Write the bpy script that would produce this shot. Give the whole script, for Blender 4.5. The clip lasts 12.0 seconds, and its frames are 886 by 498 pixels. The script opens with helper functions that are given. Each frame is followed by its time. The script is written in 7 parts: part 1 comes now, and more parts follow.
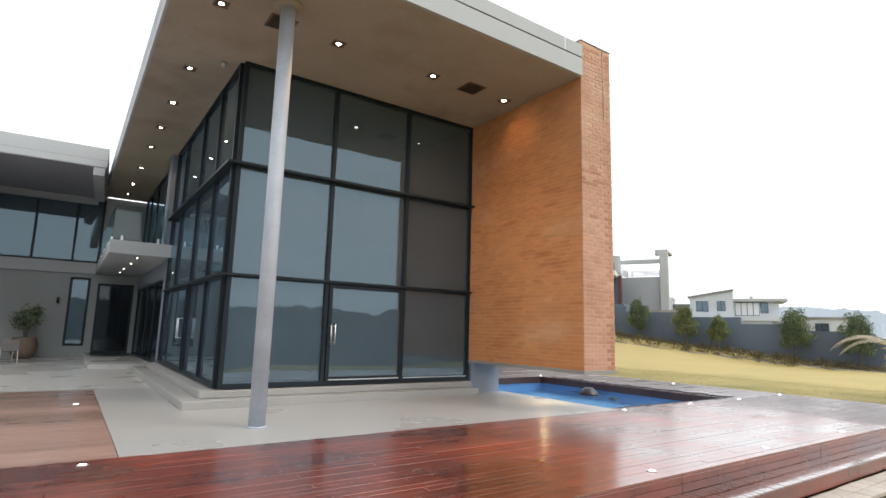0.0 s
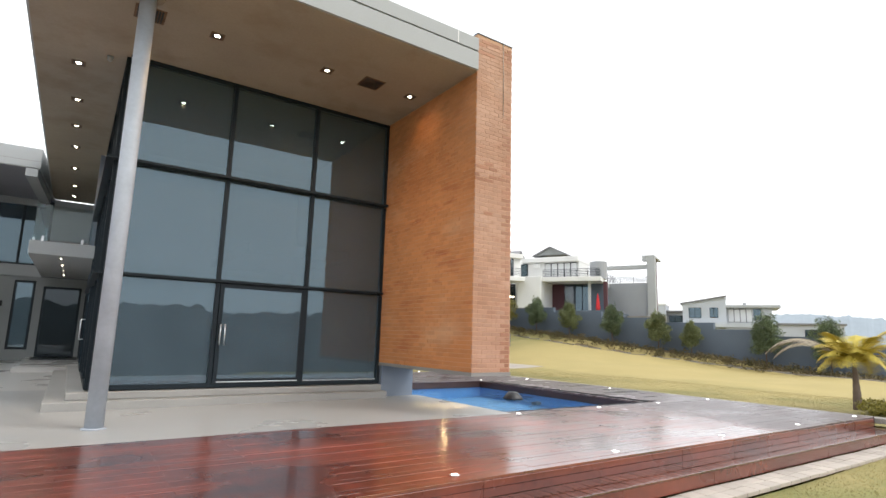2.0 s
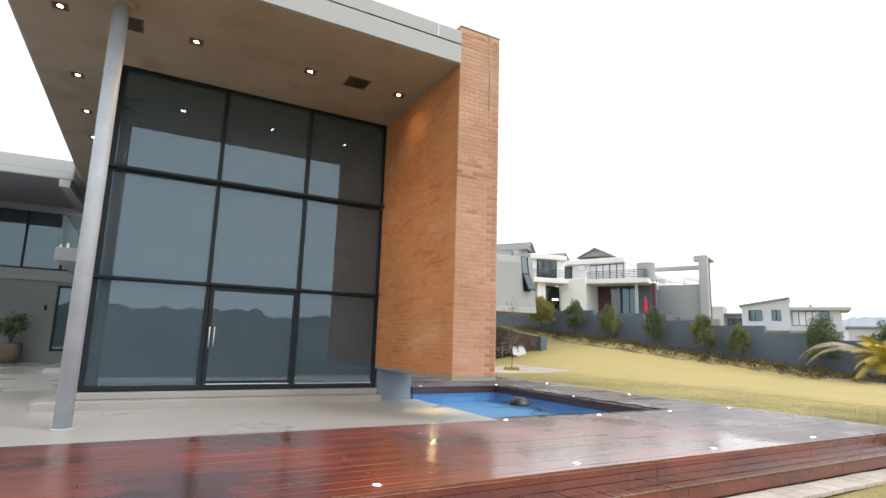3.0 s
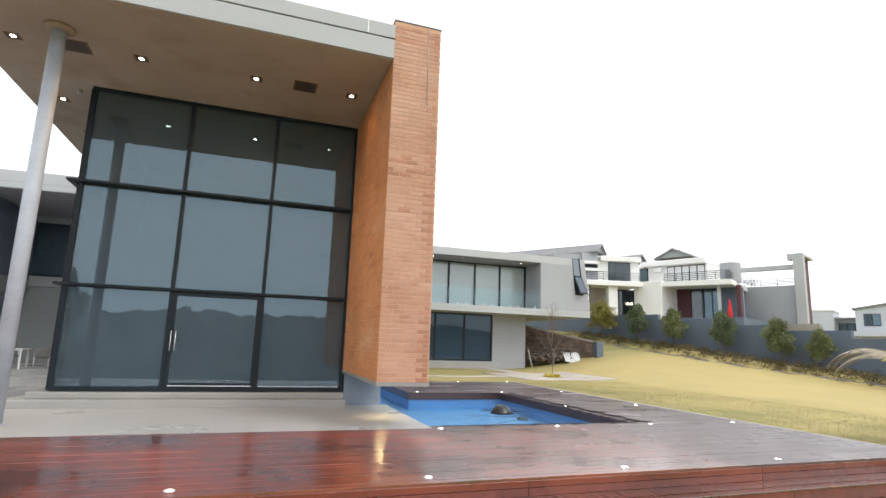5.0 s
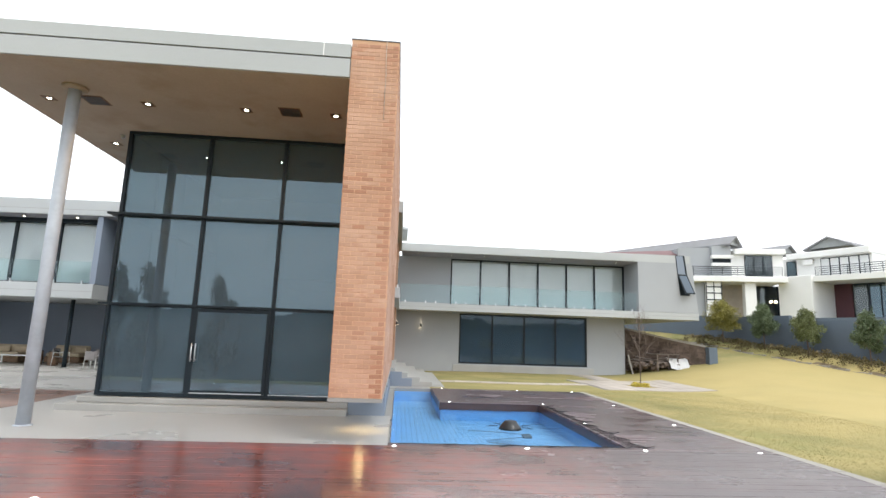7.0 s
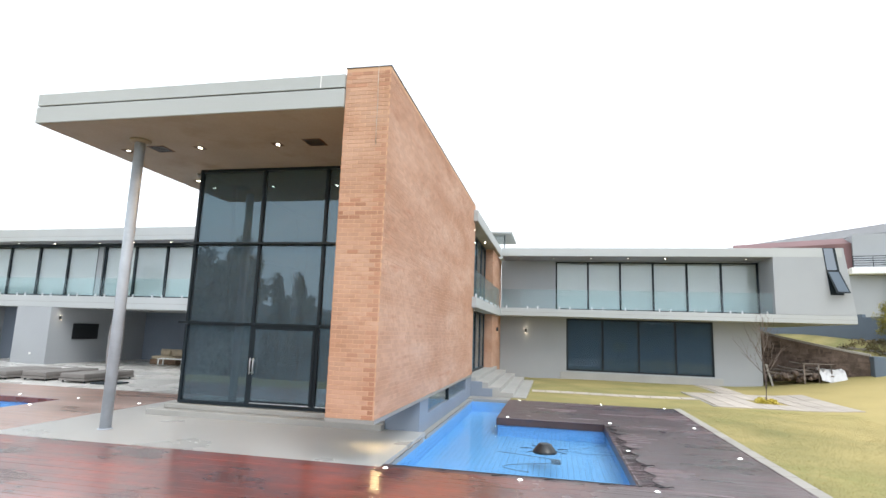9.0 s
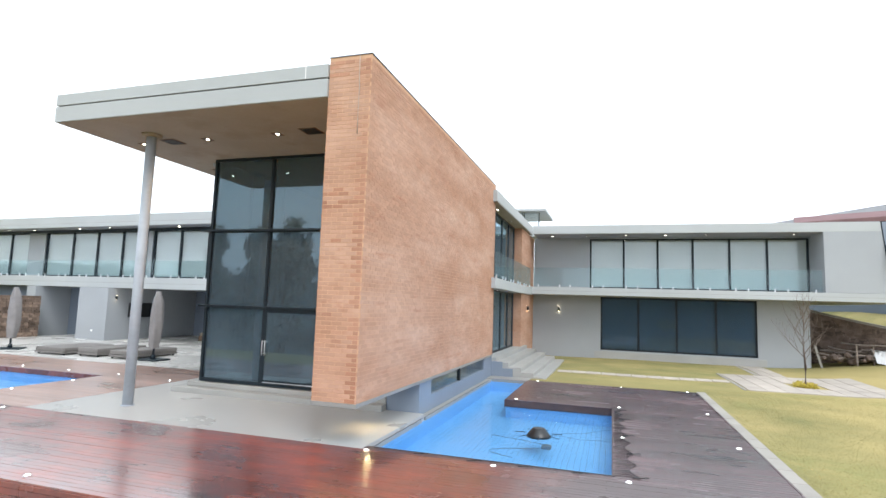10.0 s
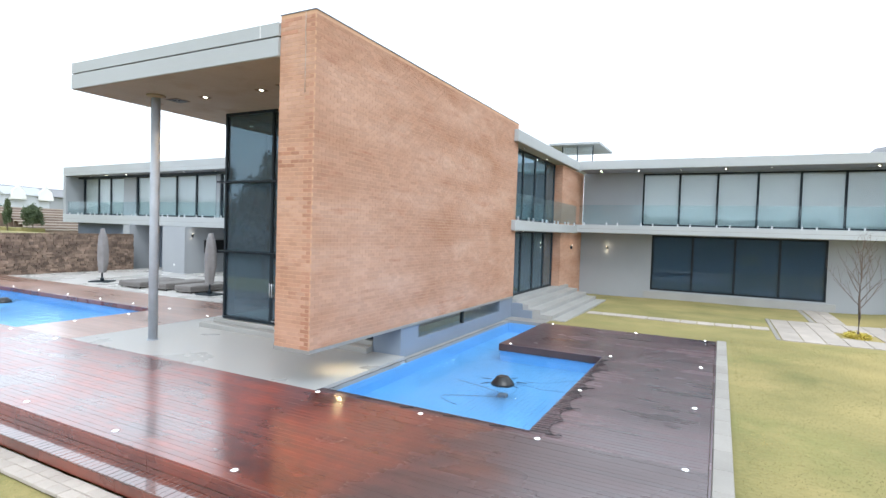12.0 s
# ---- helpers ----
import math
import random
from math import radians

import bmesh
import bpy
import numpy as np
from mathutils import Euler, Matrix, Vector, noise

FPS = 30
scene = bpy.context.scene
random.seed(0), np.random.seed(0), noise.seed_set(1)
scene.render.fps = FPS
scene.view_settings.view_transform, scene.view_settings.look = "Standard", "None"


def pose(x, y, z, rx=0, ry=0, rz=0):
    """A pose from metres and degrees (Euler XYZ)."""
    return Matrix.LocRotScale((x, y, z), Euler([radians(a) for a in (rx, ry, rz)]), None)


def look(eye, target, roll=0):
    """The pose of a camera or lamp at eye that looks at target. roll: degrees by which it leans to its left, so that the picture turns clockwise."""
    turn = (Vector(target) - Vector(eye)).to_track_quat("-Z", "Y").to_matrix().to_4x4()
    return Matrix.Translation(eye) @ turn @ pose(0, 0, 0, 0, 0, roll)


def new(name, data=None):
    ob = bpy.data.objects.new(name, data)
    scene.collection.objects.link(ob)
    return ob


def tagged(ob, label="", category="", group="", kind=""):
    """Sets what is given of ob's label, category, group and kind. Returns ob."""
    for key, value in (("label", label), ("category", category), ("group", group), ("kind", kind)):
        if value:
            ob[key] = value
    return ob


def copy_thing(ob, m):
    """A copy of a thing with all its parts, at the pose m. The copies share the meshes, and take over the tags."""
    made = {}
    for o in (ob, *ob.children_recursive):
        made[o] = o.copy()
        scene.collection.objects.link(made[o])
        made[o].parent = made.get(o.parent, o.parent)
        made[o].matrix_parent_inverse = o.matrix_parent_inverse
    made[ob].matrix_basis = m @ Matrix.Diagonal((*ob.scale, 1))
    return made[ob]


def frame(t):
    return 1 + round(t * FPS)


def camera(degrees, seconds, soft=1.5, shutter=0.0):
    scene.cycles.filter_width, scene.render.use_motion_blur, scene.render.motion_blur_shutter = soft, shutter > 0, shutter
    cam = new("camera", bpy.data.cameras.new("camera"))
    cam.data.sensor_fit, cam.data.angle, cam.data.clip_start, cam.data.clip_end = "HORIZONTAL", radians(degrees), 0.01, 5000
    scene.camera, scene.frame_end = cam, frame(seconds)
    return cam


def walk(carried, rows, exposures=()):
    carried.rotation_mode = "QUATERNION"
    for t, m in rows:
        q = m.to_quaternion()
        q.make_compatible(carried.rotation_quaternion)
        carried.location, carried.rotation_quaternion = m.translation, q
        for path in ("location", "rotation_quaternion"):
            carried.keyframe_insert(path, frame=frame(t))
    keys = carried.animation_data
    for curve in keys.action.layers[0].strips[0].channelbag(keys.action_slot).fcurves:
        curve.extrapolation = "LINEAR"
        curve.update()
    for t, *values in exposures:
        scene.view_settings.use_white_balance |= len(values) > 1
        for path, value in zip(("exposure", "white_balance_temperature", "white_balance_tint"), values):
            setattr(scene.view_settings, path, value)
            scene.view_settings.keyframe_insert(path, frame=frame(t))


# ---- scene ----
cam = camera(79.1, 12.0)
METRES, EYE, TILT, LEAN, TURN = 17.5, 1.505, 0.0, 0.0, -34.6
ROWS = [
    (0.0, 0.0, 0.0, 0.0, -0.24, 8.62, -1.56),
    (0.5, 0.0274, 0.0047, -0.0007, -0.32, 8.8, -1.58),
    (1.0, 0.0588, 0.0085, -0.0014, -0.43, 8.98, -1.6),
    (1.5, 0.0926, 0.0128, -0.0027, -0.33, 9.15, -1.61),
    (2.0, 0.1293, 0.0191, -0.0037, 0.04, 9.35, -1.63),
    (2.5, 0.1671, 0.0296, -0.0031, 2.31, 9.49, -1.67),
    (3.0, 0.2053, 0.0421, -0.0025, 5.58, 9.58, -1.72),
    (3.2, 0.2225, 0.0486, -0.0023, 6.78, 9.61, -1.74),
    (4.8, 0.3491, 0.0901, -0.0003, 14.42, 9.92, -1.87),
    (5.0, 0.3653, 0.0956, 0.0002, 15.1, 9.93, -1.89),
    (5.5, 0.4106, 0.1131, 0.0037, 17.28, 9.85, -1.95),
    (6.0, 0.4564, 0.1327, 0.0074, 20.54, 9.78, -1.93),
    (6.5, 0.5003, 0.1544, 0.0151, 24.71, 9.59, -2.01),
    (7.0, 0.54, 0.1781, 0.0236, 30.0, 9.4, -2.0),
    (7.2, 0.5551, 0.1888, 0.0268, 32.3, 9.36, -2.0),
    (9.0, 0.6691, 0.2867, 0.0539, 46.08, 8.73, -1.9),
    (9.5, 0.6979, 0.3157, 0.0622, 49.4, 7.52, -1.88),
    (10.0, 0.7252, 0.3456, 0.0699, 51.97, 5.89, -1.88),
    (10.5, 0.7514, 0.3772, 0.0772, 53.37, 4.13, -1.86),
    (11.0, 0.7767, 0.4094, 0.085, 55.95, 2.11, -1.85),
    (11.5, 0.8022, 0.4434, 0.0942, 59.06, -0.06, -1.81),
    (12.0, 0.825, 0.4799, 0.1054, 61.95, -1.97, -1.83),
]
EXPOSURES = [(0.0, 0.62, 6500, 10), (2.5, 0.66, 6500, 10), (5.5, 0.74, 6450, 10), (7.0, 0.82, 6350, 9), (9.5, 0.9, 6130, 8), (12.0, 0.87, 5830, 7)]
walk(cam, [(t, pose(0, 0, EYE, TILT, LEAN, TURN) @ pose(METRES * x, METRES * y, METRES * z, 90 + pitch, roll, yaw)) for t, x, y, z, yaw, pitch, roll in ROWS], EXPOSURES)


# ---- world, sun and exposure ----
world = bpy.data.worlds.new("overcast_sky")
scene.world = world
world.use_nodes = True
wn, wl = world.node_tree.nodes, world.node_tree.links
sky = wn.new("ShaderNodeTexSky")
sky.sky_type = "NISHITA"
sky.sun_disc = False
sky.sun_elevation, sky.sun_rotation = radians(52), radians(150)
sky.air_density, sky.dust_density, sky.ozone_density = 1.0, 4.0, 1.0
grey = wn.new("ShaderNodeHueSaturation")
grey.inputs["Saturation"].default_value = 0.18
grey.inputs["Value"].default_value = 0.10
wl.new(sky.outputs[0], grey.inputs["Color"])
cloud = wn.new("ShaderNodeMixRGB")
cloud.inputs[0].default_value = 0.8
cloud.inputs[2].default_value = (1.12, 1.15, 1.19, 1)
wl.new(grey.outputs[0], cloud.inputs[1])
wl.new(cloud.outputs[0], wn["Background"].inputs["Color"])
wn["Background"].inputs["Strength"].default_value = 1.0

sun_data = bpy.data.lights.new("sun", "SUN")
sun_data.energy, sun_data.angle, sun_data.color = 0.9, radians(25), (1.0, 0.96, 0.9)
sun_ob = new("sun", sun_data)
sun_ob.matrix_world = look((30, -34, 55), (0, 0, 0))


# ---- materials ----
def material(name, base, rough=0.6, metal=0.0, var=0.15, scale=3.0, grain=40.0, bump=0.15, spec=0.5,
             second=None, stretch=(1, 1, 1), pieces=0.0, rough_var=0.0, bump_dist=0.01, coat=0.0,
             rough_pieces=0.0, coat_ior=1.5, fade=None, fade_most=1.0, fade_y=None, blotches=()):
    """A surface with stains at one scale and grain at another; pieces: how far single pieces differ."""
    m = bpy.data.materials.new(name)
    m.use_nodes = True
    n, l = m.node_tree.nodes, m.node_tree.links
    b = n["Principled BSDF"]
    b.inputs["Roughness"].default_value, b.inputs["Metallic"].default_value = rough, metal
    b.inputs["Specular IOR Level"].default_value = spec
    b.inputs["Coat Weight"].default_value, b.inputs["Coat Roughness"].default_value = coat, 0.15
    b.inputs["Coat IOR"].default_value = coat_ior
    co = n.new("ShaderNodeTexCoord")
    geo = n.new("ShaderNodeNewGeometry")
    mp = n.new("ShaderNodeMapping")
    mp.inputs["Scale"].default_value = stretch
    l.new(geo.outputs["Position"], mp.inputs["Vector"])
    big = n.new("ShaderNodeTexNoise")
    big.inputs["Scale"].default_value, big.inputs["Detail"].default_value = 1.0 / scale, 6
    fine = n.new("ShaderNodeTexNoise")
    fine.inputs["Scale"].default_value, fine.inputs["Detail"].default_value = grain, 3
    l.new(mp.outputs[0], big.inputs["Vector"])
    l.new(mp.outputs[0], fine.inputs["Vector"])
    add = n.new("ShaderNodeMath")
    add.operation = "MULTIPLY_ADD"
    add.inputs[1].default_value = 0.35
    l.new(fine.outputs["Fac"], add.inputs[0])
    l.new(big.outputs["Fac"], add.inputs[2])
    ramp = n.new("ShaderNodeMapRange")
    ramp.inputs["From Min"].default_value, ramp.inputs["From Max"].default_value = 0.42, 0.93
    l.new(add.outputs[0], ramp.inputs["Value"])
    lo = tuple(c * (1 - var) for c in base)
    hi = second or tuple(min(1, c * (1 + var)) for c in base)
    mix = n.new("ShaderNodeMixRGB")
    mix.inputs[1].default_value, mix.inputs[2].default_value = (*lo, 1), (*hi, 1)
    l.new(ramp.outputs[0], mix.inputs[0])
    out = mix.outputs[0]
    for tone, size, lo_b, hi_b, pull in blotches:
        # patches with borders of their own
        bm_ = n.new("ShaderNodeMapping")
        bm_.inputs["Scale"].default_value, bm_.inputs["Location"].default_value = pull, (7.3 * size, 3.1, 11.7 * hi_b)
        l.new(geo.outputs["Position"], bm_.inputs["Vector"])
        bn = n.new("ShaderNodeTexNoise")
        bn.inputs["Scale"].default_value, bn.inputs["Detail"].default_value, bn.inputs["Roughness"].default_value = 1.0 / size, 7, 0.62
        l.new(bm_.outputs[0], bn.inputs["Vector"])
        br_ = n.new("ShaderNodeMapRange")
        br_.inputs["From Min"].default_value, br_.inputs["From Max"].default_value = lo_b, hi_b
        l.new(bn.outputs["Fac"], br_.inputs["Value"])
        bx = n.new("ShaderNodeMixRGB")
        bx.inputs[2].default_value = (*tone, 1)
        l.new(br_.outputs[0], bx.inputs[0])
        l.new(out, bx.inputs[1])
        out = bx.outputs[0]
    if fade:
        # dry lawn tone, or the deck's darker tone, towards larger x, with a ragged border
        tone, xa, xb = fade
        sep = n.new("ShaderNodeSeparateXYZ")
        l.new(geo.outputs["Position"], sep.inputs[0])
        edge = n.new("ShaderNodeMath")
        edge.operation, edge.inputs[1].default_value = "MULTIPLY_ADD", 8.0
        l.new(big.outputs["Fac"], edge.inputs[0])
        l.new(sep.outputs["X"], edge.inputs[2])
        band = n.new("ShaderNodeMapRange")
        band.interpolation_type = "SMOOTHSTEP"
        band.inputs["From Min"].default_value, band.inputs["From Max"].default_value = xa + 4.0, xb + 4.0
        band.inputs["To Max"].default_value = fade_most
        l.new(edge.outputs[0], band.inputs["Value"])
        if fade_y:
            stop = n.new("ShaderNodeMapRange")
            stop.interpolation_type = "SMOOTHSTEP"
            stop.inputs["From Min"].default_value, stop.inputs["From Max"].default_value = fade_y
            stop.inputs["To Min"].default_value, stop.inputs["To Max"].default_value = fade_most, 0.0
            wob = n.new("ShaderNodeMath")
            wob.operation, wob.inputs[1].default_value = "MULTIPLY_ADD", 5.0
            l.new(big.outputs["Fac"], wob.inputs[0])
            l.new(sep.outputs["Y"], wob.inputs[2])
            l.new(wob.outputs[0], stop.inputs["Value"])
            l.new(stop.outputs[0], band.inputs["To Max"])
        fm = n.new("ShaderNodeMixRGB")
        fm.inputs[2].default_value = (*tone, 1)
        l.new(band.outputs[0], fm.inputs[0])
        l.new(out, fm.inputs[1])
        out = fm.outputs[0]
    if pieces:
        info = n.new("ShaderNodeObjectInfo")
        s = n.new("ShaderNodeMath")
        s.operation = "ADD"
        l.new(info.outputs["Random"], s.inputs[0])
        l.new(geo.outputs["Random Per Island"], s.inputs[1])
        f = n.new("ShaderNodeMath")
        f.operation = "FRACT"
        l.new(s.outputs[0], f.inputs[0])
        r = n.new("ShaderNodeMapRange")
        r.inputs["To Min"].default_value, r.inputs["To Max"].default_value = 1 - pieces, 1 + pieces
        l.new(f.outputs[0], r.inputs["Value"])
        hs = n.new("ShaderNodeHueSaturation")
        l.new(out, hs.inputs["Color"])
        l.new(r.outputs[0], hs.inputs["Value"])
        out = hs.outputs[0]
    l.new(out, b.inputs["Base Color"])
    if rough_var:
        rr = n.new("ShaderNodeMapRange")
        rr.inputs["From Min"].default_value, rr.inputs["From Max"].default_value = 0.35, 0.65
        rr.inputs["To Min"].default_value, rr.inputs["To Max"].default_value = max(0.02, rough - rough_var), min(1, rough + rough_var)
        l.new(big.outputs["Fac"], rr.inputs["Value"])
        shine = rr.outputs[0]
        if rough_pieces:
            rp_ = n.new("ShaderNodeMath")
            rp_.operation, rp_.inputs[1].default_value = "MULTIPLY_ADD", rough_pieces
            l.new(f.outputs[0], rp_.inputs[0])
            l.new(shine, rp_.inputs[2])
            shine = rp_.outputs[0]
        if fade:
            dull = n.new("ShaderNodeMath")
            dull.operation, dull.inputs[1].default_value = "MULTIPLY_ADD", 0.14
            l.new(band.outputs[0], dull.inputs[0])
            l.new(shine, dull.inputs[2])
            shine = dull.outputs[0]
            worn = n.new("ShaderNodeMapRange")
            worn.inputs["To Min"].default_value, worn.inputs["To Max"].default_value = coat, 0.6 * coat
            l.new(band.outputs[0], worn.inputs["Value"])
            l.new(worn.outputs[0], b.inputs["Coat Weight"])
        l.new(shine, b.inputs["Roughness"])
        wet = n.new("ShaderNodeMath")
        wet.operation, wet.inputs[1].default_value = "MULTIPLY", 0.65
        l.new(shine, wet.inputs[0])
        l.new(wet.outputs[0], b.inputs["Coat Roughness"])
    if bump:
        bp = n.new("ShaderNodeBump")
        bp.inputs["Strength"].default_value, bp.inputs["Distance"].default_value = bump, bump_dist
        l.new(fine.outputs["Fac"], bp.inputs["Height"])
        l.new(bp.outputs[0], b.inputs["Normal"])
    return m


def glass_material(name, tint, f0, reflect=(1, 1, 1), rough=0.0, wave=0.0, graze=0.6, veil=0.0):
    """A thin pane: tinted see-through body with a gloss that grows towards grazing angles."""
    m = bpy.data.materials.new(name)
    m.use_nodes = True
    n, l = m.node_tree.nodes, m.node_tree.links
    n.remove(n["Principled BSDF"])
    body = n.new("ShaderNodeBsdfTransparent")
    body.inputs[0].default_value = (*tint, 1)
    gloss = n.new("ShaderNodeBsdfGlossy")
    gloss.inputs["Color"].default_value, gloss.inputs["Roughness"].default_value = (*reflect, 1), rough
    fr = n.new("ShaderNodeLayerWeight")
    fr.inputs["Blend"].default_value = 0.5
    pw = n.new("ShaderNodeMath")
    pw.operation, pw.inputs[1].default_value = "POWER", 5.0
    l.new(fr.outputs["Facing"], pw.inputs[0])
    sc = n.new("ShaderNodeMath")
    sc.operation, sc.inputs[1].default_value, sc.inputs[2].default_value = "MULTIPLY_ADD", (1 - f0) * graze, f0
    l.new(pw.outputs[0], sc.inputs[0])
    mix = n.new("ShaderNodeMixShader")
    l.new(sc.outputs[0], mix.inputs[0])
    through_body = body.outputs[0]
    if veil:
        # a pale blue diffuse veil: sky sheen and lifted darks put into the colour
        veil_bsdf = n.new("ShaderNodeBsdfDiffuse")
        veil_bsdf.inputs[0].default_value = (0.36, 0.465, 0.57, 1)
        veil_mix = n.new("ShaderNodeMixShader")
        veil_noise = n.new("ShaderNodeTexNoise")
        veil_noise.inputs["Scale"].default_value, veil_noise.inputs["Detail"].default_value = 1.3, 4
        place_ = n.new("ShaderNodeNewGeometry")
        l.new(place_.outputs["Position"], veil_noise.inputs["Vector"])
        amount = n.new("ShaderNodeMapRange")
        amount.inputs["To Min"].default_value, amount.inputs["To Max"].default_value = 0.7 * veil, 1.3 * veil
        l.new(veil_noise.outputs["Fac"], amount.inputs["Value"])
        l.new(amount.outputs[0], veil_mix.inputs[0])
        l.new(body.outputs[0], veil_mix.inputs[1])
        l.new(veil_bsdf.outputs[0], veil_mix.inputs[2])
        through_body = veil_mix.outputs[0]
    l.new(through_body, mix.inputs[1])
    l.new(gloss.outputs[0], mix.inputs[2])
    l.new(mix.outputs[0], n["Material Output"].inputs["Surface"])
    if wave:
        geo = n.new("ShaderNodeNewGeometry")
        nz = n.new("ShaderNodeTexNoise")
        nz.inputs["Scale"].default_value, nz.inputs["Detail"].default_value = 3.0, 2
        l.new(geo.outputs["Position"], nz.inputs["Vector"])
        bp = n.new("ShaderNodeBump")
        bp.inputs["Strength"].default_value, bp.inputs["Distance"].default_value = wave, 0.05
        l.new(nz.outputs["Fac"], bp.inputs["Height"])
        l.new(bp.outputs[0], gloss.inputs["Normal"])
    return m


def lit_material(name, colour, strength):
    m = bpy.data.materials.new(name)
    m.use_nodes = True
    b = m.node_tree.nodes["Principled BSDF"]
    b.inputs["Base Color"].default_value = (*colour, 1)
    b.inputs["Emission Color"].default_value = (*colour, 1)
    b.inputs["Emission Strength"].default_value = strength
    return m


M_FASCIA = material("painted_fascia", (0.40, 0.415, 0.415), 0.7, var=0.08, scale=4, grain=30, bump=0.08)
M_SOFFIT = material("soffit_plaster", (0.345, 0.29, 0.215), 0.75, var=0.16, scale=2.5, grain=25, bump=0.08,
                    blotches=(((0.27, 0.215, 0.15), 1.4, 0.52, 0.72, (1, 1, 1)),))
# darker grey soffit: shade under the wing roofs is put into the colour
M_SOFFIT_GREY = material("soffit_shade_in_colour", (0.25, 0.25, 0.275), 0.75, var=0.08, scale=2.5, grain=25, bump=0.08)
M_PLASTER = material("grey_plaster", (0.33, 0.345, 0.36), 0.8, var=0.07, scale=3, grain=60, bump=0.15)
# grey plaster darkened to paint in the shade below the overhang
M_PLASTER_DARK = material("plaster_toned_for_shade", (0.29, 0.305, 0.30), 0.8, var=0.08, scale=3, grain=60, bump=0.12)
M_PLINTH = material("blue_grey_paint", (0.20, 0.235, 0.29), 0.6, var=0.08, scale=2, grain=60, bump=0.1)
M_FRAME = material("charcoal_aluminium", (0.011, 0.018, 0.024), 0.42, spec=0.25, var=0.2, scale=2, bump=0.0)
M_GALV = material("galvanised_steel", (0.40, 0.435, 0.485), 0.5, metal=0.0, var=0.14, scale=0.5, grain=14, bump=0.05, rough_var=0.08)
M_TERRACE = material("wet_screed", (0.385, 0.38, 0.365), 0.30, var=0.045, scale=2.0, grain=18, bump=0.0, rough_var=0.035)
M_PATIO = material("patio_tile", (0.52, 0.505, 0.475), 0.28, var=0.08, scale=2.5, grain=18, bump=0.05, rough_var=0.05)
M_STEP = material("stone_step", (0.335, 0.33, 0.312), 0.5, var=0.1, scale=1.5, grain=25, bump=0.1)
M_BRICK = material("face_brick", (0.43, 0.215, 0.122), 0.85, var=0.14, scale=1.8, grain=45, bump=0.3, second=(0.54, 0.345, 0.25), pieces=0.08, stretch=(1, 0.5, 2.2),
                   blotches=(((0.35, 0.15, 0.085), 0.5, 0.56, 0.80, (1, 0.35, 2.4)), ((0.58, 0.40, 0.30), 1.8, 0.55, 0.90, (1, 0.6, 1.5))))
# more orange than the outer face brick
M_BRICK_INNER = material("inner_face_brick", (0.50, 0.20, 0.070), 0.85, var=0.12, scale=1.8, grain=45, bump=0.3, second=(0.60, 0.275, 0.11), pieces=0.09,
                         blotches=(((0.40, 0.135, 0.05), 0.6, 0.55, 0.70, (1, 0.4, 2.0)), ((0.58, 0.32, 0.17), 1.5, 0.56, 0.74, (1, 0.6, 1.5))))
M_BRICK_DARK = material("dark_face_brick", (0.38, 0.175, 0.10), 0.85, var=0.14, scale=1.8, grain=45, bump=0.3, second=(0.47, 0.26, 0.175), pieces=0.12)
M_MORTAR = material("mortar", (0.55, 0.34, 0.215), 0.95, var=0.12, scale=1.0, grain=80, bump=0.3)
# red-to-dark change mixes timber tone with painted brick and sky reflections
M_WOOD = material("wet_decking", (0.085, 0.020, 0.012), 0.29, var=0.5, scale=1.1, grain=6, bump=0.06, second=(0.29, 0.046, 0.016),
                  stretch=(0.7, 0.9, 1), pieces=0.18, rough_var=0.07, bump_dist=0.004, coat=1.0, rough_pieces=0.03, coat_ior=2.2, spec=0.4,
                  fade=((0.050, 0.021, 0.020), 10.9, 13.9))
M_EDGE = material("wet_red_timber", (0.13, 0.030, 0.018), 0.28, var=0.35, scale=1.2, grain=8, bump=0.06, second=(0.22, 0.05, 0.026), pieces=0.15, rough_var=0.06, coat=0.5)
# red-brown boards lightened: grazing sky glare is put into the base colour
M_WOOD_GLARE = material("glare_toned_decking", (0.42, 0.245, 0.185), 0.32, var=0.22, scale=2.2, grain=6, bump=0.06, second=(0.48, 0.29, 0.225),
                      stretch=(0.5, 0.9, 1), pieces=0.10, rough_var=0.08, rough_pieces=0.04, bump_dist=0.004, coat=1.0, coat_ior=2.1)
M_WOOD_GREY = material("weathered_decking", (0.052, 0.025, 0.027), 0.30, var=0.35, scale=1.5, grain=6, bump=0.05, second=(0.105, 0.05, 0.054),
                       stretch=(0.6, 0.9, 1), pieces=0.22, rough_var=0.09, bump_dist=0.004, coat=0.8, rough_pieces=0.10, coat_ior=1.75, spec=0.3)
# near black, so that shade between boards is in the colour
M_UNDER = material("deck_shadow_gap", (0.012, 0.008, 0.007), 0.9, bump=0)
M_PAVER = material("concrete_paver", (0.42, 0.37, 0.32), 0.75, var=0.14, scale=0.8, grain=40, bump=0.25, pieces=0.1)
M_KERB = material("pale_concrete", (0.30, 0.28, 0.25), 0.7, var=0.12, scale=0.9, grain=40, bump=0.2, pieces=0.06)
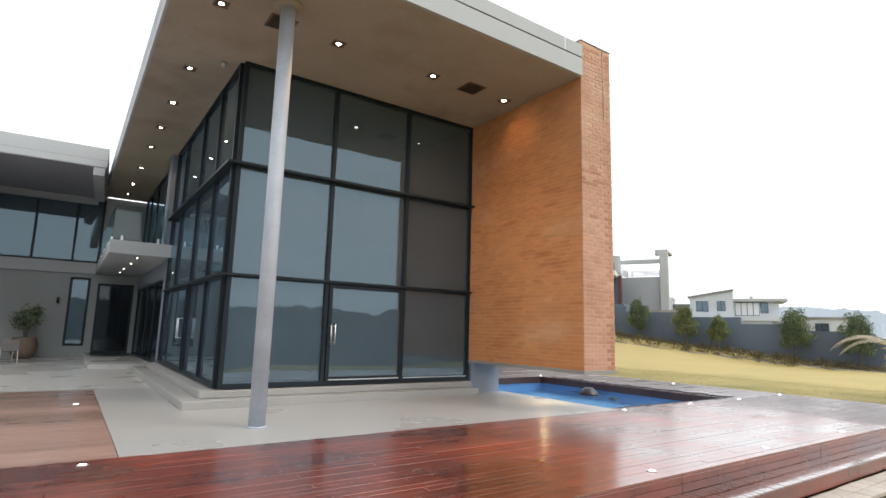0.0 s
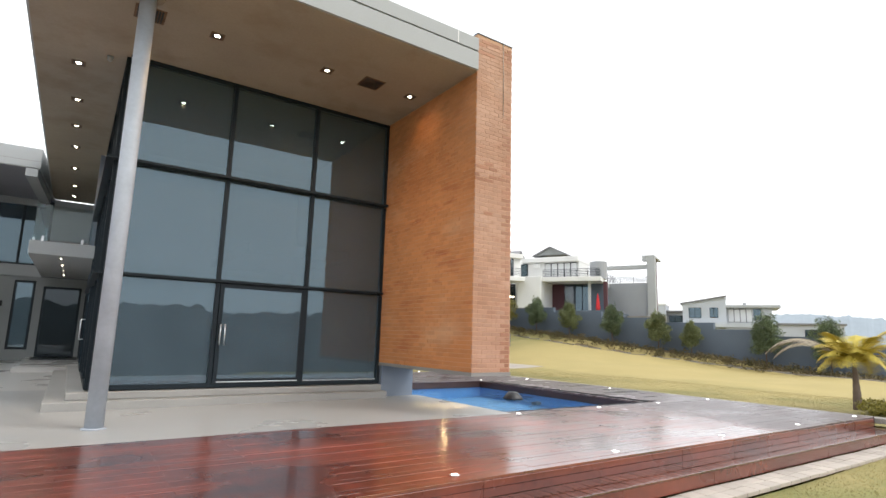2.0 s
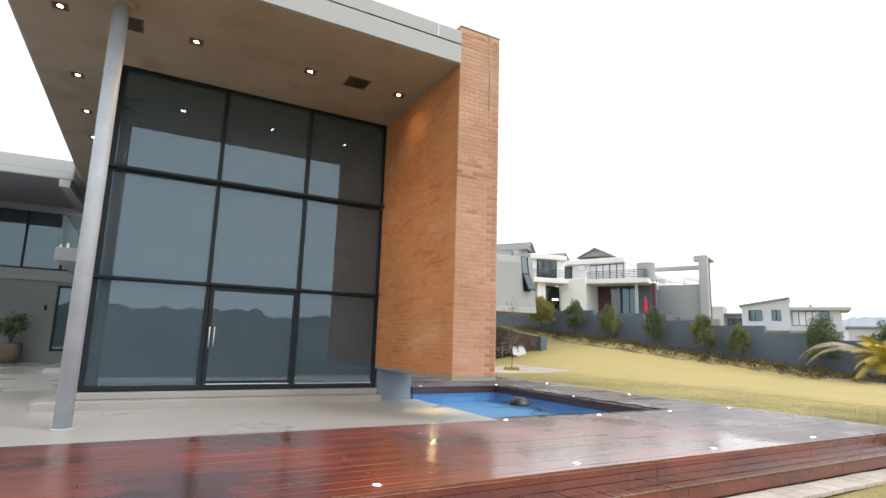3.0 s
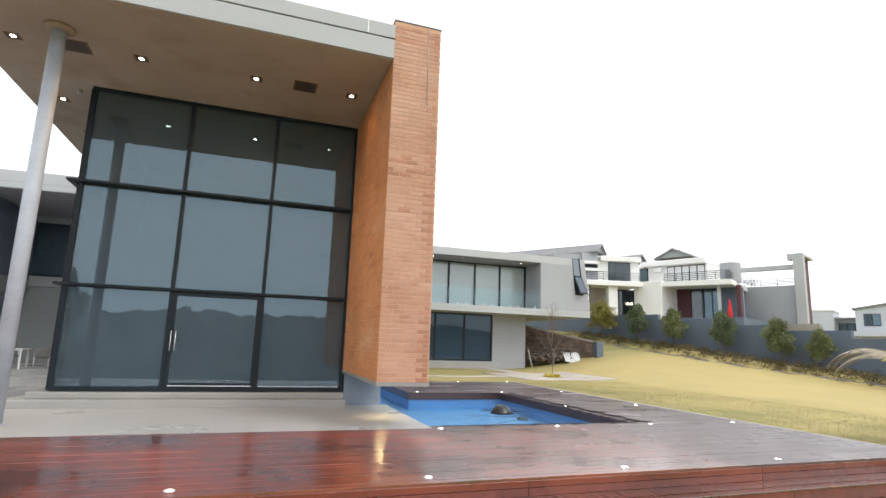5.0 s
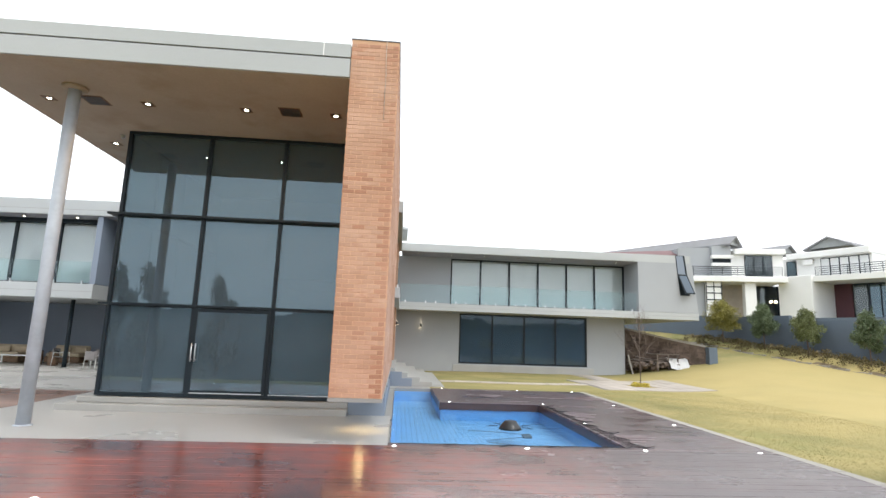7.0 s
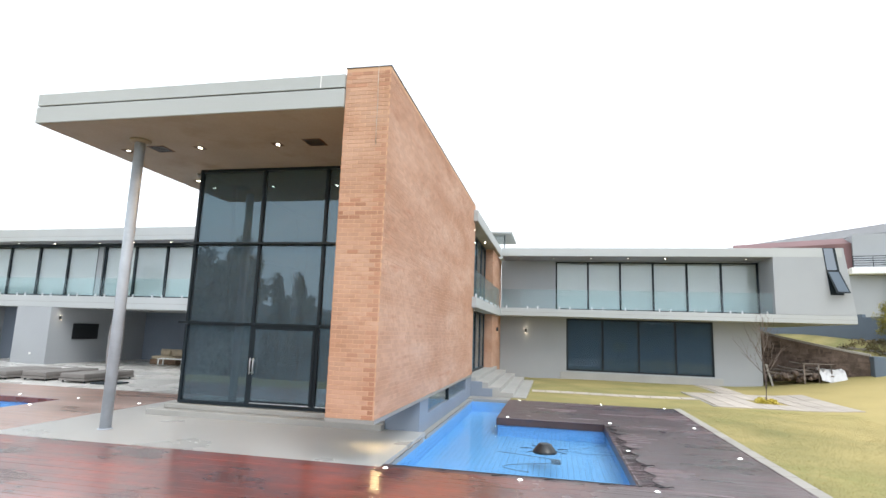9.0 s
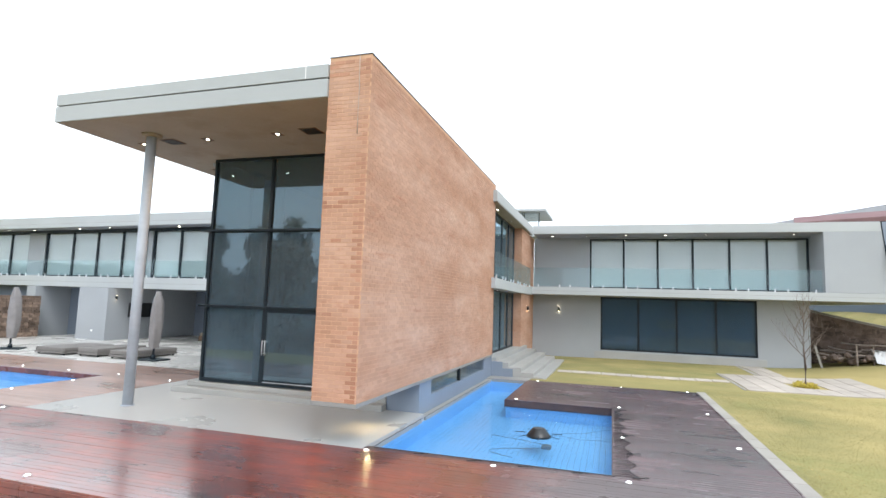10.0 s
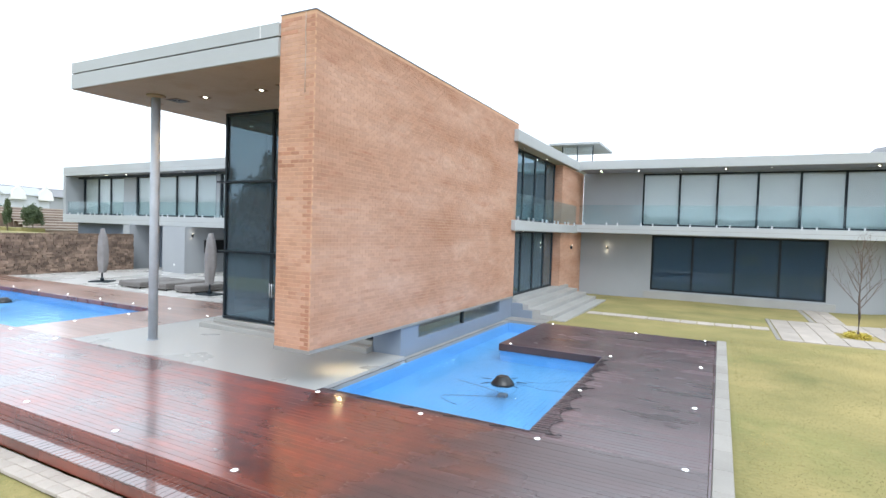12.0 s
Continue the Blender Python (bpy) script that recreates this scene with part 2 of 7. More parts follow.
M_GRASS = material("dry_lawn", (0.205, 0.20, 0.062), 0.9, var=0.24, scale=2.2, grain=12, bump=0.4, second=(0.32, 0.265, 0.10), bump_dist=0.05,
                   blotches=(((0.17, 0.185, 0.052), 3.0, 0.52, 0.75, (1, 1, 1)), ((0.37, 0.29, 0.12), 2.0, 0.54, 0.80, (1, 1, 1)), ((0.27, 0.225, 0.08), 5.0, 0.52, 0.72, (1, 0.5, 1))),
                   fade=((0.43, 0.335, 0.13), 16.0, 26.0), fade_most=0.71, fade_y=(29.0, 34.0))
M_BLADE = material("lawn_blades", (0.22, 0.21, 0.062), 0.8, var=0.3, scale=1.5, grain=3, bump=0, second=(0.40, 0.315, 0.125), pieces=0.4)
M_SOIL = material("bed_soil", (0.15, 0.11, 0.065), 0.95, var=0.3, scale=1, grain=12, bump=0.5)
M_POOL = material("pool_liner", (0.155, 0.38, 0.70), 0.5, var=0.08, scale=1.5, grain=10, bump=0.0)
M_LINING = material("wet_dark_timber", (0.068, 0.036, 0.031), 0.35, var=0.25, scale=1, grain=8, bump=0.05)
M_COPING = material("wet_concrete_coping", (0.26, 0.255, 0.24), 0.4, var=0.12, scale=0.8, grain=25, bump=0.1)
M_ROPE = material("net_rope", (0.012, 0.013, 0.016), 0.8, bump=0)
M_STEEL = material("brushed_steel", (0.75, 0.76, 0.78), 0.28, metal=0.9, var=0.05, bump=0)
M_WHITE = material("white_paint", (0.74, 0.74, 0.72), 0.6, var=0.06, scale=3, grain=30, bump=0.05)
# white walls far off, greyed and blued to paint in the haze
M_FAR_WALL = material("hazed_white_stucco", (0.50, 0.53, 0.56), 0.8, var=0.06, scale=3, grain=20, bump=0.05)
M_TREAD = material("wet_step_slats", (0.10, 0.035, 0.024), 0.08, var=0.4, scale=1.2, grain=6, bump=0.02, second=(0.16, 0.045, 0.025), pieces=0.2, rough_var=0.03, coat=1.0, rough_pieces=0.05, coat_ior=2.0)
M_BLIND = material("white_roller_blind", (0.64, 0.65, 0.65), 0.8, var=0.05, scale=1.5, grain=90, bump=0.05)
M_DBLIND = material("grey_roller_blind", (0.42, 0.49, 0.55), 0.8, var=0.06, scale=1.5, grain=90, bump=0.05)
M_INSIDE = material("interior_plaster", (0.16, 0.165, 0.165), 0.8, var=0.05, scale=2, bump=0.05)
M_STONE = material("rubble_stone", (0.14, 0.095, 0.068), 0.9, var=0.3, scale=0.4, grain=14, bump=0.5, second=(0.28, 0.20, 0.15), pieces=0.38)
M_STONE_DARK = material("dark_stone", (0.085, 0.06, 0.048), 0.9, var=0.3, scale=0.5, grain=14, bump=0.5, second=(0.17, 0.125, 0.10), pieces=0.4)
M_BOUNDARY = material("slate_blue_wall", (0.105, 0.135, 0.175), 0.75, var=0.12, scale=3, grain=30, bump=0.1)
M_BARK = material("bark", (0.15, 0.115, 0.095), 0.9, var=0.25, scale=0.3, grain=30, bump=0.4)
M_LEAF = material("dark_foliage", (0.085, 0.125, 0.06), 0.7, var=0.3, scale=0.6, bump=0, second=(0.155, 0.20, 0.10), pieces=0.4)
M_LEAF_LIGHT = material("olive_foliage", (0.12, 0.15, 0.055), 0.7, var=0.3, scale=0.6, bump=0, second=(0.20, 0.225, 0.09), pieces=0.4)
M_LEAF_Y = material("yellow_green_foliage", (0.19, 0.18, 0.03), 0.6, var=0.3, scale=0.6, bump=0, second=(0.33, 0.29, 0.06), pieces=0.4)
# paler and bluer than plain leaves, with haze put into the colour
M_GUM = material("gum_foliage", (0.26, 0.30, 0.30), 0.8, var=0.25, scale=2, bump=0, second=(0.35, 0.385, 0.38), pieces=0.4)
M_PALM = material("yellowing_palm_leaf", (0.52, 0.40, 0.05), 0.6, var=0.25, scale=0.4, bump=0, second=(0.66, 0.55, 0.10), pieces=0.2)
M_DRY = material("dry_grass", (0.38, 0.33, 0.25), 0.85, var=0.25, scale=0.5, bump=0, pieces=0.3)
M_SHRUB = material("border_planting", (0.085, 0.09, 0.03), 0.8, var=0.3, scale=0.7, bump=0, second=(0.21, 0.155, 0.07), pieces=0.5)
M_COVER = material("taupe_canvas", (0.22, 0.205, 0.20), 0.85, var=0.15, scale=0.3, grain=60, bump=0.3)
M_CUSHION = material("grey_outdoor_cushion", (0.165, 0.152, 0.142), 0.9, var=0.1, scale=0.6, grain=80, bump=0.2)
M_BEIGE = material("beige_cushion", (0.46, 0.38, 0.27), 0.9, var=0.1, scale=0.5, grain=80, bump=0.2)
M_WICKER = material("brown_wicker", (0.16, 0.10, 0.06), 0.8, var=0.3, scale=0.2, grain=60, bump=0.5)
M_BLACK = material("black_plastic", (0.012, 0.013, 0.014), 0.35, bump=0)
M_ROOF = material("roof_tile", (0.22, 0.22, 0.225), 0.8, var=0.15, scale=2, grain=15, bump=0.3)
M_ROOF_RED = material("plum_roof", (0.17, 0.095, 0.095), 0.8, var=0.15, scale=2, grain=15, bump=0.3)
M_MAROON = material("maroon_paint", (0.085, 0.03, 0.036), 0.7, var=0.1, bump=0.05)
M_RED = material("red_canvas", (0.62, 0.03, 0.035), 0.8, var=0.1, scale=0.5, bump=0.1)
M_TERRACOTTA = material("clay_pot", (0.20, 0.15, 0.11), 0.8, var=0.15, scale=0.3, bump=0.2)
# distance haze is mixed into the base colours of hills and woods
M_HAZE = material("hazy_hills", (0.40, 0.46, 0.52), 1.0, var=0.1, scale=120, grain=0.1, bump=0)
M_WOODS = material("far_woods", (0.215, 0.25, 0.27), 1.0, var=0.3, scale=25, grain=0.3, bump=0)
M_RUBBLE = material("scrap_timber", (0.16, 0.13, 0.11), 0.9, var=0.3, scale=0.5, bump=0.2, pieces=0.4)
M_SHEET = material("white_plastic_sheet", (0.48, 0.48, 0.48), 0.5, var=0.1, bump=0.1)
M_SHELF = material("timber_slats", (0.22, 0.16, 0.12), 0.8, var=0.2, scale=1, bump=0.2, pieces=0.2)
# diffuse blue tint in these panes stands in for sky sheen
M_SMOKED = glass_material("smoked_glazing", (0.27, 0.36, 0.36), 0.098, (0.66, 0.87, 1.0), graze=1.0, veil=0.15)
M_HALL = glass_material("dark_hall_glazing", (0.25, 0.28, 0.28), 0.04, (0.8, 0.92, 1.0), graze=0.5, veil=0.02)
M_DUSK = glass_material("dark_teal_glazing", (0.42, 0.50, 0.56), 0.035, (0.8, 0.92, 1.0), graze=0.4, veil=0.06)
M_CLEAR = glass_material("clear_glazing", (0.90, 0.92, 0.92), 0.05, (0.9, 0.97, 1.0))
M_RAIL = glass_material("balustrade_glass", (0.885, 0.945, 0.95), 0.025, (0.95, 1.0, 1.0))
M_WATER = glass_material("pool_water", (0.88, 0.97, 1.0), 0.015, (0.72, 0.9, 1.0), 0.08, 0.2, 0.6)
M_LAMP = lit_material("warm_downlight", (1.0, 0.86, 0.62), 28.0)
M_LED = lit_material("white_deck_light", (1.0, 0.97, 0.92), 5.0)
M_GLOW = lit_material("wall_lamp_glow", (1.0, 0.84, 0.6), 4.0)
# pale blue-grey: the valley's haze is part of this colour
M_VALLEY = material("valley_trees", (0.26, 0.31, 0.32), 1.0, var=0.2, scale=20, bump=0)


# ---- helpers for building ----
def B(bm, x0, x1, y0, y1, z0, z1, bevel=0.0):
    """A box, with its edges softened by bevel."""
    c = [bm.verts.new((x, y, z)) for z in (z0, z1) for y in (y0, y1) for x in (x0, x1)]
    faces = [bm.faces.new([c[i] for i in f]) for f in ((0, 2, 3, 1), (4, 5, 7, 6), (0, 1, 5, 4), (2, 6, 7, 3), (0, 4, 6, 2), (1, 3, 7, 5))]
    if bevel:
        bmesh.ops.bevel(bm, geom=list({e for f in faces for e in f.edges}), offset=bevel, segments=1, affect="EDGES", profile=0.5)


def box(x0, x1, y0, y1, z0, z1, bevel=0.0):
    bm = bmesh.new()
    B(bm, x0, x1, y0, y1, z0, z1, bevel)
    return bm


def tube(bm, pts, radii, sides=8, cap=True):
    """A tapered tube along points."""
    rings = []
    pts = [Vector(p) for p in pts]
    for i, p in enumerate(pts):
        d = (pts[min(i + 1, len(pts) - 1)] - pts[max(i - 1, 0)]).normalized()
        q = d.to_track_quat("Z", "Y")
        rings.append([bm.verts.new(p + q @ Vector((radii[i] * math.cos(a), radii[i] * math.sin(a), 0)))
                      for a in (2 * math.pi * k / sides for k in range(sides))])
    for a, b in zip(rings, rings[1:]):
        for k in range(sides):
            bm.faces.new((a[k], a[(k + 1) % sides], b[(k + 1) % sides], b[k])).smooth = True
    if cap:
        bm.faces.new(list(reversed(rings[0])))
        bm.faces.new(rings[-1])


def lathe(bm, x, y, prof, sides=20):
    """A turned body round a vertical axis; prof: rows of radius and height."""
    tube(bm, [(x, y, z) for r, z in prof], [max(r, 0.001) for r, z in prof], sides)


def base_of(ob):
    p = Vector((0, 0, 0))
    while ob:
        p += ob.location
        ob = ob.parent
    return p


def part(name, bm, mat, parent=None, label="", kind=""):
    """Links a bmesh, given in world places, as one mesh under a thing or a part."""
    if parent:
        bmesh.ops.translate(bm, verts=bm.verts, vec=-base_of(parent))
    me = bpy.data.meshes.new(name)
    bm.to_mesh(me)
    bm.free()
    me.materials.append(mat)
    ob = new(name, me)
    ob.parent = parent
    return tagged(ob, label, kind=kind)


def pydata(name, verts, faces, mat, parent=None, label="", kind="", smooth=False):
    me = bpy.data.meshes.new(name)
    o = base_of(parent) if parent else Vector((0, 0, 0))
    me.from_pydata([(x - o.x, y - o.y, z - o.z) for x, y, z in verts], [], faces)
    me.materials.append(mat)
    if smooth:
        me.polygons.foreach_set("use_smooth", [True] * len(me.polygons))
    ob = new(name, me)
    ob.parent = parent
    return tagged(ob, label, kind=kind)


def thing(name, at, label, category, group="", kind=""):
    ob = new(name)
    ob.location = at
    ob.empty_display_size = 0.2
    return tagged(ob, label, category, group, kind)


def structure(name, bm, mat, label, category="wall"):
    return tagged(part(name, bm, mat), label, category, kind="structure")


def put(ob, m):
    ob.matrix_basis = m
    return ob


def wall_xz(bm, x0, x1, y0, y1, z0, z1, holes=()):
    """A wall along x with rectangular openings (x0, x1, z0, z1), cut right through it."""
    xs = sorted({x0, x1, *(h[0] for h in holes), *(h[1] for h in holes)})
    for a, b in zip(xs, xs[1:]):
        cuts = sorted((h[2], h[3]) for h in holes if h[0] <= a and h[1] >= b)
        z = z0
        for c0, c1 in cuts:
            if c0 > z + 1e-4:
                B(bm, a, b, y0, y1, z, c0)
            z = c1
        if z < z1 - 1e-4:
            B(bm, a, b, y0, y1, z, z1)


# ---- ground ----
def ramp01(v, a, b):
    t = min(1.0, max(0.0, (v - a) / (b - a)))
    return t * t * (3 - 2 * t)


def ground_z(x, y):
    """Height of the ground: a lawn that climbs towards the boundary and falls away behind the camera."""
    z = -0.12 * ramp01(y, 18, 6) * ramp01(x, 28, 17) - 0.08
    climb = 0.116 * (y - 13.5)
    if climb > 0:
        z += min(climb, 4.6) * ramp01(x, 21.5, 33.5)
    else:
        z += 0.5 * climb * ramp01(x, 24, 42)
    if y < 2.745:
        z = z * ramp01(x, 16.5, 20) + (1 - ramp01(x, 16.5, 20)) * -0.475 - 0.035 * max(0, -2 - y)
    z += 0.05 * max(0, min(x - 42, 20)) * ramp01(y, 20, 34)
    off = 37.26 + (21.77 - y) * 0.272 - x
    z -= 0.36 * ramp01(off, 1.2, 2.4) * ramp01(off, 13, 4) * ramp01(y, 10, 18)
    z -= 9.5 * ramp01(-y, 3, 52) * ramp01(x, 34, 24)
    beyond = x - (37.26 + (21.77 - y) * 0.272) - 1.0
    z -= 6.5 * ramp01(beyond, 0, 14)
    far = math.hypot(x - 10, y - 10)
    z -= 12 * ramp01(far, 90, 320)
    return z + 0.03 * math.sin(x * 0.7 + y * 0.31) * math.sin(y * 0.53 - x * 0.2)


def sunk(x, y):
    """Under the decks, pools and house the soil is dug away."""
    return (-40 < x < 16.93 and 2.745 < y < 18.455) or (-40 < x < 9.62 and 18.4 < y < 45) or (9.6 < x < 23.8 and 30.9 < y < 45)


def spread(a, b, n):
    return [a + (b - a) * k / n for k in range(n + 1)]


gx = [-2500, -1200, -600, -300, -160, -90, -60, -45, -40.01, -39.99] + spread(-36, 8, 11) + [9.61, 9.63] + spread(10.4, 16.4, 8) + [16.92, 16.94] + \
    spread(17.6, 23.2, 8) + [23.79, 23.81] + spread(24.5, 46, 30) + [50, 56, 64, 76, 92, 120, 170, 260, 420, 800, 1500, 2500]
gy = [-2500, -1200, -600, -300, -160, -90, -60, -40, -28, -20, -14] + spread(-10, 2, 12) + [2.74, 2.75] + spread(3.5, 17.8, 16) + [18.45, 18.46] + \
    spread(19.2, 30.2, 14) + [30.89, 30.91] + spread(32, 44, 10) + [44.99, 45.01, 50, 58, 70, 90, 120, 170, 260, 420, 800, 1500, 2500]
gv = [(x, y, -1.9 if sunk(x, y) else ground_z(x, y)) for y in gy for x in gx]
W = len(gx)
gf = [(j * W + i, j * W + i + 1, (j + 1) * W + i + 1, (j + 1) * W + i) for j in range(len(gy) - 1) for i in range(W - 1)]
tagged(pydata("ground", gv, gf, M_GRASS), "dry yellow winter lawn sloping up to the boundary", "lawn", kind="structure")


# far ridges, all round
def ridge(name, radius, low, high, mat, label, seed, a0=0.0, a1=360.0, freq=9.0, rough=0.25, lift=0.0):
    n = 1600
    v = []
    for k in range(n + 1):
        a = radians(a0 + (a1 - a0) * k / n)
        x, y = 10 + radius * math.sin(a), 10 + radius * math.cos(a)
        h = high * (0.62 + 0.38 * noise.noise((freq * math.cos(a) + seed, freq * math.sin(a), seed)))
        h += high * rough * noise.noise((freq * 9 * math.cos(a), freq * 9 * math.sin(a), seed + 4))
        h += high * rough * 0.45 * noise.noise((freq * 42 * math.cos(a), freq * 42 * math.sin(a), seed + 9))
        v += [(x, y, low), (x * 1.06, y * 1.06, h + lift)]
    f = [(2 * k, 2 * k + 2, 2 * k + 3, 2 * k + 1) for k in range(n)]
    return tagged(pydata(name, v, f, mat, smooth=True), label, "hills", kind="structure")


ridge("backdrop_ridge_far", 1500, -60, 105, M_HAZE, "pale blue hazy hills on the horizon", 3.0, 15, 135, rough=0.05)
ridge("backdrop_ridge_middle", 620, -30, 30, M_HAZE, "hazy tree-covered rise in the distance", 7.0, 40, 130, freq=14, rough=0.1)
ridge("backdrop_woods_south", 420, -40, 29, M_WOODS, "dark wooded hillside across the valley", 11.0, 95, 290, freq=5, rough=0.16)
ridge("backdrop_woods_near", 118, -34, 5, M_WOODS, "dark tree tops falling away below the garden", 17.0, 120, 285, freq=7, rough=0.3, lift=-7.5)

# ---- terrace, patio, plinths ----
bm = bmesh.new()
B(bm, 0.65, 9.42, 7.2, 10.46, -0.35, 0.0)
B(bm, 0.65, 1.79, 10.462, 14.4, -0.35, 0.0)
B(bm, 8.391, 9.42, 10.461, 10.758, -0.35, 0.0)
terrace = structure("floor_terrace", bm, M_TERRACE, "smooth pale grey wet screed terrace under the roof", "floor")
bm = bmesh.new()
B(bm, -19.6, 1.79, 14.402, 30.8, -0.35, -0.004)
structure("floor_patio", bm, M_PATIO, "pale grey tiled patio before the guest wing", "floor")
structure("step_lower", box(1.8, 8.39, 10.464, 19.0, -0.3, 0.15, 0.012), M_STEP, "low stone step round the glass room", "step")
structure("step_upper", box(2.12, 8.38, 10.74, 19.0, 0.151, 0.285, 0.012), M_STEP, "upper stone step round the glass room", "step")
bm = bmesh.new()
B(bm, 9.422, 9.47, 7.2, 10.46, -0.19, -0.07)
B(bm, 9.27, 9.47, 10.762, 18.45, -0.19, -0.07, 0.012)
B(bm, 9.27, 10.86, 18.452, 19.3, -0.6, -0.04, 0.012)
structure("coping_pool", bm, M_COPING, "pale stone coping along the pool", "coping")
structure("floor_entrance", box(0.7, 8.3, 20.4, 30.75, -0.2, 0.15, 0.01), M_PATIO, "raised tiled entrance floor under the gallery", "floor")
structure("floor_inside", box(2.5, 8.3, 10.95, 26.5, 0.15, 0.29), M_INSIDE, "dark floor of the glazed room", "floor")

# plinth below the brick wall, with the strip of basement window
bm = bmesh.new()
for seg in ((10.76, 11.7, -0.6, 0.729), (11.7, 17.9, -0.6, 0.32), (17.9, 19.3, -0.6, 0.729)):
    B(bm, 8.39, 9.27, *seg)
plinth = structure("wall_plinth", bm, M_PLINTH, "blue-grey painted plinth under the floating brick wall", "wall")
strip = thing("window_strip", (9.2, 14.7, 0.32), "low strip window with two panes over the pool", "window", kind="structure")
part("window_frame", box(9.14, 9.24, 14.65, 14.75, 0.32, 0.729), M_FRAME, strip)
for a, b in ((11.7, 14.65), (14.75, 17.9)):
    part("pane", box(9.18, 9.2, a, b, 0.32, 0.729), M_CLEAR, strip)
structure("wall_strip_back", box(8.392, 8.44, 11.7, 17.9, 0.321, 0.729), M_PLASTER, "dark room behind the strip window", "wall")

# ---- main roof ----
bm = bmesh.new()
B(bm, 0.80, 8.335, 7.10, 27.2, 6.87, 7.25)
B(bm, 0.80, 8.335, 7.10, 27.2, 7.285, 7.56)
structure("roof_main", bm, M_FASCIA, "pale grey flat roof slab with a shadow groove", "roof")
# near-black filler puts the groove's shade into its colour
structure("trim_roof_groove", box(0.85, 8.33, 7.15, 27.15, 7.251, 7.284), M_FRAME, "near-black strip painting the shade in the roof edge's groove", "trim")
structure("trim_roof_sealant", box(7.80, 7.82, 7.096, 7.11, 7.29, 7.555), M_WHITE, "thin white sealed joint in the roof edge", "trim")
structure("ceiling_main", box(0.84, 8.33, 7.14, 27.1, 6.855, 6.868), M_SOFFIT, "brownish plastered soffit with downlights", "ceiling")
bm = bmesh.new()
B(bm, 8.336, 9.47, 18.8, 29.1, 6.95, 7.42, 0.015)
structure("roof_link", bm, M_FASCIA, "pale flat roof edge over the side balcony", "roof")
structure("ceiling_link", box(8.36, 9.43, 18.84, 29.05, 6.936, 6.948), M_SOFFIT, "soffit over the side balcony", "ceiling")

# ---- brick wall core ----
BX0, BX1, BY0, BY1, BZ0, BZ1 = 8.34, 9.29, 7.15, 19.3, 0.80, 7.70
bm = box(BX0 + 0.005, BX1 - 0.005, BY0 + 0.005, BY1 - 0.005, BZ0, BZ1 - 0.005)
brick_wall = structure("wall_brick", bm, M_MORTAR, "tall floating face-brick wall, orange-brown with pale joints", "brick wall")
structure("trim_brick_foot", box(BX0 - 0.012, BX1 + 0.012, BY0 - 0.012, BY1 + 0.01, BZ0 - 0.07, BZ0 - 0.001), M_COPING, "grey steel angle under the brick wall", "trim")
structure("trim_brick_cap", box(BX0 - 0.01, BX1 + 0.012, BY0 - 0.012, BY1 + 0.01, BZ1, BZ1 + 0.014), M_PLINTH, "thin dark metal cap on the brick wall", "trim")

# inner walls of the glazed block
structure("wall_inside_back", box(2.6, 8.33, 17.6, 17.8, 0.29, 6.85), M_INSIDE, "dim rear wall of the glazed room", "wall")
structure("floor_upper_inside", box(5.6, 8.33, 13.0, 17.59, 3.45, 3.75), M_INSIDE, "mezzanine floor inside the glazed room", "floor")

# ---- link behind, with the gallery ----
structure("wall_link_pier", box(2.42, 2.9, 18.62, 19.3, 0.286, 3.495), M_PLINTH, "blue-grey pier at the end of the glazing", "wall")
structure("wall_link_pier_upper", box(2.25, 2.6, 18.7, 19.3, 3.9, 6.85), M_PLINTH, "blue-grey pier above the gallery", "wall")
structure("floor_gallery", box(0.80, 2.6, 18.42, 27.19, 3.50, 3.90, 0.012), M_FASCIA, "white gallery slab reaching past the glazing", "balcony slab")
structure("floor_back_gallery", box(-4.0, 0.798, 27.2, 27.7, 3.46, 3.93), M_FASCIA, "pale slab edge of the rear wing", "slab")
# rear wall; the overhang's shade is in its plaster colour
bm = bmesh.new()
wall_xz(bm, -4.0, 8.3, 27.32, 27.55, -0.05, 3.46, [(-0.05, 0.68, 0.45, 3.3), (0.95, 2.3, 0.15, 3.1)])
structure("wall_back", bm, M_PLASTER_DARK, "grey plastered rear wall, darkened for overhang shade, with a tall slit window", "wall")
structure("wall_back_upper", box(0.9, 2.44, 27.35, 27.55, 3.94, 6.85), M_PLASTER, "pale grey wall at the gallery's end", "wall")
structure("trim_back_beam", box(-4.0, 0.6, 27.22, 27.42, 6.48, 6.74), M_FASCIA, "pale beam above the rear glazing", "trim")
bm = bmesh.new()
B(bm, 2.45, 2.6, 19.3, 27.3, 2.9, 3.49)
structure("wall_gallery", bm, M_PLINTH, "dark wall along the gallery", "wall")
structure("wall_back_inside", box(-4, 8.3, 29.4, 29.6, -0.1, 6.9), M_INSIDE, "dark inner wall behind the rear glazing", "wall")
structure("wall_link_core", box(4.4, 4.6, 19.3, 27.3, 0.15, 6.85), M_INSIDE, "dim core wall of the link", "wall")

# ---- left wing, turned a little against the rest ----
LY = 22.3
LEFT_TURN = Matrix.Translation((-14, LY, 0)) @ Matrix.Rotation(radians(-2.9), 4, "Z") @ Matrix.Translation((14, -LY, 0))


def turned(ob):
    ob.matrix_basis = LEFT_TURN @ ob.matrix_basis
    return ob


def left_structure(*a):
    return turned(structure(*a))


left_structure("roof_left", box(-30.6, 0.62, LY, 30.5, 6.76, 7.46, 0.015), M_FASCIA, "long pale flat roof of the guest wing", "roof")
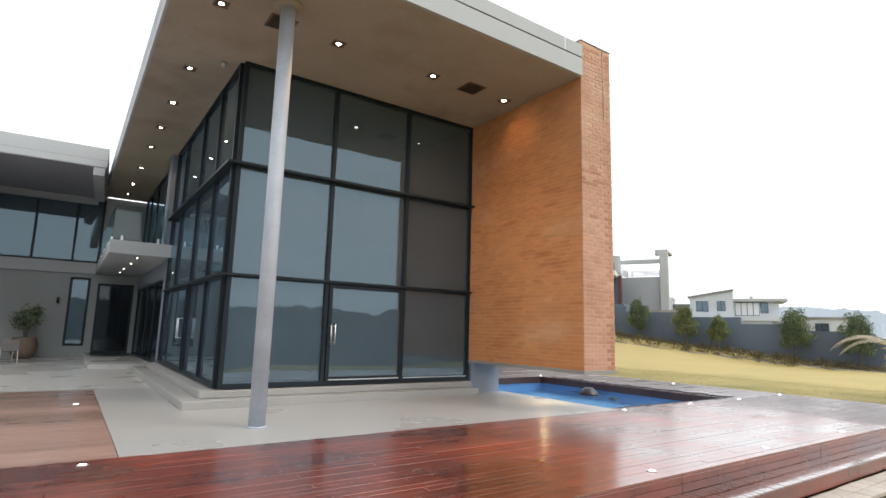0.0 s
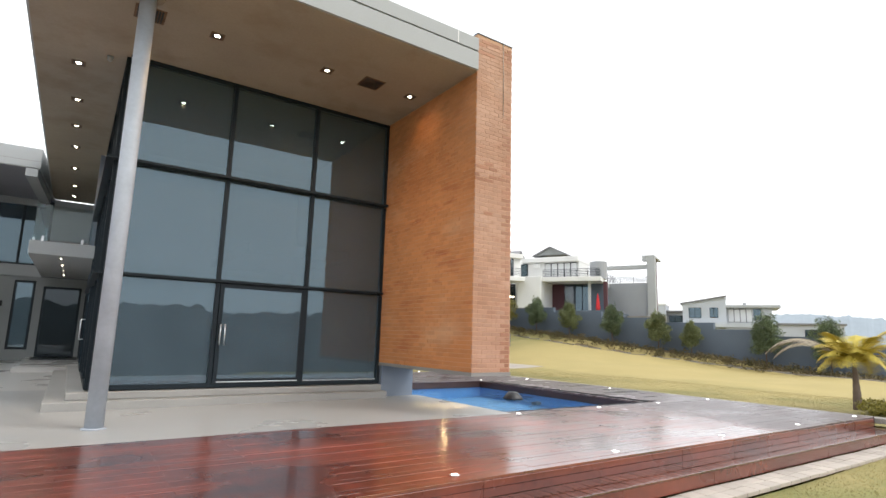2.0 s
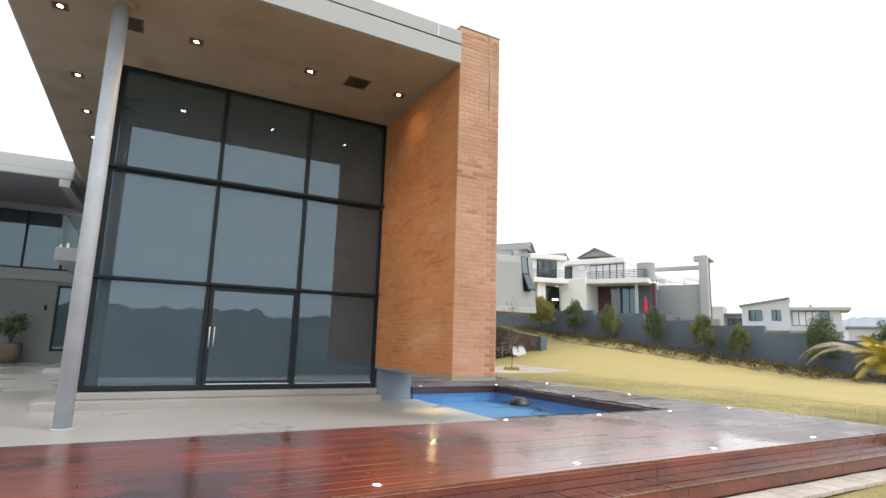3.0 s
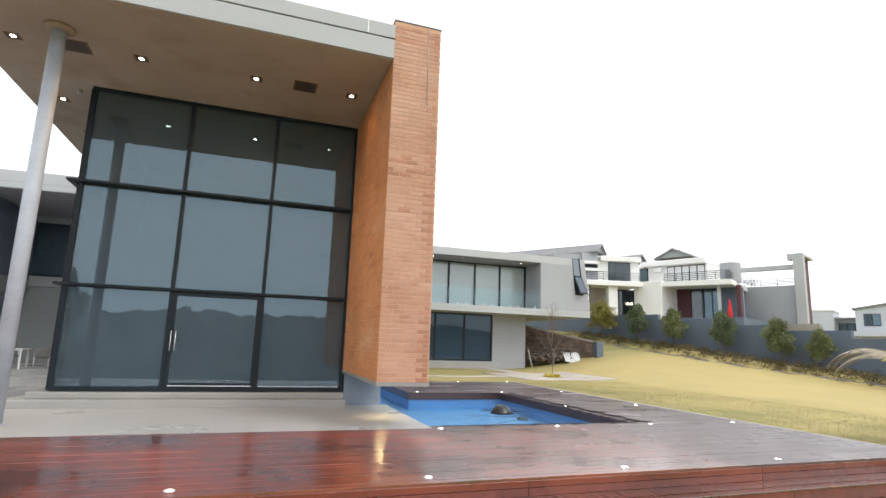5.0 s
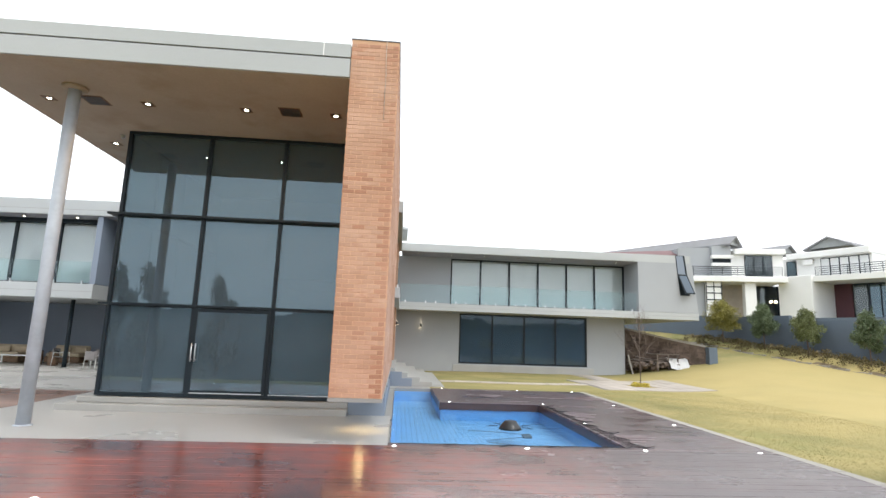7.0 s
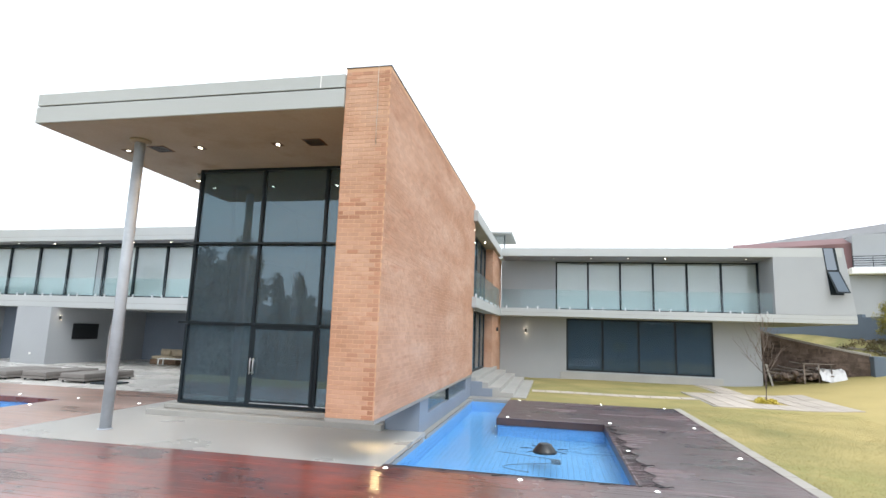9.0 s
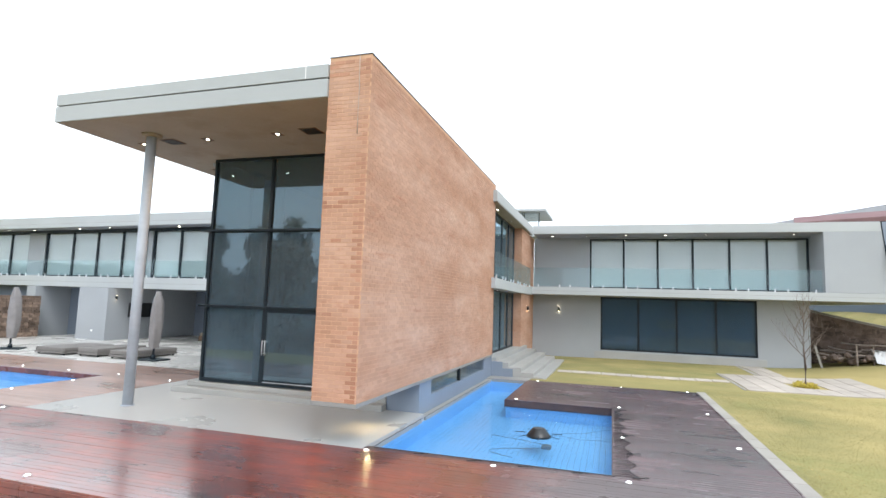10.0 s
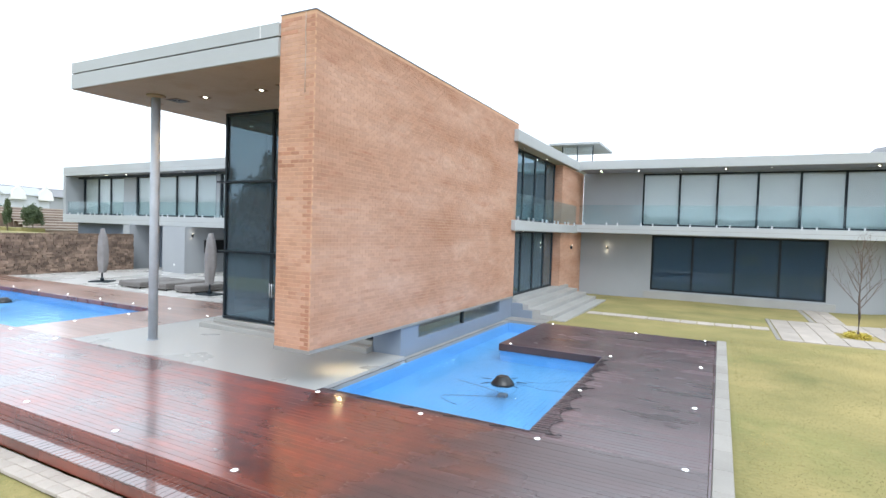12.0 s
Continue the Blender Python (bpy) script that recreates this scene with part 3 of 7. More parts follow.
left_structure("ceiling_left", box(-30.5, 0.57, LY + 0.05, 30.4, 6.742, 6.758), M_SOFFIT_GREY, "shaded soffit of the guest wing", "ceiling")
left_structure("trim_left_roof_end", box(0.22, 0.56, LY + 0.02, 27.15, 6.47, 6.741), M_FASCIA, "pale frame at the end of the guest wing's soffit", "trim")
# two thin proud strips, darker to paint the edges' shadow lines
left_structure("trim_left_roof_line", box(-30.58, 0.6, LY - 0.003, LY + 0.01, 7.0, 7.014), M_COPING, "fine groove in the guest wing's roof edge", "trim")
left_structure("trim_left_slab_line", box(-30.58, -3.92, LY - 0.003, LY + 0.01, 3.36, 3.374), M_COPING, "fine groove in the guest wing's balcony slab", "trim")
left_structure("floor_left", box(-30.6, -3.9, LY, 30.5, 3.06, 3.70, 0.015), M_FASCIA, "white balcony slab of the guest wing", "balcony slab")
left_structure("wall_left_end", box(-4.15, -3.9, LY + 0.1, 30.4, 3.71, 6.74), M_PLINTH, "blue-grey side wall of the guest wing", "wall")
left_structure("wall_left_far_end", box(-30.6, -30.2, LY + 0.02, 30.4, 3.71, 6.74), M_PLASTER, "grey end wall of the guest wing", "wall")
left_structure("trim_left_ceiling_band", box(-30.1, -4.2, LY + 0.9, LY + 1.0, 6.57, 6.74), M_FRAME, "dark track above the balcony doors", "trim")
left_structure("wall_left_pier", box(-21.3, -20.5, 21.95, 24.5, -0.1, 3.05), M_PLASTER, "pale grey plastered pier", "wall")
left_structure("wall_left_block", box(-16.6, -14.2, 21.95, 28.6, -0.1, 3.05), M_PLASTER, "pale grey plastered block beside the patio", "wall")
left_structure("wall_left_recess", box(-20.5, -16.6, 24.2, 24.5, -0.1, 3.05), M_PLINTH, "shaded blue-grey wall with a door", "wall")
left_structure("wall_left_outer", box(-30.5, -21.3, 23.4, 23.7, -0.1, 3.05), M_PLINTH, "shaded wall behind the stone wall", "wall")
left_structure("wall_patio_back", box(-14.2, -2.0, 28.6, 28.8, -0.1, 3.05), M_PLINTH, "blue-grey rear wall of the covered patio", "wall")
left_structure("wall_left_inside", box(-30.2, -4.15, 26.0, 26.1, 3.71, 6.74), M_INSIDE, "inner wall of the guest rooms", "wall")

# ---- right wing ----
RY = 30.8
bm = bmesh.new()
wall_xz(bm, 9.3, 23.85, RY, RY + 0.28, -0.3, 3.5, [(13.25, 21.40, 0.40, 3.47)])
structure("wall_right_lower", bm, M_PLASTER, "grey plastered garden wall with a wide dark window", "wall")
structure("trim_right_base", box(12.9, 21.8, RY - 0.06, RY - 0.002, -0.3, 0.33, 0.01), M_STEP, "pale sill course below the wide window", "trim")
structure("wall_right_end", box(23.57, 23.85, RY + 0.28, 40, -0.3, 3.5), M_PLASTER, "grey end wall under the cantilever", "wall")
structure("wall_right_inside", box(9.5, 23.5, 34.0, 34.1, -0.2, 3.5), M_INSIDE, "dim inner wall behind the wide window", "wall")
structure("floor_right_upper", box(9.30, 27.88, 29.1, 40, 3.50, 3.93, 0.012), M_FASCIA, "pale balcony slab of the bedroom wing", "balcony slab")
# proud darker strip that paints a shadow line on the slab edge
structure("trim_right_slab_line", box(9.48, 27.86, 29.097, 29.11, 3.71, 3.724), M_COPING, "thin darker strip painting a shadow line on the bedroom wing's balcony slab", "trim")
structure("roof_right", box(9.471, 27.40, 29.1, 40, 7.0, 7.48, 0.012), M_FASCIA, "pale flat roof of the bedroom wing", "roof")
# takes the darkened soffit colour in place of shadow above the doors
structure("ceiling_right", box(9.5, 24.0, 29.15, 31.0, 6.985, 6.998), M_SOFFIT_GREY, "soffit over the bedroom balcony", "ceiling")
bm = bmesh.new()
wall_xz(bm, 9.3, 24.07, 31.05, 31.3, 3.94, 6.98, [(12.62, 24.02, 4.0, 6.93)])
structure("wall_right_upper", bm, M_PLASTER, "grey plastered wall behind the bedroom balcony", "wall")
structure("wall_right_upper_inside", box(12.5, 24.1, 34, 34.1, 3.94, 6.98), M_INSIDE, "inner wall of the bedrooms", "wall")
# closed box at the end, its outer edge leaning
xs0, xs1 = 27.86, 27.48
v = [(24.07, 29.104, 3.94), (xs0, 29.104, 3.94), (xs1, 29.104, 7.5), (24.07, 29.104, 7.5),
     (24.07, 38, 3.94), (xs0, 38, 3.94), (xs1, 38, 7.5), (24.07, 38, 7.5)]
tagged(pydata("wall_right_box", v, [(0, 1, 2, 3), (5, 4, 7, 6), (4, 0, 3, 7), (1, 5, 6, 2), (3, 2, 6, 7), (4, 5, 1, 0)], M_PLASTER),
       "plain grey plastered box at the end of the bedroom wing", "wall", kind="structure")
structure("wall_link_brick_pier", box(8.6, 9.285, 26.2, 31.04, -0.3, 6.93), M_MORTAR, "brick pier beside the garden door", "brick wall")
structure("floor_link_balcony", box(8.4, 9.47, 18.8, 29.095, 3.44, 3.86, 0.015), M_FASCIA, "pale slab of the small side balcony", "balcony slab")
structure("wall_link_inner", box(6.0, 6.1, 17.8, 29, 0.3, 6.9), M_INSIDE, "dim inner wall of the stair hall", "wall")

# garden steps
for k, (x1, z) in enumerate(((9.45, 0.66), (9.95, 0.49), (10.45, 0.32), (10.95, 0.15), (11.45, 0.0))):
    structure("step_garden_%d" % (k + 1), box(8.4 if k == 0 else 9.06, x1, 19.32 - 0.002 * k, 27.6 - 0.002 * k, -0.5 - 0.01 * k, z, 0.01),
              M_STEP, "broad pale stone garden step", "step")

# dark stepped cheek beside the garden steps
bm = bmesh.new()
B(bm, 9.28, 9.72, 19.24, 19.312, -0.5, 0.52)
B(bm, 9.722, 10.13, 19.24, 19.312, -0.5, 0.27)
structure("trim_step_cheek", bm, M_PLINTH, "blue-grey stepped cheek of the garden steps", "trim")

# roof lantern
lantern = thing("roof_lantern", (8.6, 33, 7.48), "small glazed roof lantern with a thin flat canopy", "roof lantern")
part("canopy", box(6.6, 9.8, 32.6, 37, 9.0, 9.16, 0.02), M_FASCIA, lantern)
part("curb", box(7.3, 9.3, 33.2, 36.4, 7.4, 7.75), M_FASCIA, lantern)
for a in (7.3, 8.27, 9.24):
    part("post", box(a, a + 0.06, 33.2, 33.26, 7.75, 9.0), M_FRAME, lantern)
for a, b in ((7.36, 8.27), (8.33, 9.24)):
    part("pane", box(a, b, 33.22, 33.24, 7.75, 9.0), M_CLEAR, lantern)


# ---- glazing ----
def glazing(name, at, label, cols, rows, plane, face, mat, thick=0.07, depth=0.09, category="window", inside=0.0, blind=None, blind_gap=0.12):
    """Framed panes in a wall along x (face "x") or y (face "y"); cols and rows: the lines of mullions and transoms."""
    t = thing(name, at, label, category, kind="structure")

    def piece(a0, a1, z0, z1, d0, d1):
        return box(a0, a1, plane + d0, plane + d1, z0, z1) if face == "x" else box(plane + d0, plane + d1, a0, a1, z0, z1)

    for z in (rows[0], rows[-1]):
        part("rail", piece(cols[0] - thick / 2, cols[-1] + thick / 2, z - thick / 2, z + thick / 2, -depth / 2, depth / 2), M_FRAME, t)
    for z in rows[1:-1]:
        part("transom", piece(cols[0] + thick / 2, cols[-1] - thick / 2, z - thick / 2, z + thick / 2, -depth / 2, depth / 2), M_FRAME, t)
    for c in cols:
        for z0, z1 in zip(rows, rows[1:]):
            part("mullion", piece(c - thick / 2, c + thick / 2, z0 + thick / 2, z1 - thick / 2, -depth / 2 + 0.003, depth / 2 - 0.003), M_FRAME, t)
    for c0, c1 in zip(cols, cols[1:]):
        for z0, z1 in zip(rows, rows[1:]):
            part("pane", piece(c0 + thick / 2, c1 - thick / 2, z0 + thick / 2, z1 - thick / 2, -0.008, 0.008), mat, t)
            if blind:
                part("blind", piece(c0 + 0.02, c1 - 0.02, z0 + 0.02, z1 - 0.04, blind_gap, blind_gap + 0.012), blind, t)
    return t


GY = 10.9
front = glazing("window_front", (5.4, GY, 0.3), "tall charcoal-framed glazing of three rows, mirroring sky and trees",
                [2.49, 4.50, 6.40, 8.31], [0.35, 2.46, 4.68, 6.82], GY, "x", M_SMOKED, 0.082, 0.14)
part("transom_cap", box(2.382, 8.32, GY - 0.22, GY - 0.07, 4.65, 4.70), M_FRAME, front)
part("transom_cap", box(2.382, 8.32, GY - 0.16, GY - 0.07, 2.44, 2.49), M_FRAME, front)
side = glazing("window_side", (2.45, 15, 0.3), "charcoal-framed side glazing with a door",
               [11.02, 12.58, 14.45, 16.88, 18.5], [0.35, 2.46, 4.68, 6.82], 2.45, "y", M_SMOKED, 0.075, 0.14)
part("transom_cap", box(2.25, 2.38, GY - 0.22, 18.5, 4.65, 4.70), M_FRAME, side)
part("transom_cap", box(2.29, 2.38, GY - 0.16, 18.5, 2.44, 2.49), M_FRAME, side)


def pull_handle(parent, x, y, z0, z1, axis="x", out=-0.09):
    bm = bmesh.new()
    if axis == "x":
        for dx in (-0.045, 0.045):
            tube(bm, [(x + dx, y + out, z0), (x + dx, y + out, z1)], [0.012, 0.012], 8)
        for z in (z0 + 0.05, z1 - 0.05):
            for dx in (-0.045, 0.045):
                tube(bm, [(x + dx, y, z), (x + dx, y + out, z)], [0.009, 0.009], 6)
    else:
        for dy in (-0.10, 0.10):
            tube(bm, [(x + out, y + dy, z0), (x + out, y + dy, z1)], [0.014, 0.014], 8)
        for z in (z0, z1):
            tube(bm, [(x + out, y - 0.1, z), (x + out, y + 0.1, z)], [0.014, 0.014], 8)
            for dy in (-0.1, 0.1):
                tube(bm, [(x, y + dy, z), (x + out, y + dy, z)], [0.009, 0.009], 6)
    return part("door_handle", bm, M_STEEL, parent, "bright steel pull handle")


def door_leaf(name, at, label, x0, x1, z0, z1, plane, face, handle_at, stile=0.075):
    d = thing(name, at, label, "door", kind="structure")
    bm = bmesh.new()
    lo, hi = plane - 0.10, plane - 0.05

    def piece(a0, a1, c0, c1):
        B(bm, a0, a1, lo, hi, c0, c1) if face == "x" else B(bm, lo, hi, a0, a1, c0, c1)

    piece(x0, x0 + stile, z0, z1)
    piece(x1 - stile, x1, z0, z1)
    piece(x0 + stile, x1 - stile, z0, z0 + stile)
    piece(x0 + stile, x1 - stile, z1 - stile, z1)
    part("door_frame", bm, M_FRAME, d)
    part("pane", box(x0 + stile, x1 - stile, plane - 0.085, plane - 0.07, z0 + stile, z1 - stile) if face == "x" else
         box(plane - 0.085, plane - 0.07, x0 + stile, x1 - stile, z0 + stile, z1 - stile), M_SMOKED, d)
    if face == "x":
        pull_handle(d, handle_at, plane - 0.1, 1.15, 1.58)
    else:
        pull_handle(d, plane - 0.1, handle_at, 1.15, 1.62, "y")
    return d


door_leaf("door_front", (5.45, GY, 0.3), "sliding glass door with a steel pull handle", 4.55, 6.36, 0.40, 2.41, GY, "x", 4.64)
part("door_track", box(4.62, 6.3, GY - 0.115, GY - 0.10, 0.405, 0.425), M_STEEL, bpy.data.objects["door_front"], "bright metal threshold strip")
part("threshold", box(6.46, 8.24, GY - 0.085, GY - 0.07, 0.40, 0.415), M_STEEL, front, "bright metal threshold strip")
door_leaf("door_side", (2.45, 15.6, 0.3), "glass side door with a square steel handle", 14.50, 16.83, 0.40, 2.41, 2.45, "y", 14.72)

# grey blinds, drawn behind the front glass
for c0, c1 in ((2.6, 4.4), (4.6, 6.3), (6.5, 8.2)):
    blind = thing("roller_blind", ((c0 + c1) / 2, GY + 0.3, 0.45), "grey sheer roller blind drawn down behind the glass", "blind", "blinds of the glass room")
    part("fabric", box(c0, c1, GY + 0.25, GY + 0.26, 0.45, 2.40), M_DBLIND, blind)
    part("bottom_bar", box(c0, c1, GY + 0.24, GY + 0.27, 0.42, 0.45), M_WHITE, blind)

# link glazing towards the garden
glazing("window_link_lower", (8.9, 23, 0.66), "tall dark garden doors under the side balcony", [19.5, 21.2, 22.9, 24.6, 26.15], [0.70, 3.40], 8.85, "y", M_SMOKED, 0.09, 0.1)
glazing("window_link_upper", (8.9, 23, 3.9), "tall dark balcony doors above", [19.5, 21.2, 22.9, 24.6, 26.15], [3.92, 6.90], 8.85, "y", M_SMOKED, 0.09, 0.1)
# right wing glazing
glazing("window_right_lower", (17.3, RY, 0.4), "wide charcoal window of four panes with grey blinds down",
        [13.30, 15.34, 17.37, 19.39, 21.35], [0.45, 3.42], RY + 0.12, "x", M_DUSK, 0.11, 0.1, blind=M_DBLIND)
glazing("window_right_upper", (18.3, 31.1, 3.95), "row of charcoal-framed balcony doors with white blinds",
        [12.66, 14.55, 16.42, 18.29, 20.17, 22.03, 23.97], [4.02, 6.90], 31.15, "x", M_CLEAR, 0.11, 0.1, blind=M_BLIND)
# left wing glazing
LG = 23.6
turned(glazing("window_left_upper", (-16, LG, 3.7), "long row of charcoal-framed balcony doors with white blinds",
               [-29.9, -27.75, -26.0, -24.1, -22.35, -19.85, -17.6, -15.4, -13.25, -12.75, -10.65, -8.55, -6.5, -4.25], [3.76, 6.64], LG, "x", M_CLEAR, 0.13, 0.1, blind=M_BLIND))
left_structure("trim_left_pier_a", box(-24.03, -22.42, LG - 0.12, LG - 0.06, 3.72, 6.72), M_PLASTER, "grey pier between the balcony doors", "wall")
left_structure("trim_left_pier_b", box(-13.18, -12.82, LG - 0.12, LG - 0.06, 3.72, 6.72), M_PLASTER, "grey pier between the balcony doors", "wall")
# rear glazing
glazing("window_back_upper", (-1.5, 27.45, 3.95), "dark framed glazing above the rear wall, mirroring the sky",
        [-3.85, -1.47, -0.08, 0.85], [3.98, 6.70], 27.45, "x", M_SMOKED, 0.09, 0.1)
glazing("window_back_slit", (0.1, 27.4, 0.45), "tall slit window in the rear wall", [0.0, 0.63], [0.5, 3.25], 27.4, "x", M_SMOKED, 0.09, 0.1)
glazing("door_entrance", (1.6, 27.4, 0.15), "dark glazed entrance doors", [0.99, 2.26], [0.2, 3.05], 27.4, "x", M_HALL, 0.09, 0.1, category="door")
glazing("window_gallery", (2.45, 23, 3.9), "dark framed glazing along the gallery", [19.35, 21.1, 23.4, 25.4, 27.25], [3.95, 6.8], 2.47, "y", M_SMOKED, 0.09, 0.1)
glazing("window_hall", (2.45, 23, 0.15), "dark glazed wall of the entrance hall", [19.4, 21.4, 23.4, 25.4, 27.2], [0.2, 2.88], 2.5, "y", M_HALL, 0.09, 0.1)

# slit window with a tilted sash in the right-hand box
slit = thing("window_box_slit", (27.25, 29.1, 5.0), "narrow corner window with an open tilted sash", "window", kind="structure")
v = [(26.48, 29.098, 7.5), (27.08, 29.098, 7.5), (27.36, 29.098, 5.0), (26.72, 29.098, 5.0)]
v += [(x, 29.09, z) for x, y, z in v]
qf = [(4, 5, 6, 7), (0, 3, 2, 1), (0, 4, 7, 3), (1, 2, 6, 5), (0, 1, 5, 4), (3, 7, 6, 2)]
pydata("window_frame", v, qf, M_FRAME, slit)
# opaque blue-grey panes: the mirrored sky is painted as plain colour
v = [(26.53, 29.086, 7.47), (26.96, 29.086, 7.47), (27.10, 29.086, 6.32), (26.64, 29.086, 6.32)]
pydata("pane", v + [(x, 29.08, z) for x, y, z in v], qf, M_PLINTH, slit, "upper pane with a pale reflection put into its colour")
v = [(26.60, 29.06, 6.28), (27.18, 29.06, 6.28), (27.52, 28.78, 5.08), (26.86, 28.78, 5.08)]
pydata("sash", v + [(x, y - 0.03, z) for x, y, z in v], qf, M_FRAME, slit, "dark tilted sash")
v = [(26.67, 29.02, 6.21), (27.12, 29.02, 6.21), (27.42, 28.742, 5.16), (26.94, 28.742, 5.16)]
pydata("sash_pane", v + [(x, y - 0.008, z) for x, y, z in v], qf, M_BOUNDARY, slit)


# ---- balustrades ----
def balustrade(name, at, label, p, q, z, height, panel=1.9, spigots=2):
    """Frameless glass panels between two points, on pairs of short steel spigots."""
    t = thing(name, at, label, "balustrade")
    p, q = Vector(p), Vector(q)
    n = max(1, round((q - p).length / panel))
    d = (q - p) / n
    side_v = Vector((-d.y, d.x)).normalized() * 0.008
    for k in range(n):
        a, b = p + d * (k + 0.004), p + d * (k + 0.996)
        bm = bmesh.new()
        lo = [bm.verts.new((*c, z + 0.06)) for c in (a - side_v, b - side_v, b + side_v, a + side_v)]
        hi = [bm.verts.new((*c, z + height)) for c in (a - side_v, b - side_v, b + side_v, a + side_v)]
        bm.faces.new(lo[::-1])
        bm.faces.new(hi)
        for i in range(4):
            bm.faces.new((lo[i], lo[(i + 1) % 4], hi[(i + 1) % 4], hi[i]))
        ob = part("glass_panel", bm, M_RAIL, t)
        for s in range(spigots):
            c = a + (b - a) * (0.16 + 0.68 * s / max(1, spigots - 1))
            part("spigot", box(c.x - 0.032, c.x + 0.032, c.y - 0.032, c.y + 0.032, z, z + 0.15, 0.006), M_STEEL, t)
    return t


balustrade("balustrade_right", (16.7, 29.25, 3.93), "frameless pale green glass balustrade on steel spigots", (9.5, 29.25), (24.0, 29.25), 3.93, 1.12)
turned(balustrade("balustrade_left", (-16, 22.45, 3.7), "frameless pale green glass balustrade on steel spigots", (-30.1, 22.45), (-4.2, 22.45), 3.70, 1.0))
balustrade("balustrade_link", (9.38, 24, 3.86), "frameless glass balustrade of the side balcony", (9.38, 19.0), (9.38, 29.0), 3.86, 1.1)
balustrade("balustrade_end", (1.6, 18.5, 3.9), "frameless glass balustrade at the gallery's end", (0.86, 18.5), (2.3, 18.5), 3.9, 1.1)
balustrade("balustrade_long", (0.87, 23, 3.9), "frameless glass balustrade along the gallery", (0.86, 18.6), (0.86, 27.1), 3.9, 1.1)

# ---- round column ----
column = thing("column", (2.50, 8.40, 0.0), "round galvanised steel column carrying the roof", "column")
bm = bmesh.new()
tube(bm, [(2.50, 8.40, 0.02), (2.50, 8.40, 6.84)], [0.122, 0.122], 28)
part("shaft", bm, M_GALV, column)
bm = bmesh.new()
lathe(bm, 2.50, 8.40, [(0.16, 0.0), (0.16, 0.018), (0.128, 0.022)], 28)
part("base_plate", bm, M_GALV, column)
bm = bmesh.new()
lathe(bm, 2.50, 8.40, [(0.128, 6.78), (0.23, 6.80), (0.25, 6.855)], 28)
part("collar", bm, M_SOFFIT, column)


# ---- pools ----
def pool_basin(name, label, outline_boxes, floor_z, walls):
    bm = bmesh.new()
    for a in outline_boxes:
        B(bm, a[0], a[1], a[2], a[3], floor_z - 0.1, floor_z)
    for w in walls:
        B(bm, *w, floor_z, -0.16)
    return structure(name, bm, M_POOL, label, "pool")


WATER = -0.165
pool_basin("pool_right", "blue-lined swimming pool in an L shape", [(9.38, 14.05, 7.3, 13.98), (9.38, 11.0, 13.98, 18.6)], -0.52,
           [(9.38, 9.4712, 7.3, 18.5), (9.4712, 14.05, 7.3, 7.43), (13.92, 14.05, 7.43, 13.98), (10.89, 14.05, 13.88, 13.98), (10.89, 11.0, 13.98, 18.5), (9.4712, 10.89, 18.44, 18.6)])
tagged(pydata("water_right", [(9.471, 7.43, WATER), (13.92, 7.43, WATER), (13.92, 13.88, WATER), (10.89, 13.88, WATER), (10.89, 18.44, WATER), (9.471, 18.44, WATER)],
              [(0, 1, 2, 3), (0, 3, 4, 5)], M_WATER), "still blue pool water", "water", kind="structure")
pool_basin("pool_left", "long blue-lined swimming pool", [(-17.6, -2.2, 6.9, 12.05)], -0.52,
           [(-17.6, -2.2, 6.9, 7.19), (-17.6, -2.2, 11.93, 12.05), (-17.6, -17.5, 7.19, 11.93), (-2.3, -2.2, 7.19, 11.93)])
tagged(pydata("water_left", [(-17.5, 7.19, WATER), (-2.3, 7.19, WATER), (-2.3, 11.93, WATER), (-17.5, 11.93, WATER)], [(0, 1, 2, 3)], M_WATER),
       "still blue water of the long pool", "water", kind="structure")
# dark timber lining between the boards and the water
lining = thing("trim_pool_lining", (13.9, 12.9, -0.2), "dark timber lining round the pool edge", "trim", kind="structure")
for w in ((13.88, 13.93, 7.43, 13.85), (10.85, 13.88, 13.85, 13.9), (10.85, 10.9, 13.9, 18.42)):
    part("lining_board", box(*w, -0.215, -0.03), M_LINING, lining)
part("lining_board", box(-17.5, -2.3, 11.90, 11.94, -0.20, -0.03), M_EDGE, lining)
part("lining_board", box(-2.32, -2.28, 7.19, 11.89, -0.20, -0.03), M_EDGE, lining)
part("lining_board", box(9.48, 13.88, 7.40, 7.445, -0.215, -0.03), M_LINING, lining)


def rope(bm, pts, r=0.006):
    tube(bm, pts, [r] * len(pts), 4, False)


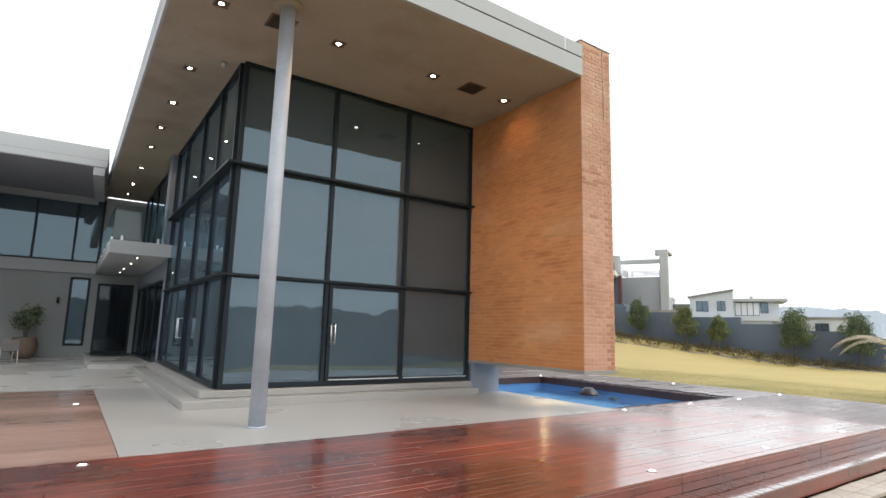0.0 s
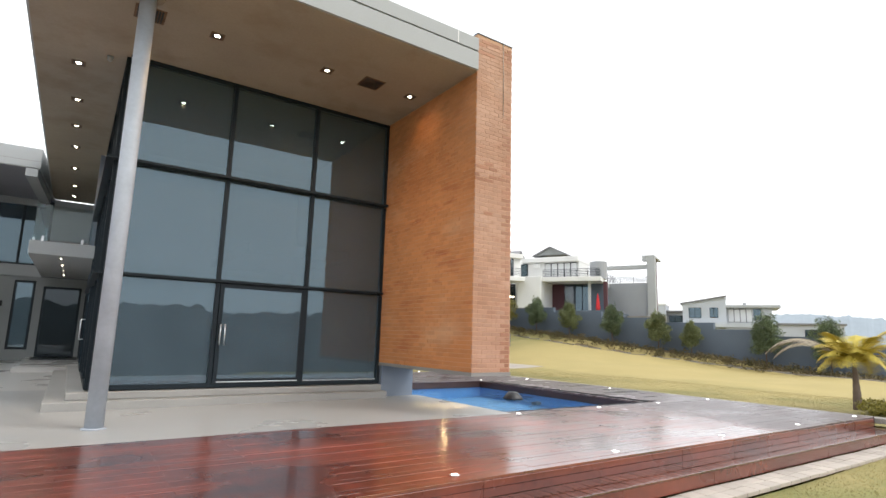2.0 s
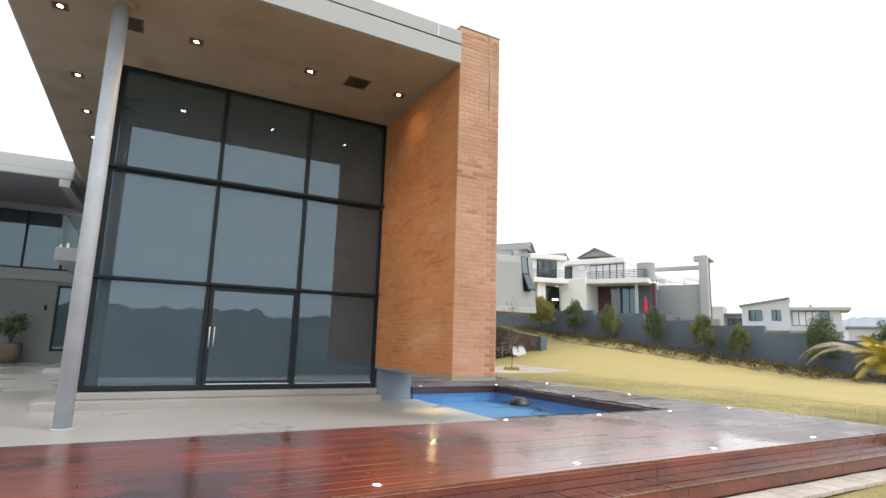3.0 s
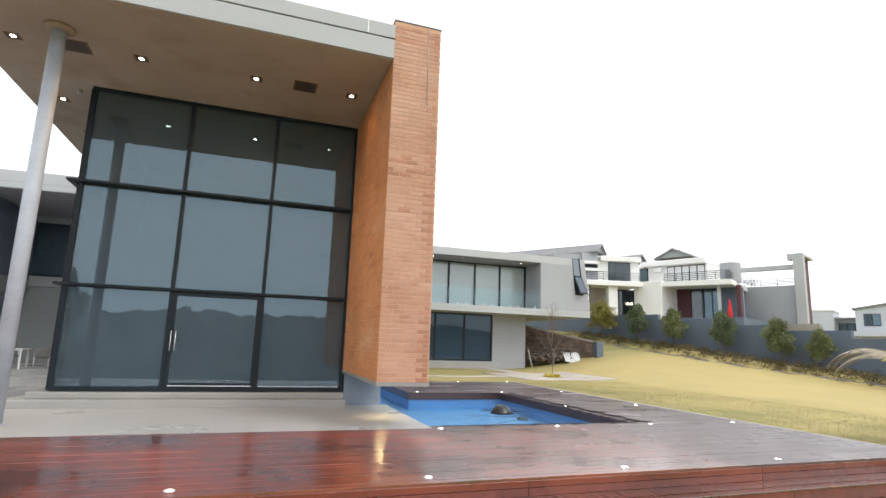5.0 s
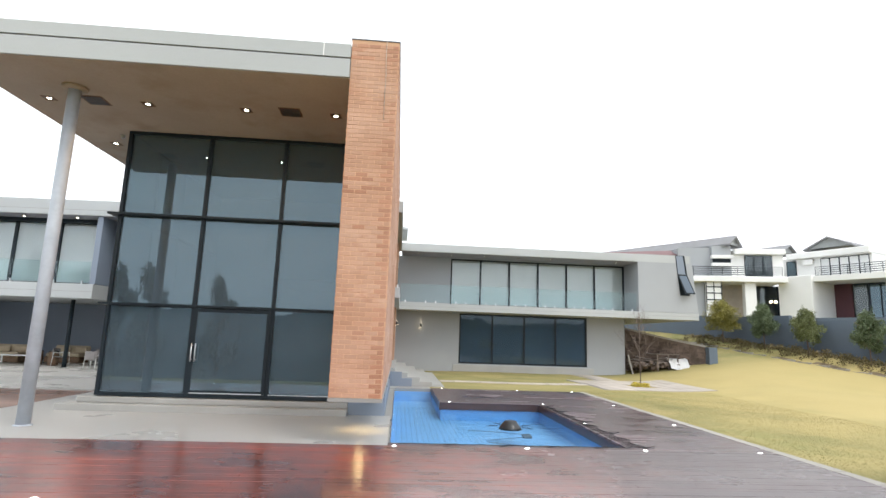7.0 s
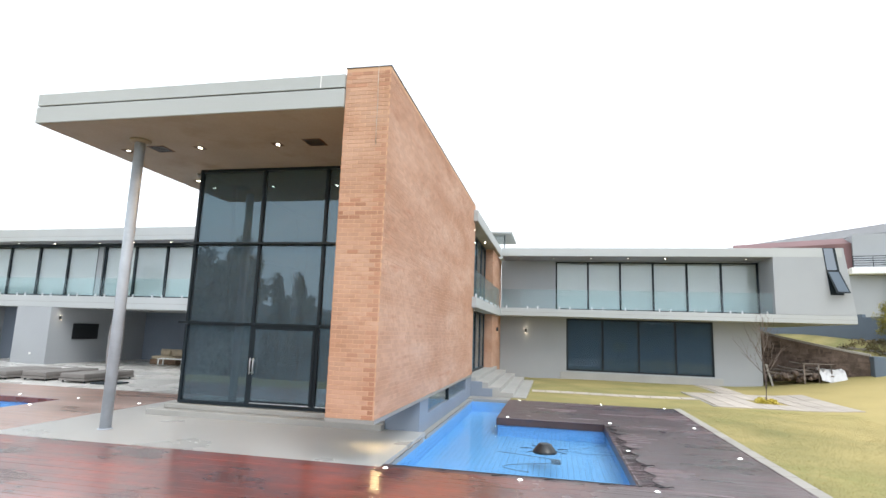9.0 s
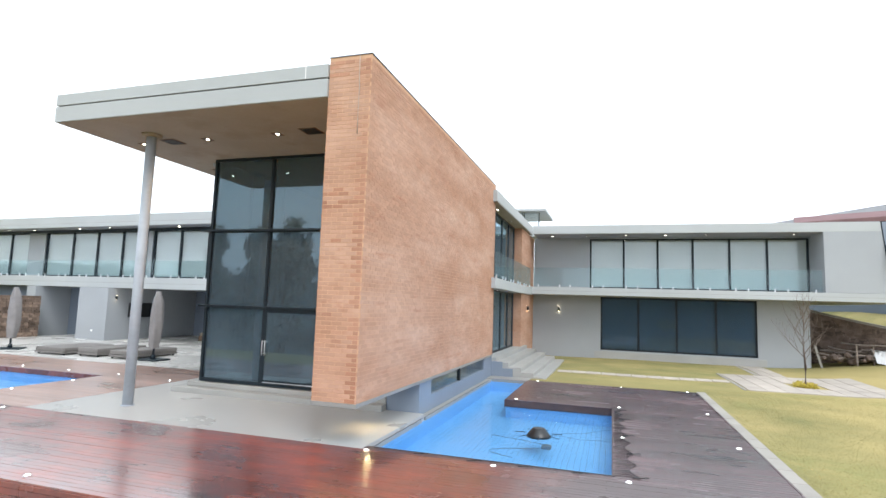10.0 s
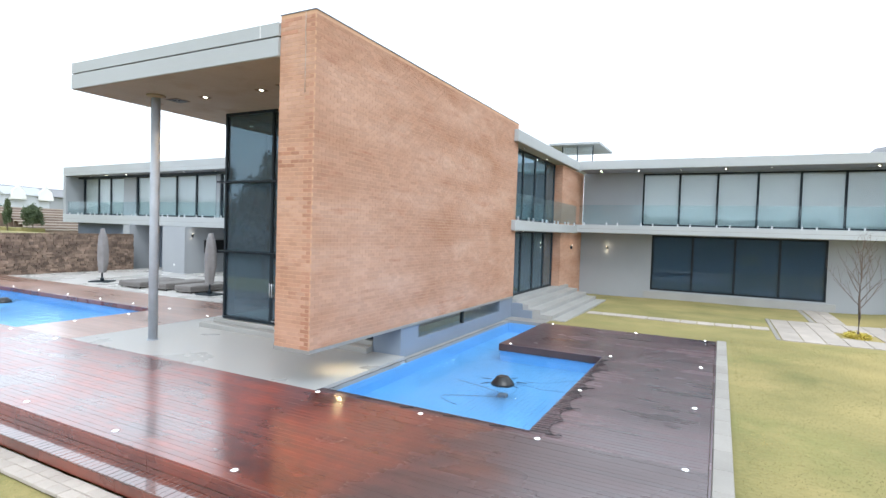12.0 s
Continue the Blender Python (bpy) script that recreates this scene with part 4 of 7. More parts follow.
def pool_net(name, label, x0, x1, y0, y1, hump, mesh=0.11, hump_r=0.38):
    """A stretched safety net over the water, on a floating cone, with rope loops on the deck."""
    net = thing(name, (hump[0], hump[1], WATER), label, "pool net")
    v, f = [], []

    def zat(x, y):
        return WATER + 0.012

    def strand(p, q, n, w=0.0016):
        d = Vector((q[0] - p[0], q[1] - p[1])).normalized()
        s = Vector((-d.y, d.x)) * w
        for k in range(n + 1):
            x, y = p[0] + (q[0] - p[0]) * k / n, p[1] + (q[1] - p[1]) * k / n
            z = zat(x, y)
            v.extend([(x - s.x, y - s.y, z), (x + s.x, y + s.y, z)])
            if k:
                m = len(v)
                f.append((m - 4, m - 2, m - 1, m - 3))

    for k in range(1, int((x1 - x0) / mesh)):
        strand((x0 + mesh * k, y0), (x0 + mesh * k, y1), 1)
    for k in range(1, int((y1 - y0) / mesh)):
        strand((x0, y0 + mesh * k), (x1, y0 + mesh * k), 1)
    pydata("netting", v, f, M_ROPE, net, "fine black net", kind="stuff")
    bm = bmesh.new()
    hx, hy = hump
    lathe(bm, hx, hy, [(0.28, WATER - 0.02), (0.26, WATER + 0.03), (0.14, WATER + 0.17), (0.12, WATER + 0.18)], 18)
    part("float", bm, M_BLACK, net, "black cone-shaped float")
    for k in range(7):
        bm = bmesh.new()
        a = 2 * math.pi * k / 7 + 0.3
        pts = [(hx + s * math.cos(a + 0.12 * s), hy + s * math.sin(a + 0.12 * s), WATER + 0.03 + 0.02 * math.sin(5 * s)) for s in (0.3, 0.42, 0.55)]
        rope(bm, pts, 0.008)
        part("float_line", bm, M_ROPE, net)
    return net


net = pool_net("pool_net", "black safety net stretched over the blue pool", 9.471, 13.92, 7.43, 13.88, (12.3, 10.4))
# looped edge rope and hooks on the boards
for ex, ey in ((13.9, 10.35), (13.9, 11.6)):
    bm = bmesh.new()
    rope(bm, [(12.55 + (ex - 12.55) * q, 10.4 + (ey - 10.4) * q, WATER + 0.03 + 0.02 * math.sin(9 * q)) for q in (0, 0.25, 0.5, 0.75, 1)], 0.0025)
    part("float_line", bm, M_ROPE, net)
cusps = [7.42, 8.2, 8.95, 9.85, 10.5, 11.35, 12.3, 12.95, 13.5]


def fringe_x(y):
    """How far the slack net lies out on the boards: pulled to each hook, drawn in between."""
    for a, b in zip(cusps, cusps[1:]):
        if a <= y <= b:
            q = (y - a) / (b - a)
            return 14.33 - 0.15 * math.sin(math.pi * q) - 0.03 * (y - 7.4)
    return 14.1


bm = bmesh.new()
rope(bm, [(fringe_x(7.42 + 0.05 * k), 7.42 + 0.05 * k, 0.012) for k in range(122)], 0.0065)
part("edge_rope", bm, M_ROPE, net, "black looped edge rope lying on the boards")
bm = bmesh.new()
for k in range(56):
    y = 7.44 + 0.11 * k
    rope(bm, [(13.905, y, -0.15), (13.93, y + 0.01, 0.006), (fringe_x(min(y + 0.03, 13.49)), y + 0.03, 0.011)], 0.0035)
for q in (0.25, 0.5, 0.75):
    rope(bm, [(13.93 + q * (fringe_x(7.42 + 0.1 * k) - 13.93), 7.42 + 0.1 * k, 0.010) for k in range(61)], 0.0035)
for k in range(20):
    x = 11.9 + 0.105 * k
    rope(bm, [(x, 7.44, -0.15), (x + 0.01, 7.41, 0.006), (x + 0.02, 7.37, 0.010)], 0.0035)
part("net_fringe", bm, M_ROPE, net, kind="stuff")
bm = bmesh.new()
x = 9.62
edge_pts = []
while x < 13.95:
    edge_pts.append((x, 7.395 - 0.03 * abs(math.sin(x * 5.1)), 0.012))
    x += 0.06
rope(bm, edge_pts, 0.006)
part("edge_rope", bm, M_ROPE, net)
bm = bmesh.new()
y = 7.5
edge_pts = []
while y < 18.0:
    edge_pts.append((9.462 + 0.012 * math.sin(y * 9), y, -0.063))
    y += 0.06
rope(bm, edge_pts, 0.006)
part("edge_rope", bm, M_ROPE, net)
for hx, hy in [(14.36 - 0.03 * (y - 7.4), y) for y in cusps[::2]] + [(10.6, 7.3), (11.6, 7.28), (12.5, 7.3), (13.4, 7.3)]:
    bm = bmesh.new()
    rope(bm, [(hx - 0.16, hy - 0.02, 0.012), (hx, hy, 0.02), (hx + 0.05, hy + 0.02, 0.03), (hx + 0.1, hy + 0.06, 0.012)], 0.008)
    part("hook", bm, M_ROPE, net)
# hose lying in the water
hose = thing("pool_hose", (12.6, 9.2, WATER), "thin dark pool cleaner hose floating in the water", "hose")
bm = bmesh.new()
pts = [(12.25 + 0.9 * math.sin(s * 1.4) + 0.35 * s - 1.0, 10.2 - 0.42 * s, WATER - 0.03) for s in [k * 0.12 for k in range(34)]]
rope(bm, pts, 0.006)
part("tube", bm, M_BOUNDARY, hose)
box_float = thing("pool_float_box", (12.55, 9.75, WATER), "small square skimmer float in the pool", "float")
part("body", box(12.45, 12.65, 9.66, 9.84, WATER - 0.10, WATER - 0.03, 0.01), M_BOUNDARY, box_float)
part("lid", box(12.49, 12.61, 9.70, 9.80, WATER - 0.029, WATER - 0.015, 0.005), M_BOUNDARY, box_float)
pool_net("pool_net", "black safety net over the long pool", -17.5, -2.3, 7.19, 11.93, (-9.4, 10.0), mesh=0.2)


# ---- lamps ----
def downlight_at(x, y, z, r=0.075, square=True, group="soffit downlights", glow=None):
    t = thing("downlight", (x, y, z), "recessed square downlight, lit warm white", "downlight", group)
    bm = bmesh.new()
    s = 2.6 * r
    for w in ((-s, s, -s, -0.72 * s), (-s, s, 0.72 * s, s), (-s, -0.72 * s, -0.72 * s, 0.72 * s), (0.72 * s, s, -0.72 * s, 0.72 * s)):
        B(bm, x + w[0], x + w[1], y + w[2], y + w[3], z - 0.008, z)
    part("bezel", bm, M_WICKER, t)
    part("recess", box(x - 0.72 * s, x + 0.72 * s, y - 0.72 * s, y + 0.72 * s, z - 0.004, z - 0.001), M_BLACK, t)
    bm = bmesh.new()
    lathe(bm, x, y, [(r * 0.8, z - 0.009), (r, z - 0.0045)], 16)
    part("bulb", bm, glow or M_LAMP, t)
    return t


SZ = 6.855
first = downlight_at(1.57, 9.06, SZ, 0.047)
for x, y in ((3.69, 9.05), (5.85, 9.03), (7.86, 9.03), (1.57, 11.92), (1.57, 14.13), (1.57, 16.22), (1.57, 18.30), (1.57, 21.06), (1.57, 23.87), (1.57, 25.9)):
    copy_thing(first, pose(x, y, SZ))
small = downlight_at(1.6, 19.2, 3.498, 0.028, group="gallery downlights")
for x, y in ((1.6, 21.3), (1.6, 23.7), (1.6, 25.8)):
    copy_thing(small, pose(x, y, 3.498))
bed = downlight_at(10.5, 29.9, 6.983, 0.036, group="bedroom balcony downlights")
for x in (12.5, 14.65, 16.75, 18.8, 23.0):
    copy_thing(bed, pose(x, 29.9, 6.983))
link_l = downlight_at(9.1, 20.6, 6.934, 0.034, group="side balcony downlights")
for y in (24.0, 27.4):
    copy_thing(link_l, pose(9.1, y, 6.934))
for y in (20.9, 26.3):
    copy_thing(link_l, pose(9.1, y, 3.438))
guest = turned(downlight_at(-27.8, 22.9, 6.738, 0.042, group="guest balcony downlights"))
for x in (-25.3, -22.7, -18.5, -15.8, -12.6, -10.2, -7.8, -5.4):
    copy_thing(guest, LEFT_TURN @ pose(x, 22.9, 6.738))

# the warm light of the soffit lamps near the brick wall and over the gallery
for x, y, z, power, cone in ((7.86, 9.03, 6.78, 16, 140), (5.85, 9.03, 6.78, 110, 140), (3.69, 9.05, 6.78, 60, 140), (1.57, 11.92, 6.78, 50, 140),
                             (1.57, 18.3, 6.78, 40, 140), (1.6, 21.0, 3.42, 8, 140)):
    ld = bpy.data.lights.new("downlight_beam", "SPOT")
    ld.energy, ld.color, ld.spot_size, ld.spot_blend, ld.shadow_soft_size = power, (1.0, 0.58, 0.24), radians(cone), 1.0, 0.05
    lo = new("downlight_beam", ld)
    lo.location = (x, y, z)


def speaker_at(x, y, z):
    t = thing("ceiling_vent", (x, y, z), "dark square speaker grille set in the soffit", "vent", "soffit vents")
    part("grille_frame", box(x - 0.24, x + 0.24, y - 0.24, y + 0.24, z - 0.012, z - 0.001, 0.003), M_WICKER, t)
    for k in range(9):
        a = x - 0.20 + 0.046 * k
        part("slat", box(a, a + 0.03, y - 0.21, y + 0.21, z - 0.018, z - 0.0125), M_BLACK, t)
    return t


speaker_at(6.85, 8.98, SZ)
speaker_at(2.58, 9.02, SZ)


def deck_light_at(x, y, z=0.0):
    t = thing("deck_light", (x, y, z), "small round recessed light glowing in the decking", "deck light", "deck lights")
    bm = bmesh.new()
    lathe(bm, x, y, [(0.058, z + 0.0025), (0.055, z + 0.006), (0.037, z + 0.007)], 20)
    part("rim", bm, M_STEEL, t)
    bm = bmesh.new()
    lathe(bm, x, y, [(0.036, z + 0.0075), (0.030, z + 0.0105), (0.012, z + 0.012)], 20)
    part("lens", bm, M_LED, t)
    return t


dl = deck_light_at(5.6, 3.85)
for x, y in ((0.3, 3.85), (2.95, 3.85), (8.25, 3.85), (10.92, 3.85), (13.6, 3.85), (16.3, 3.85), (9.55, 7.16), (11.94, 7.16), (14.14, 7.16), (16.35, 7.17),
             (16.35, 10.35), (16.35, 14.14), (16.35, 18.3), (14.19, 18.3), (11.25, 18.3), (11.17, 14.0), (14.08, 14.05), (14.1, 10.3),
             (-2.1, 12.22), (-4.35, 12.22), (-6.6, 12.22), (-9.0, 12.22), (-11.3, 12.2), (-13.6, 12.2), (-2.1, 10.6), (-2.1, 8.8), (-2.1, 7.0), (-4.6, 7.0), (-7.3, 7.0), (0.3, 7.0), (0.3, 12.0)):
    copy_thing(dl, pose(x, y, 0.0))


def wall_lamp_at(x, y, z, face=(0, -1), lit=True):
    t = thing("wall_lamp", (x, y, z), "small up-and-down wall lamp, lit warm" if lit else "small black cylinder wall lamp, switched off", "wall lamp", "wall lamps")
    cx, cy = x + 0.07 * face[0], y + 0.07 * face[1]
    bm = bmesh.new()
    lathe(bm, cx, cy, [(0.05, z - 0.11), (0.05, z + 0.11)], 16)
    part("body", bm, M_BLACK, t)
    part("back_plate", box(x - 0.05, x + 0.05, y - 0.02, y - 0.002, z - 0.06, z + 0.06) if face[0] == 0 else
         box(x + 0.002, x + 0.02, y - 0.05, y + 0.05, z - 0.06, z + 0.06), M_BLACK, t)
    for s in (-1, 1):
        bm = bmesh.new()
        lathe(bm, cx, cy, [(0.042, z + 0.111 * s - 0.004), (0.042, z + 0.111 * s + 0.004)], 14)
        part("lens", bm, M_GLOW if lit else M_CLEAR, t)
    if not lit:
        return t
    ld = bpy.data.lights.new("wall_lamp_beam", "POINT")
    ld.energy, ld.color, ld.shadow_soft_size = 0.45, (1.0, 0.78, 0.5), 0.03
    for s in (-1, 1):
        lo = new("wall_lamp_beam", ld)
        lo.location = (cx + 0.03 * face[0], cy + 0.03 * face[1], z + 0.16 * s)
    return t


wall_lamp_at(10.85, RY, 2.66)
wall_lamp_at(9.30, 28.3, 2.66, (1, 0))
wall_lamp_at(-0.38, 27.32, 2.3, lit=False)
wall_lamp_at(-14.15, 22.45, 2.5, (1, 0))
wall_lamp_at(-5.6, 28.2, 2.4)


# batten lamp in the low room behind the strip window
batten = thing("batten_lamp", (8.5, 13.6, 0.66), "thin lit batten lamp in the low room", "lamp")
part("housing", box(8.46, 8.53, 12.6, 16.6, 0.70, 0.728), M_WHITE, batten)
part("tube", box(8.475, 8.515, 12.65, 16.55, 0.685, 0.699), lit_material("warm_tube", (1.0, 0.95, 0.66), 4.5), batten)

# lamp under the floating brick wall, lighting the terrace by the pool
under = downlight_at(8.85, 8.75, 0.728, 0.05, group="lamps under the brick wall", glow=lit_material("amber_downlight", (1.0, 0.72, 0.34), 60.0))
ld = bpy.data.lights.new("under_wall_beam", "SPOT")
ld.energy, ld.color, ld.spot_size, ld.spot_blend, ld.shadow_soft_size = 17, (1.0, 0.68, 0.30), radians(125), 1.0, 0.035
lo = new("under_wall_beam", ld)
lo.location = (8.85, 8.75, 0.70)


# ---- plants ----
def leaves(name, clumps, count, size, mat, parent, seed, droop=0.0, aspect=0.55):
    """Many small leaf blades spread through clumps of (x, y, z, radius, height)."""
    g = np.random.default_rng(seed)
    o = base_of(parent)
    total = sum(c[3] ** 2 * c[4] for c in clumps)
    vs, fs = [], []
    for cx, cy, cz, r, h in clumps:
        n = max(12, int(count * r * r * h / total))
        d = g.normal(size=(n, 3))
        d /= np.linalg.norm(d, axis=1)[:, None]
        rad = (0.55 + 0.45 * g.random(n)) * (1 + 0.18 * np.sin(5 * d[:, 0] + 3 * d[:, 2]) + 0.12 * g.normal(size=n))
        p = d * rad[:, None] * np.array([r, r, h]) + np.array([cx, cy, cz])
        a = g.normal(size=(n, 3)) + d * 0.8
        a[:, 2] -= droop
        a /= np.linalg.norm(a, axis=1)[:, None]
        b = np.cross(a, g.normal(size=(n, 3)))
        b /= np.linalg.norm(b, axis=1)[:, None]
        s = size * (0.6 + 0.8 * g.random(n))[:, None]
        for q0, q1, q2, q3 in zip(p, p + a * s * 0.5 + b * s * aspect * 0.5, p + a * s, p + a * s * 0.5 - b * s * aspect * 0.5):
            m = len(vs)
            vs += [tuple(q0), tuple(q1), tuple(q2), tuple(q3)]
            fs.append((m, m + 1, m + 2, m + 3))
    me = bpy.data.meshes.new(name)
    me.from_pydata([(x - o.x, y - o.y, z - o.z) for x, y, z in vs], [], fs)
    me.materials.append(mat)
    ob = new(name, me)
    ob.parent = parent
    return ob


def small_tree(label, seed, height, crown_mat, width=0.62, group="boundary trees", category="tree"):
    """A young evergreen: bare stem, short limbs and a dense uneven crown. Built at the origin."""
    rr = random.Random(seed)
    t = thing("evergreen_tree", (0, 0, 0), label, category, group)
    bm = bmesh.new()
    h0 = 0.26 * height
    tube(bm, [(0, 0, -0.1), (0.02, 0.01, h0), (0.0, 0.03, 0.6 * height), (0.03, 0, 0.9 * height)], [0.05, 0.042, 0.03, 0.012], 8)
    for k in range(7):
        a, z = rr.uniform(0, 6.28), h0 + (0.75 * height - h0) * k / 7
        ln = width * rr.uniform(0.5, 0.8)
        tube(bm, [(0, 0, z), (ln * 0.5 * math.cos(a), ln * 0.5 * math.sin(a), z + 0.15), (ln * math.cos(a), ln * math.sin(a), z + 0.4)], [0.02, 0.014, 0.006], 5)
    part("trunk", bm, M_BARK, t)
    cl = [(0, 0, 0.50 * height, 0.58 * width, 0.20 * height), (0, 0, 0.68 * height, 0.50 * width, 0.20 * height)]
    for k in range(34):
        a, q = rr.uniform(0, 6.28), (k + rr.random()) / 34
        z = 0.27 * height + q * 0.60 * height
        rad = width * 0.78 * (math.sin(math.pi * (0.24 + 0.62 * q)) ** 0.8 - 0.12) * rr.uniform(0.55, 1.25)
        cl.append((rad * math.cos(a), rad * math.sin(a), z, rr.uniform(0.14, 0.30) * width * (1 - 0.35 * q), rr.uniform(0.12, 0.30)))
    for k in range(5):
        cl.append((rr.uniform(-0.2, 0.2) * width, rr.uniform(-0.2, 0.2) * width, (0.84 + 0.03 * k) * height, 0.15 - 0.02 * k, rr.uniform(0.14, 0.26)))
    leaves("crown", cl, 13000, 0.095, crown_mat, t, seed, aspect=0.45)
    return t


trees = [small_tree("dense young evergreen tree before the slate-blue wall", 21, 2.95, M_LEAF_LIGHT, 0.95),
         small_tree("dense young evergreen tree before the slate-blue wall", 33, 3.1, M_LEAF, 1.0)]
yellow = small_tree("rounded yellow-green tree beside the slate-blue wall", 45, 3.3, M_LEAF_Y, 1.45)
big_tree = small_tree("broad dark conifer-like tree before the slate-blue wall", 52, 3.6, M_LEAF, 1.25)


def wall_line(y):
    """x of the boundary wall's face at y."""
    return 37.26 + (21.77 - y) * 0.272


put(trees[0], pose(36.06, 21.78, ground_z(36.06, 21.78), 0, 0, 20))
put(trees[1], pose(35.2, 25.05, ground_z(35.2, 25.05)))
put(yellow, pose(32.63, 34.4, ground_z(32.63, 34.4)))
put(big_tree, pose(37.77, 15.5, ground_z(37.77, 15.5)))
for k, (x, y) in enumerate(((34.27, 28.37), (33.5, 31.2), (36.62, 19.7))):
    copy_thing(trees[k % 2], pose(x, y, ground_z(x, y), 0, 0, 70 + 100 * k) @ Matrix.Diagonal((0.86 if k == 2 else 1.0,) * 3 + (1,)))
copy_thing(big_tree, pose(38.7, 12.35, ground_z(38.7, 12.35), 0, 0, 130))

# boundary wall, stepping down the slope in lengths
bwall = thing("wall_boundary", (wall_line(22), 22, 0), "slate-blue plastered boundary wall stepping down the slope", "garden wall", kind="structure")
ys = [64, 52, 44, 38.5, 34.6, 30.6, 26.6, 22.6, 18.9, 15.6, 12.6, 9.4, 4.0, -8.0, -30.0]
tops = [5.9, 5.0, 4.5, 4.3, 4.15, 3.75, 3.3, 2.95, 2.5, 2.1, 1.6, 1.25, 0.7, -0.2]
for y1, y0, zt in zip(ys, ys[1:], tops):
    v = []
    for y, dx in ((y0, 0.0), (y1, 0.0), (y1, 0.23), (y0, 0.23)):
        v.append((wall_line(y) + dx, y, -3.0))
    v += [(x, y, zt) for x, y, z in v]
    pydata("wall_length", v, [(3, 2, 1, 0), (4, 5, 6, 7), (0, 1, 5, 4), (1, 2, 6, 5), (2, 3, 7, 6), (3, 0, 4, 7)], M_BOUNDARY, bwall)

# planted border with low shrubs, and its kerb
border = thing("border_planting", (wall_line(22) - 1.0, 22, 0), "low brown and green planting along the wall", "shrubs", kind="stuff")
rb = random.Random(8)
cl = []
y = -6.0
while y < 38:
    for k in range(4):
        x = wall_line(y) - rb.uniform(0.25, 2.1)
        s = rb.uniform(0.07, 0.24) * (1.35 if rb.random() < 0.15 else 1.0)
        cl.append((x, y, ground_z(x, y) + 0.6 * s, s * 1.1, s))
    y += 0.19
leaves("leaf_mass", cl, 26000, 0.10, M_SHRUB, border, 4)
v, f = [], []
n = 46
for k in range(n + 1):
    y = -8 + 46 * k / n
    x0 = wall_line(y) - 2.15 - 0.35 * math.sin(y * 0.3)
    v += [(x0, y, ground_z(x0, y) + 0.03), (wall_line(y), y, ground_z(wall_line(y), y) + 0.10)]
    if k:
        m = len(v)
        f.append((m - 4, m - 2, m - 1, m - 3))
tagged(pydata("ground_border", v, f, M_SOIL, smooth=True), "bare brown soil of the planted border", "soil", kind="structure")
kerb_b = thing("pavement_border_kerb", (34.5, 20, 0), "thin pale kerb between lawn and border", "kerb", kind="structure")
for k in range(n):
    y0, y1 = -8 + 46 * k / n, -8 + 46 * (k + 0.96) / n
    x0, x1 = (wall_line(q) - 2.15 - 0.35 * math.sin(q * 0.3) for q in (y0, y1))
    z = ground_z((x0 + x1) / 2, (y0 + y1) / 2)
    vv = [(x0 - 0.12, y0, z - 0.1), (x0, y0, z - 0.1), (x1, y1, z - 0.1), (x1 - 0.12, y1, z - 0.1)]
    vv += [(a, b, c + 0.16) for a, b, c in vv]
    pydata("kerb_stone", vv, [(3, 2, 1, 0), (4, 5, 6, 7), (0, 1, 5, 4), (1, 2, 6, 5), (2, 3, 7, 6), (3, 0, 4, 7)], M_KERB, kerb_b)


# palm at the deck's corner
def frond(bm, ax, ay, az, yaw, length, lift, bend, wide=0.30, n=20, leaf_w=0.012):
    """An arching rib with narrow leaflets to both sides."""
    pts = []
    for k in range(n + 1):
        s = k / n
        r = length * s * (1 - 0.18 * s)
        pts.append(Vector((ax + r * math.cos(yaw), ay + r * math.sin(yaw), az + lift * s - bend * s * s)))
    tube(bm, pts, [0.014 * (1 - 0.8 * k / n) + 0.003 for k in range(n + 1)], 4)
    sidev = Vector((-math.sin(yaw), math.cos(yaw), 0))
    for k in range(2, n + 1):
        s = k / n
        ln = wide * math.sin(math.pi * min(0.97, 0.15 + 0.8 * s)) + 0.05
        fwd = (pts[k] - pts[k - 1]).normalized()
        for sg in (-1, 1):
            for j in (0.0, 0.5):
                p = pts[k] - fwd * (length / n) * j
                tip = p + sidev * sg * ln * 0.85 + fwd * ln * 0.55 - Vector((0, 0, 0.28 * ln))
                bm.faces.new([bm.verts.new(p - fwd * leaf_w), bm.verts.new(p + fwd * leaf_w), bm.verts.new(tip)])


PX, PY = 19.25, 4.75
palm = thing("palm", (PX, PY, -0.12), "small yellowing palm with a pale dead frond hanging out", "palm")
bm = bmesh.new()
prof = []
for k in range(15):
    z = -0.12 + 0.086 * k
    prof.append((0.115 - 0.0055 * k + (0.008 if k % 2 else 0.0), z))
lathe(bm, PX, PY, prof, 12)
part("trunk", bm, M_BARK, palm)
rp = random.Random(3)
for k in range(24):
    bm = bmesh.new()
    up = k / 23
    frond(bm, PX, PY, 1.08, k * 2.4 + rp.uniform(-0.2, 0.2), rp.uniform(0.85, 1.2) - 0.15 * up, 0.75 + 0.75 * up, 0.66 + 0.35 * (1 - up), 0.46, 30, 0.009)
    part("frond", bm, M_PALM, palm)
for yaw, ln, lift, bend in ((1.78, 2.5, 2.35, 2.15), (1.68, 2.4, 2.2, 1.95), (1.90, 2.2, 2.0, 1.9)):
    bm = bmesh.new()
    frond(bm, PX, PY, 1.05, yaw, ln, lift, bend, 0.46, 34, 0.010)
    part("frond", bm, M_DRY, palm, "pale dry dead frond")
bed = thing("hedge", (PX, PY, -0.12), "low clipped green planting round the palm's foot", "hedge")
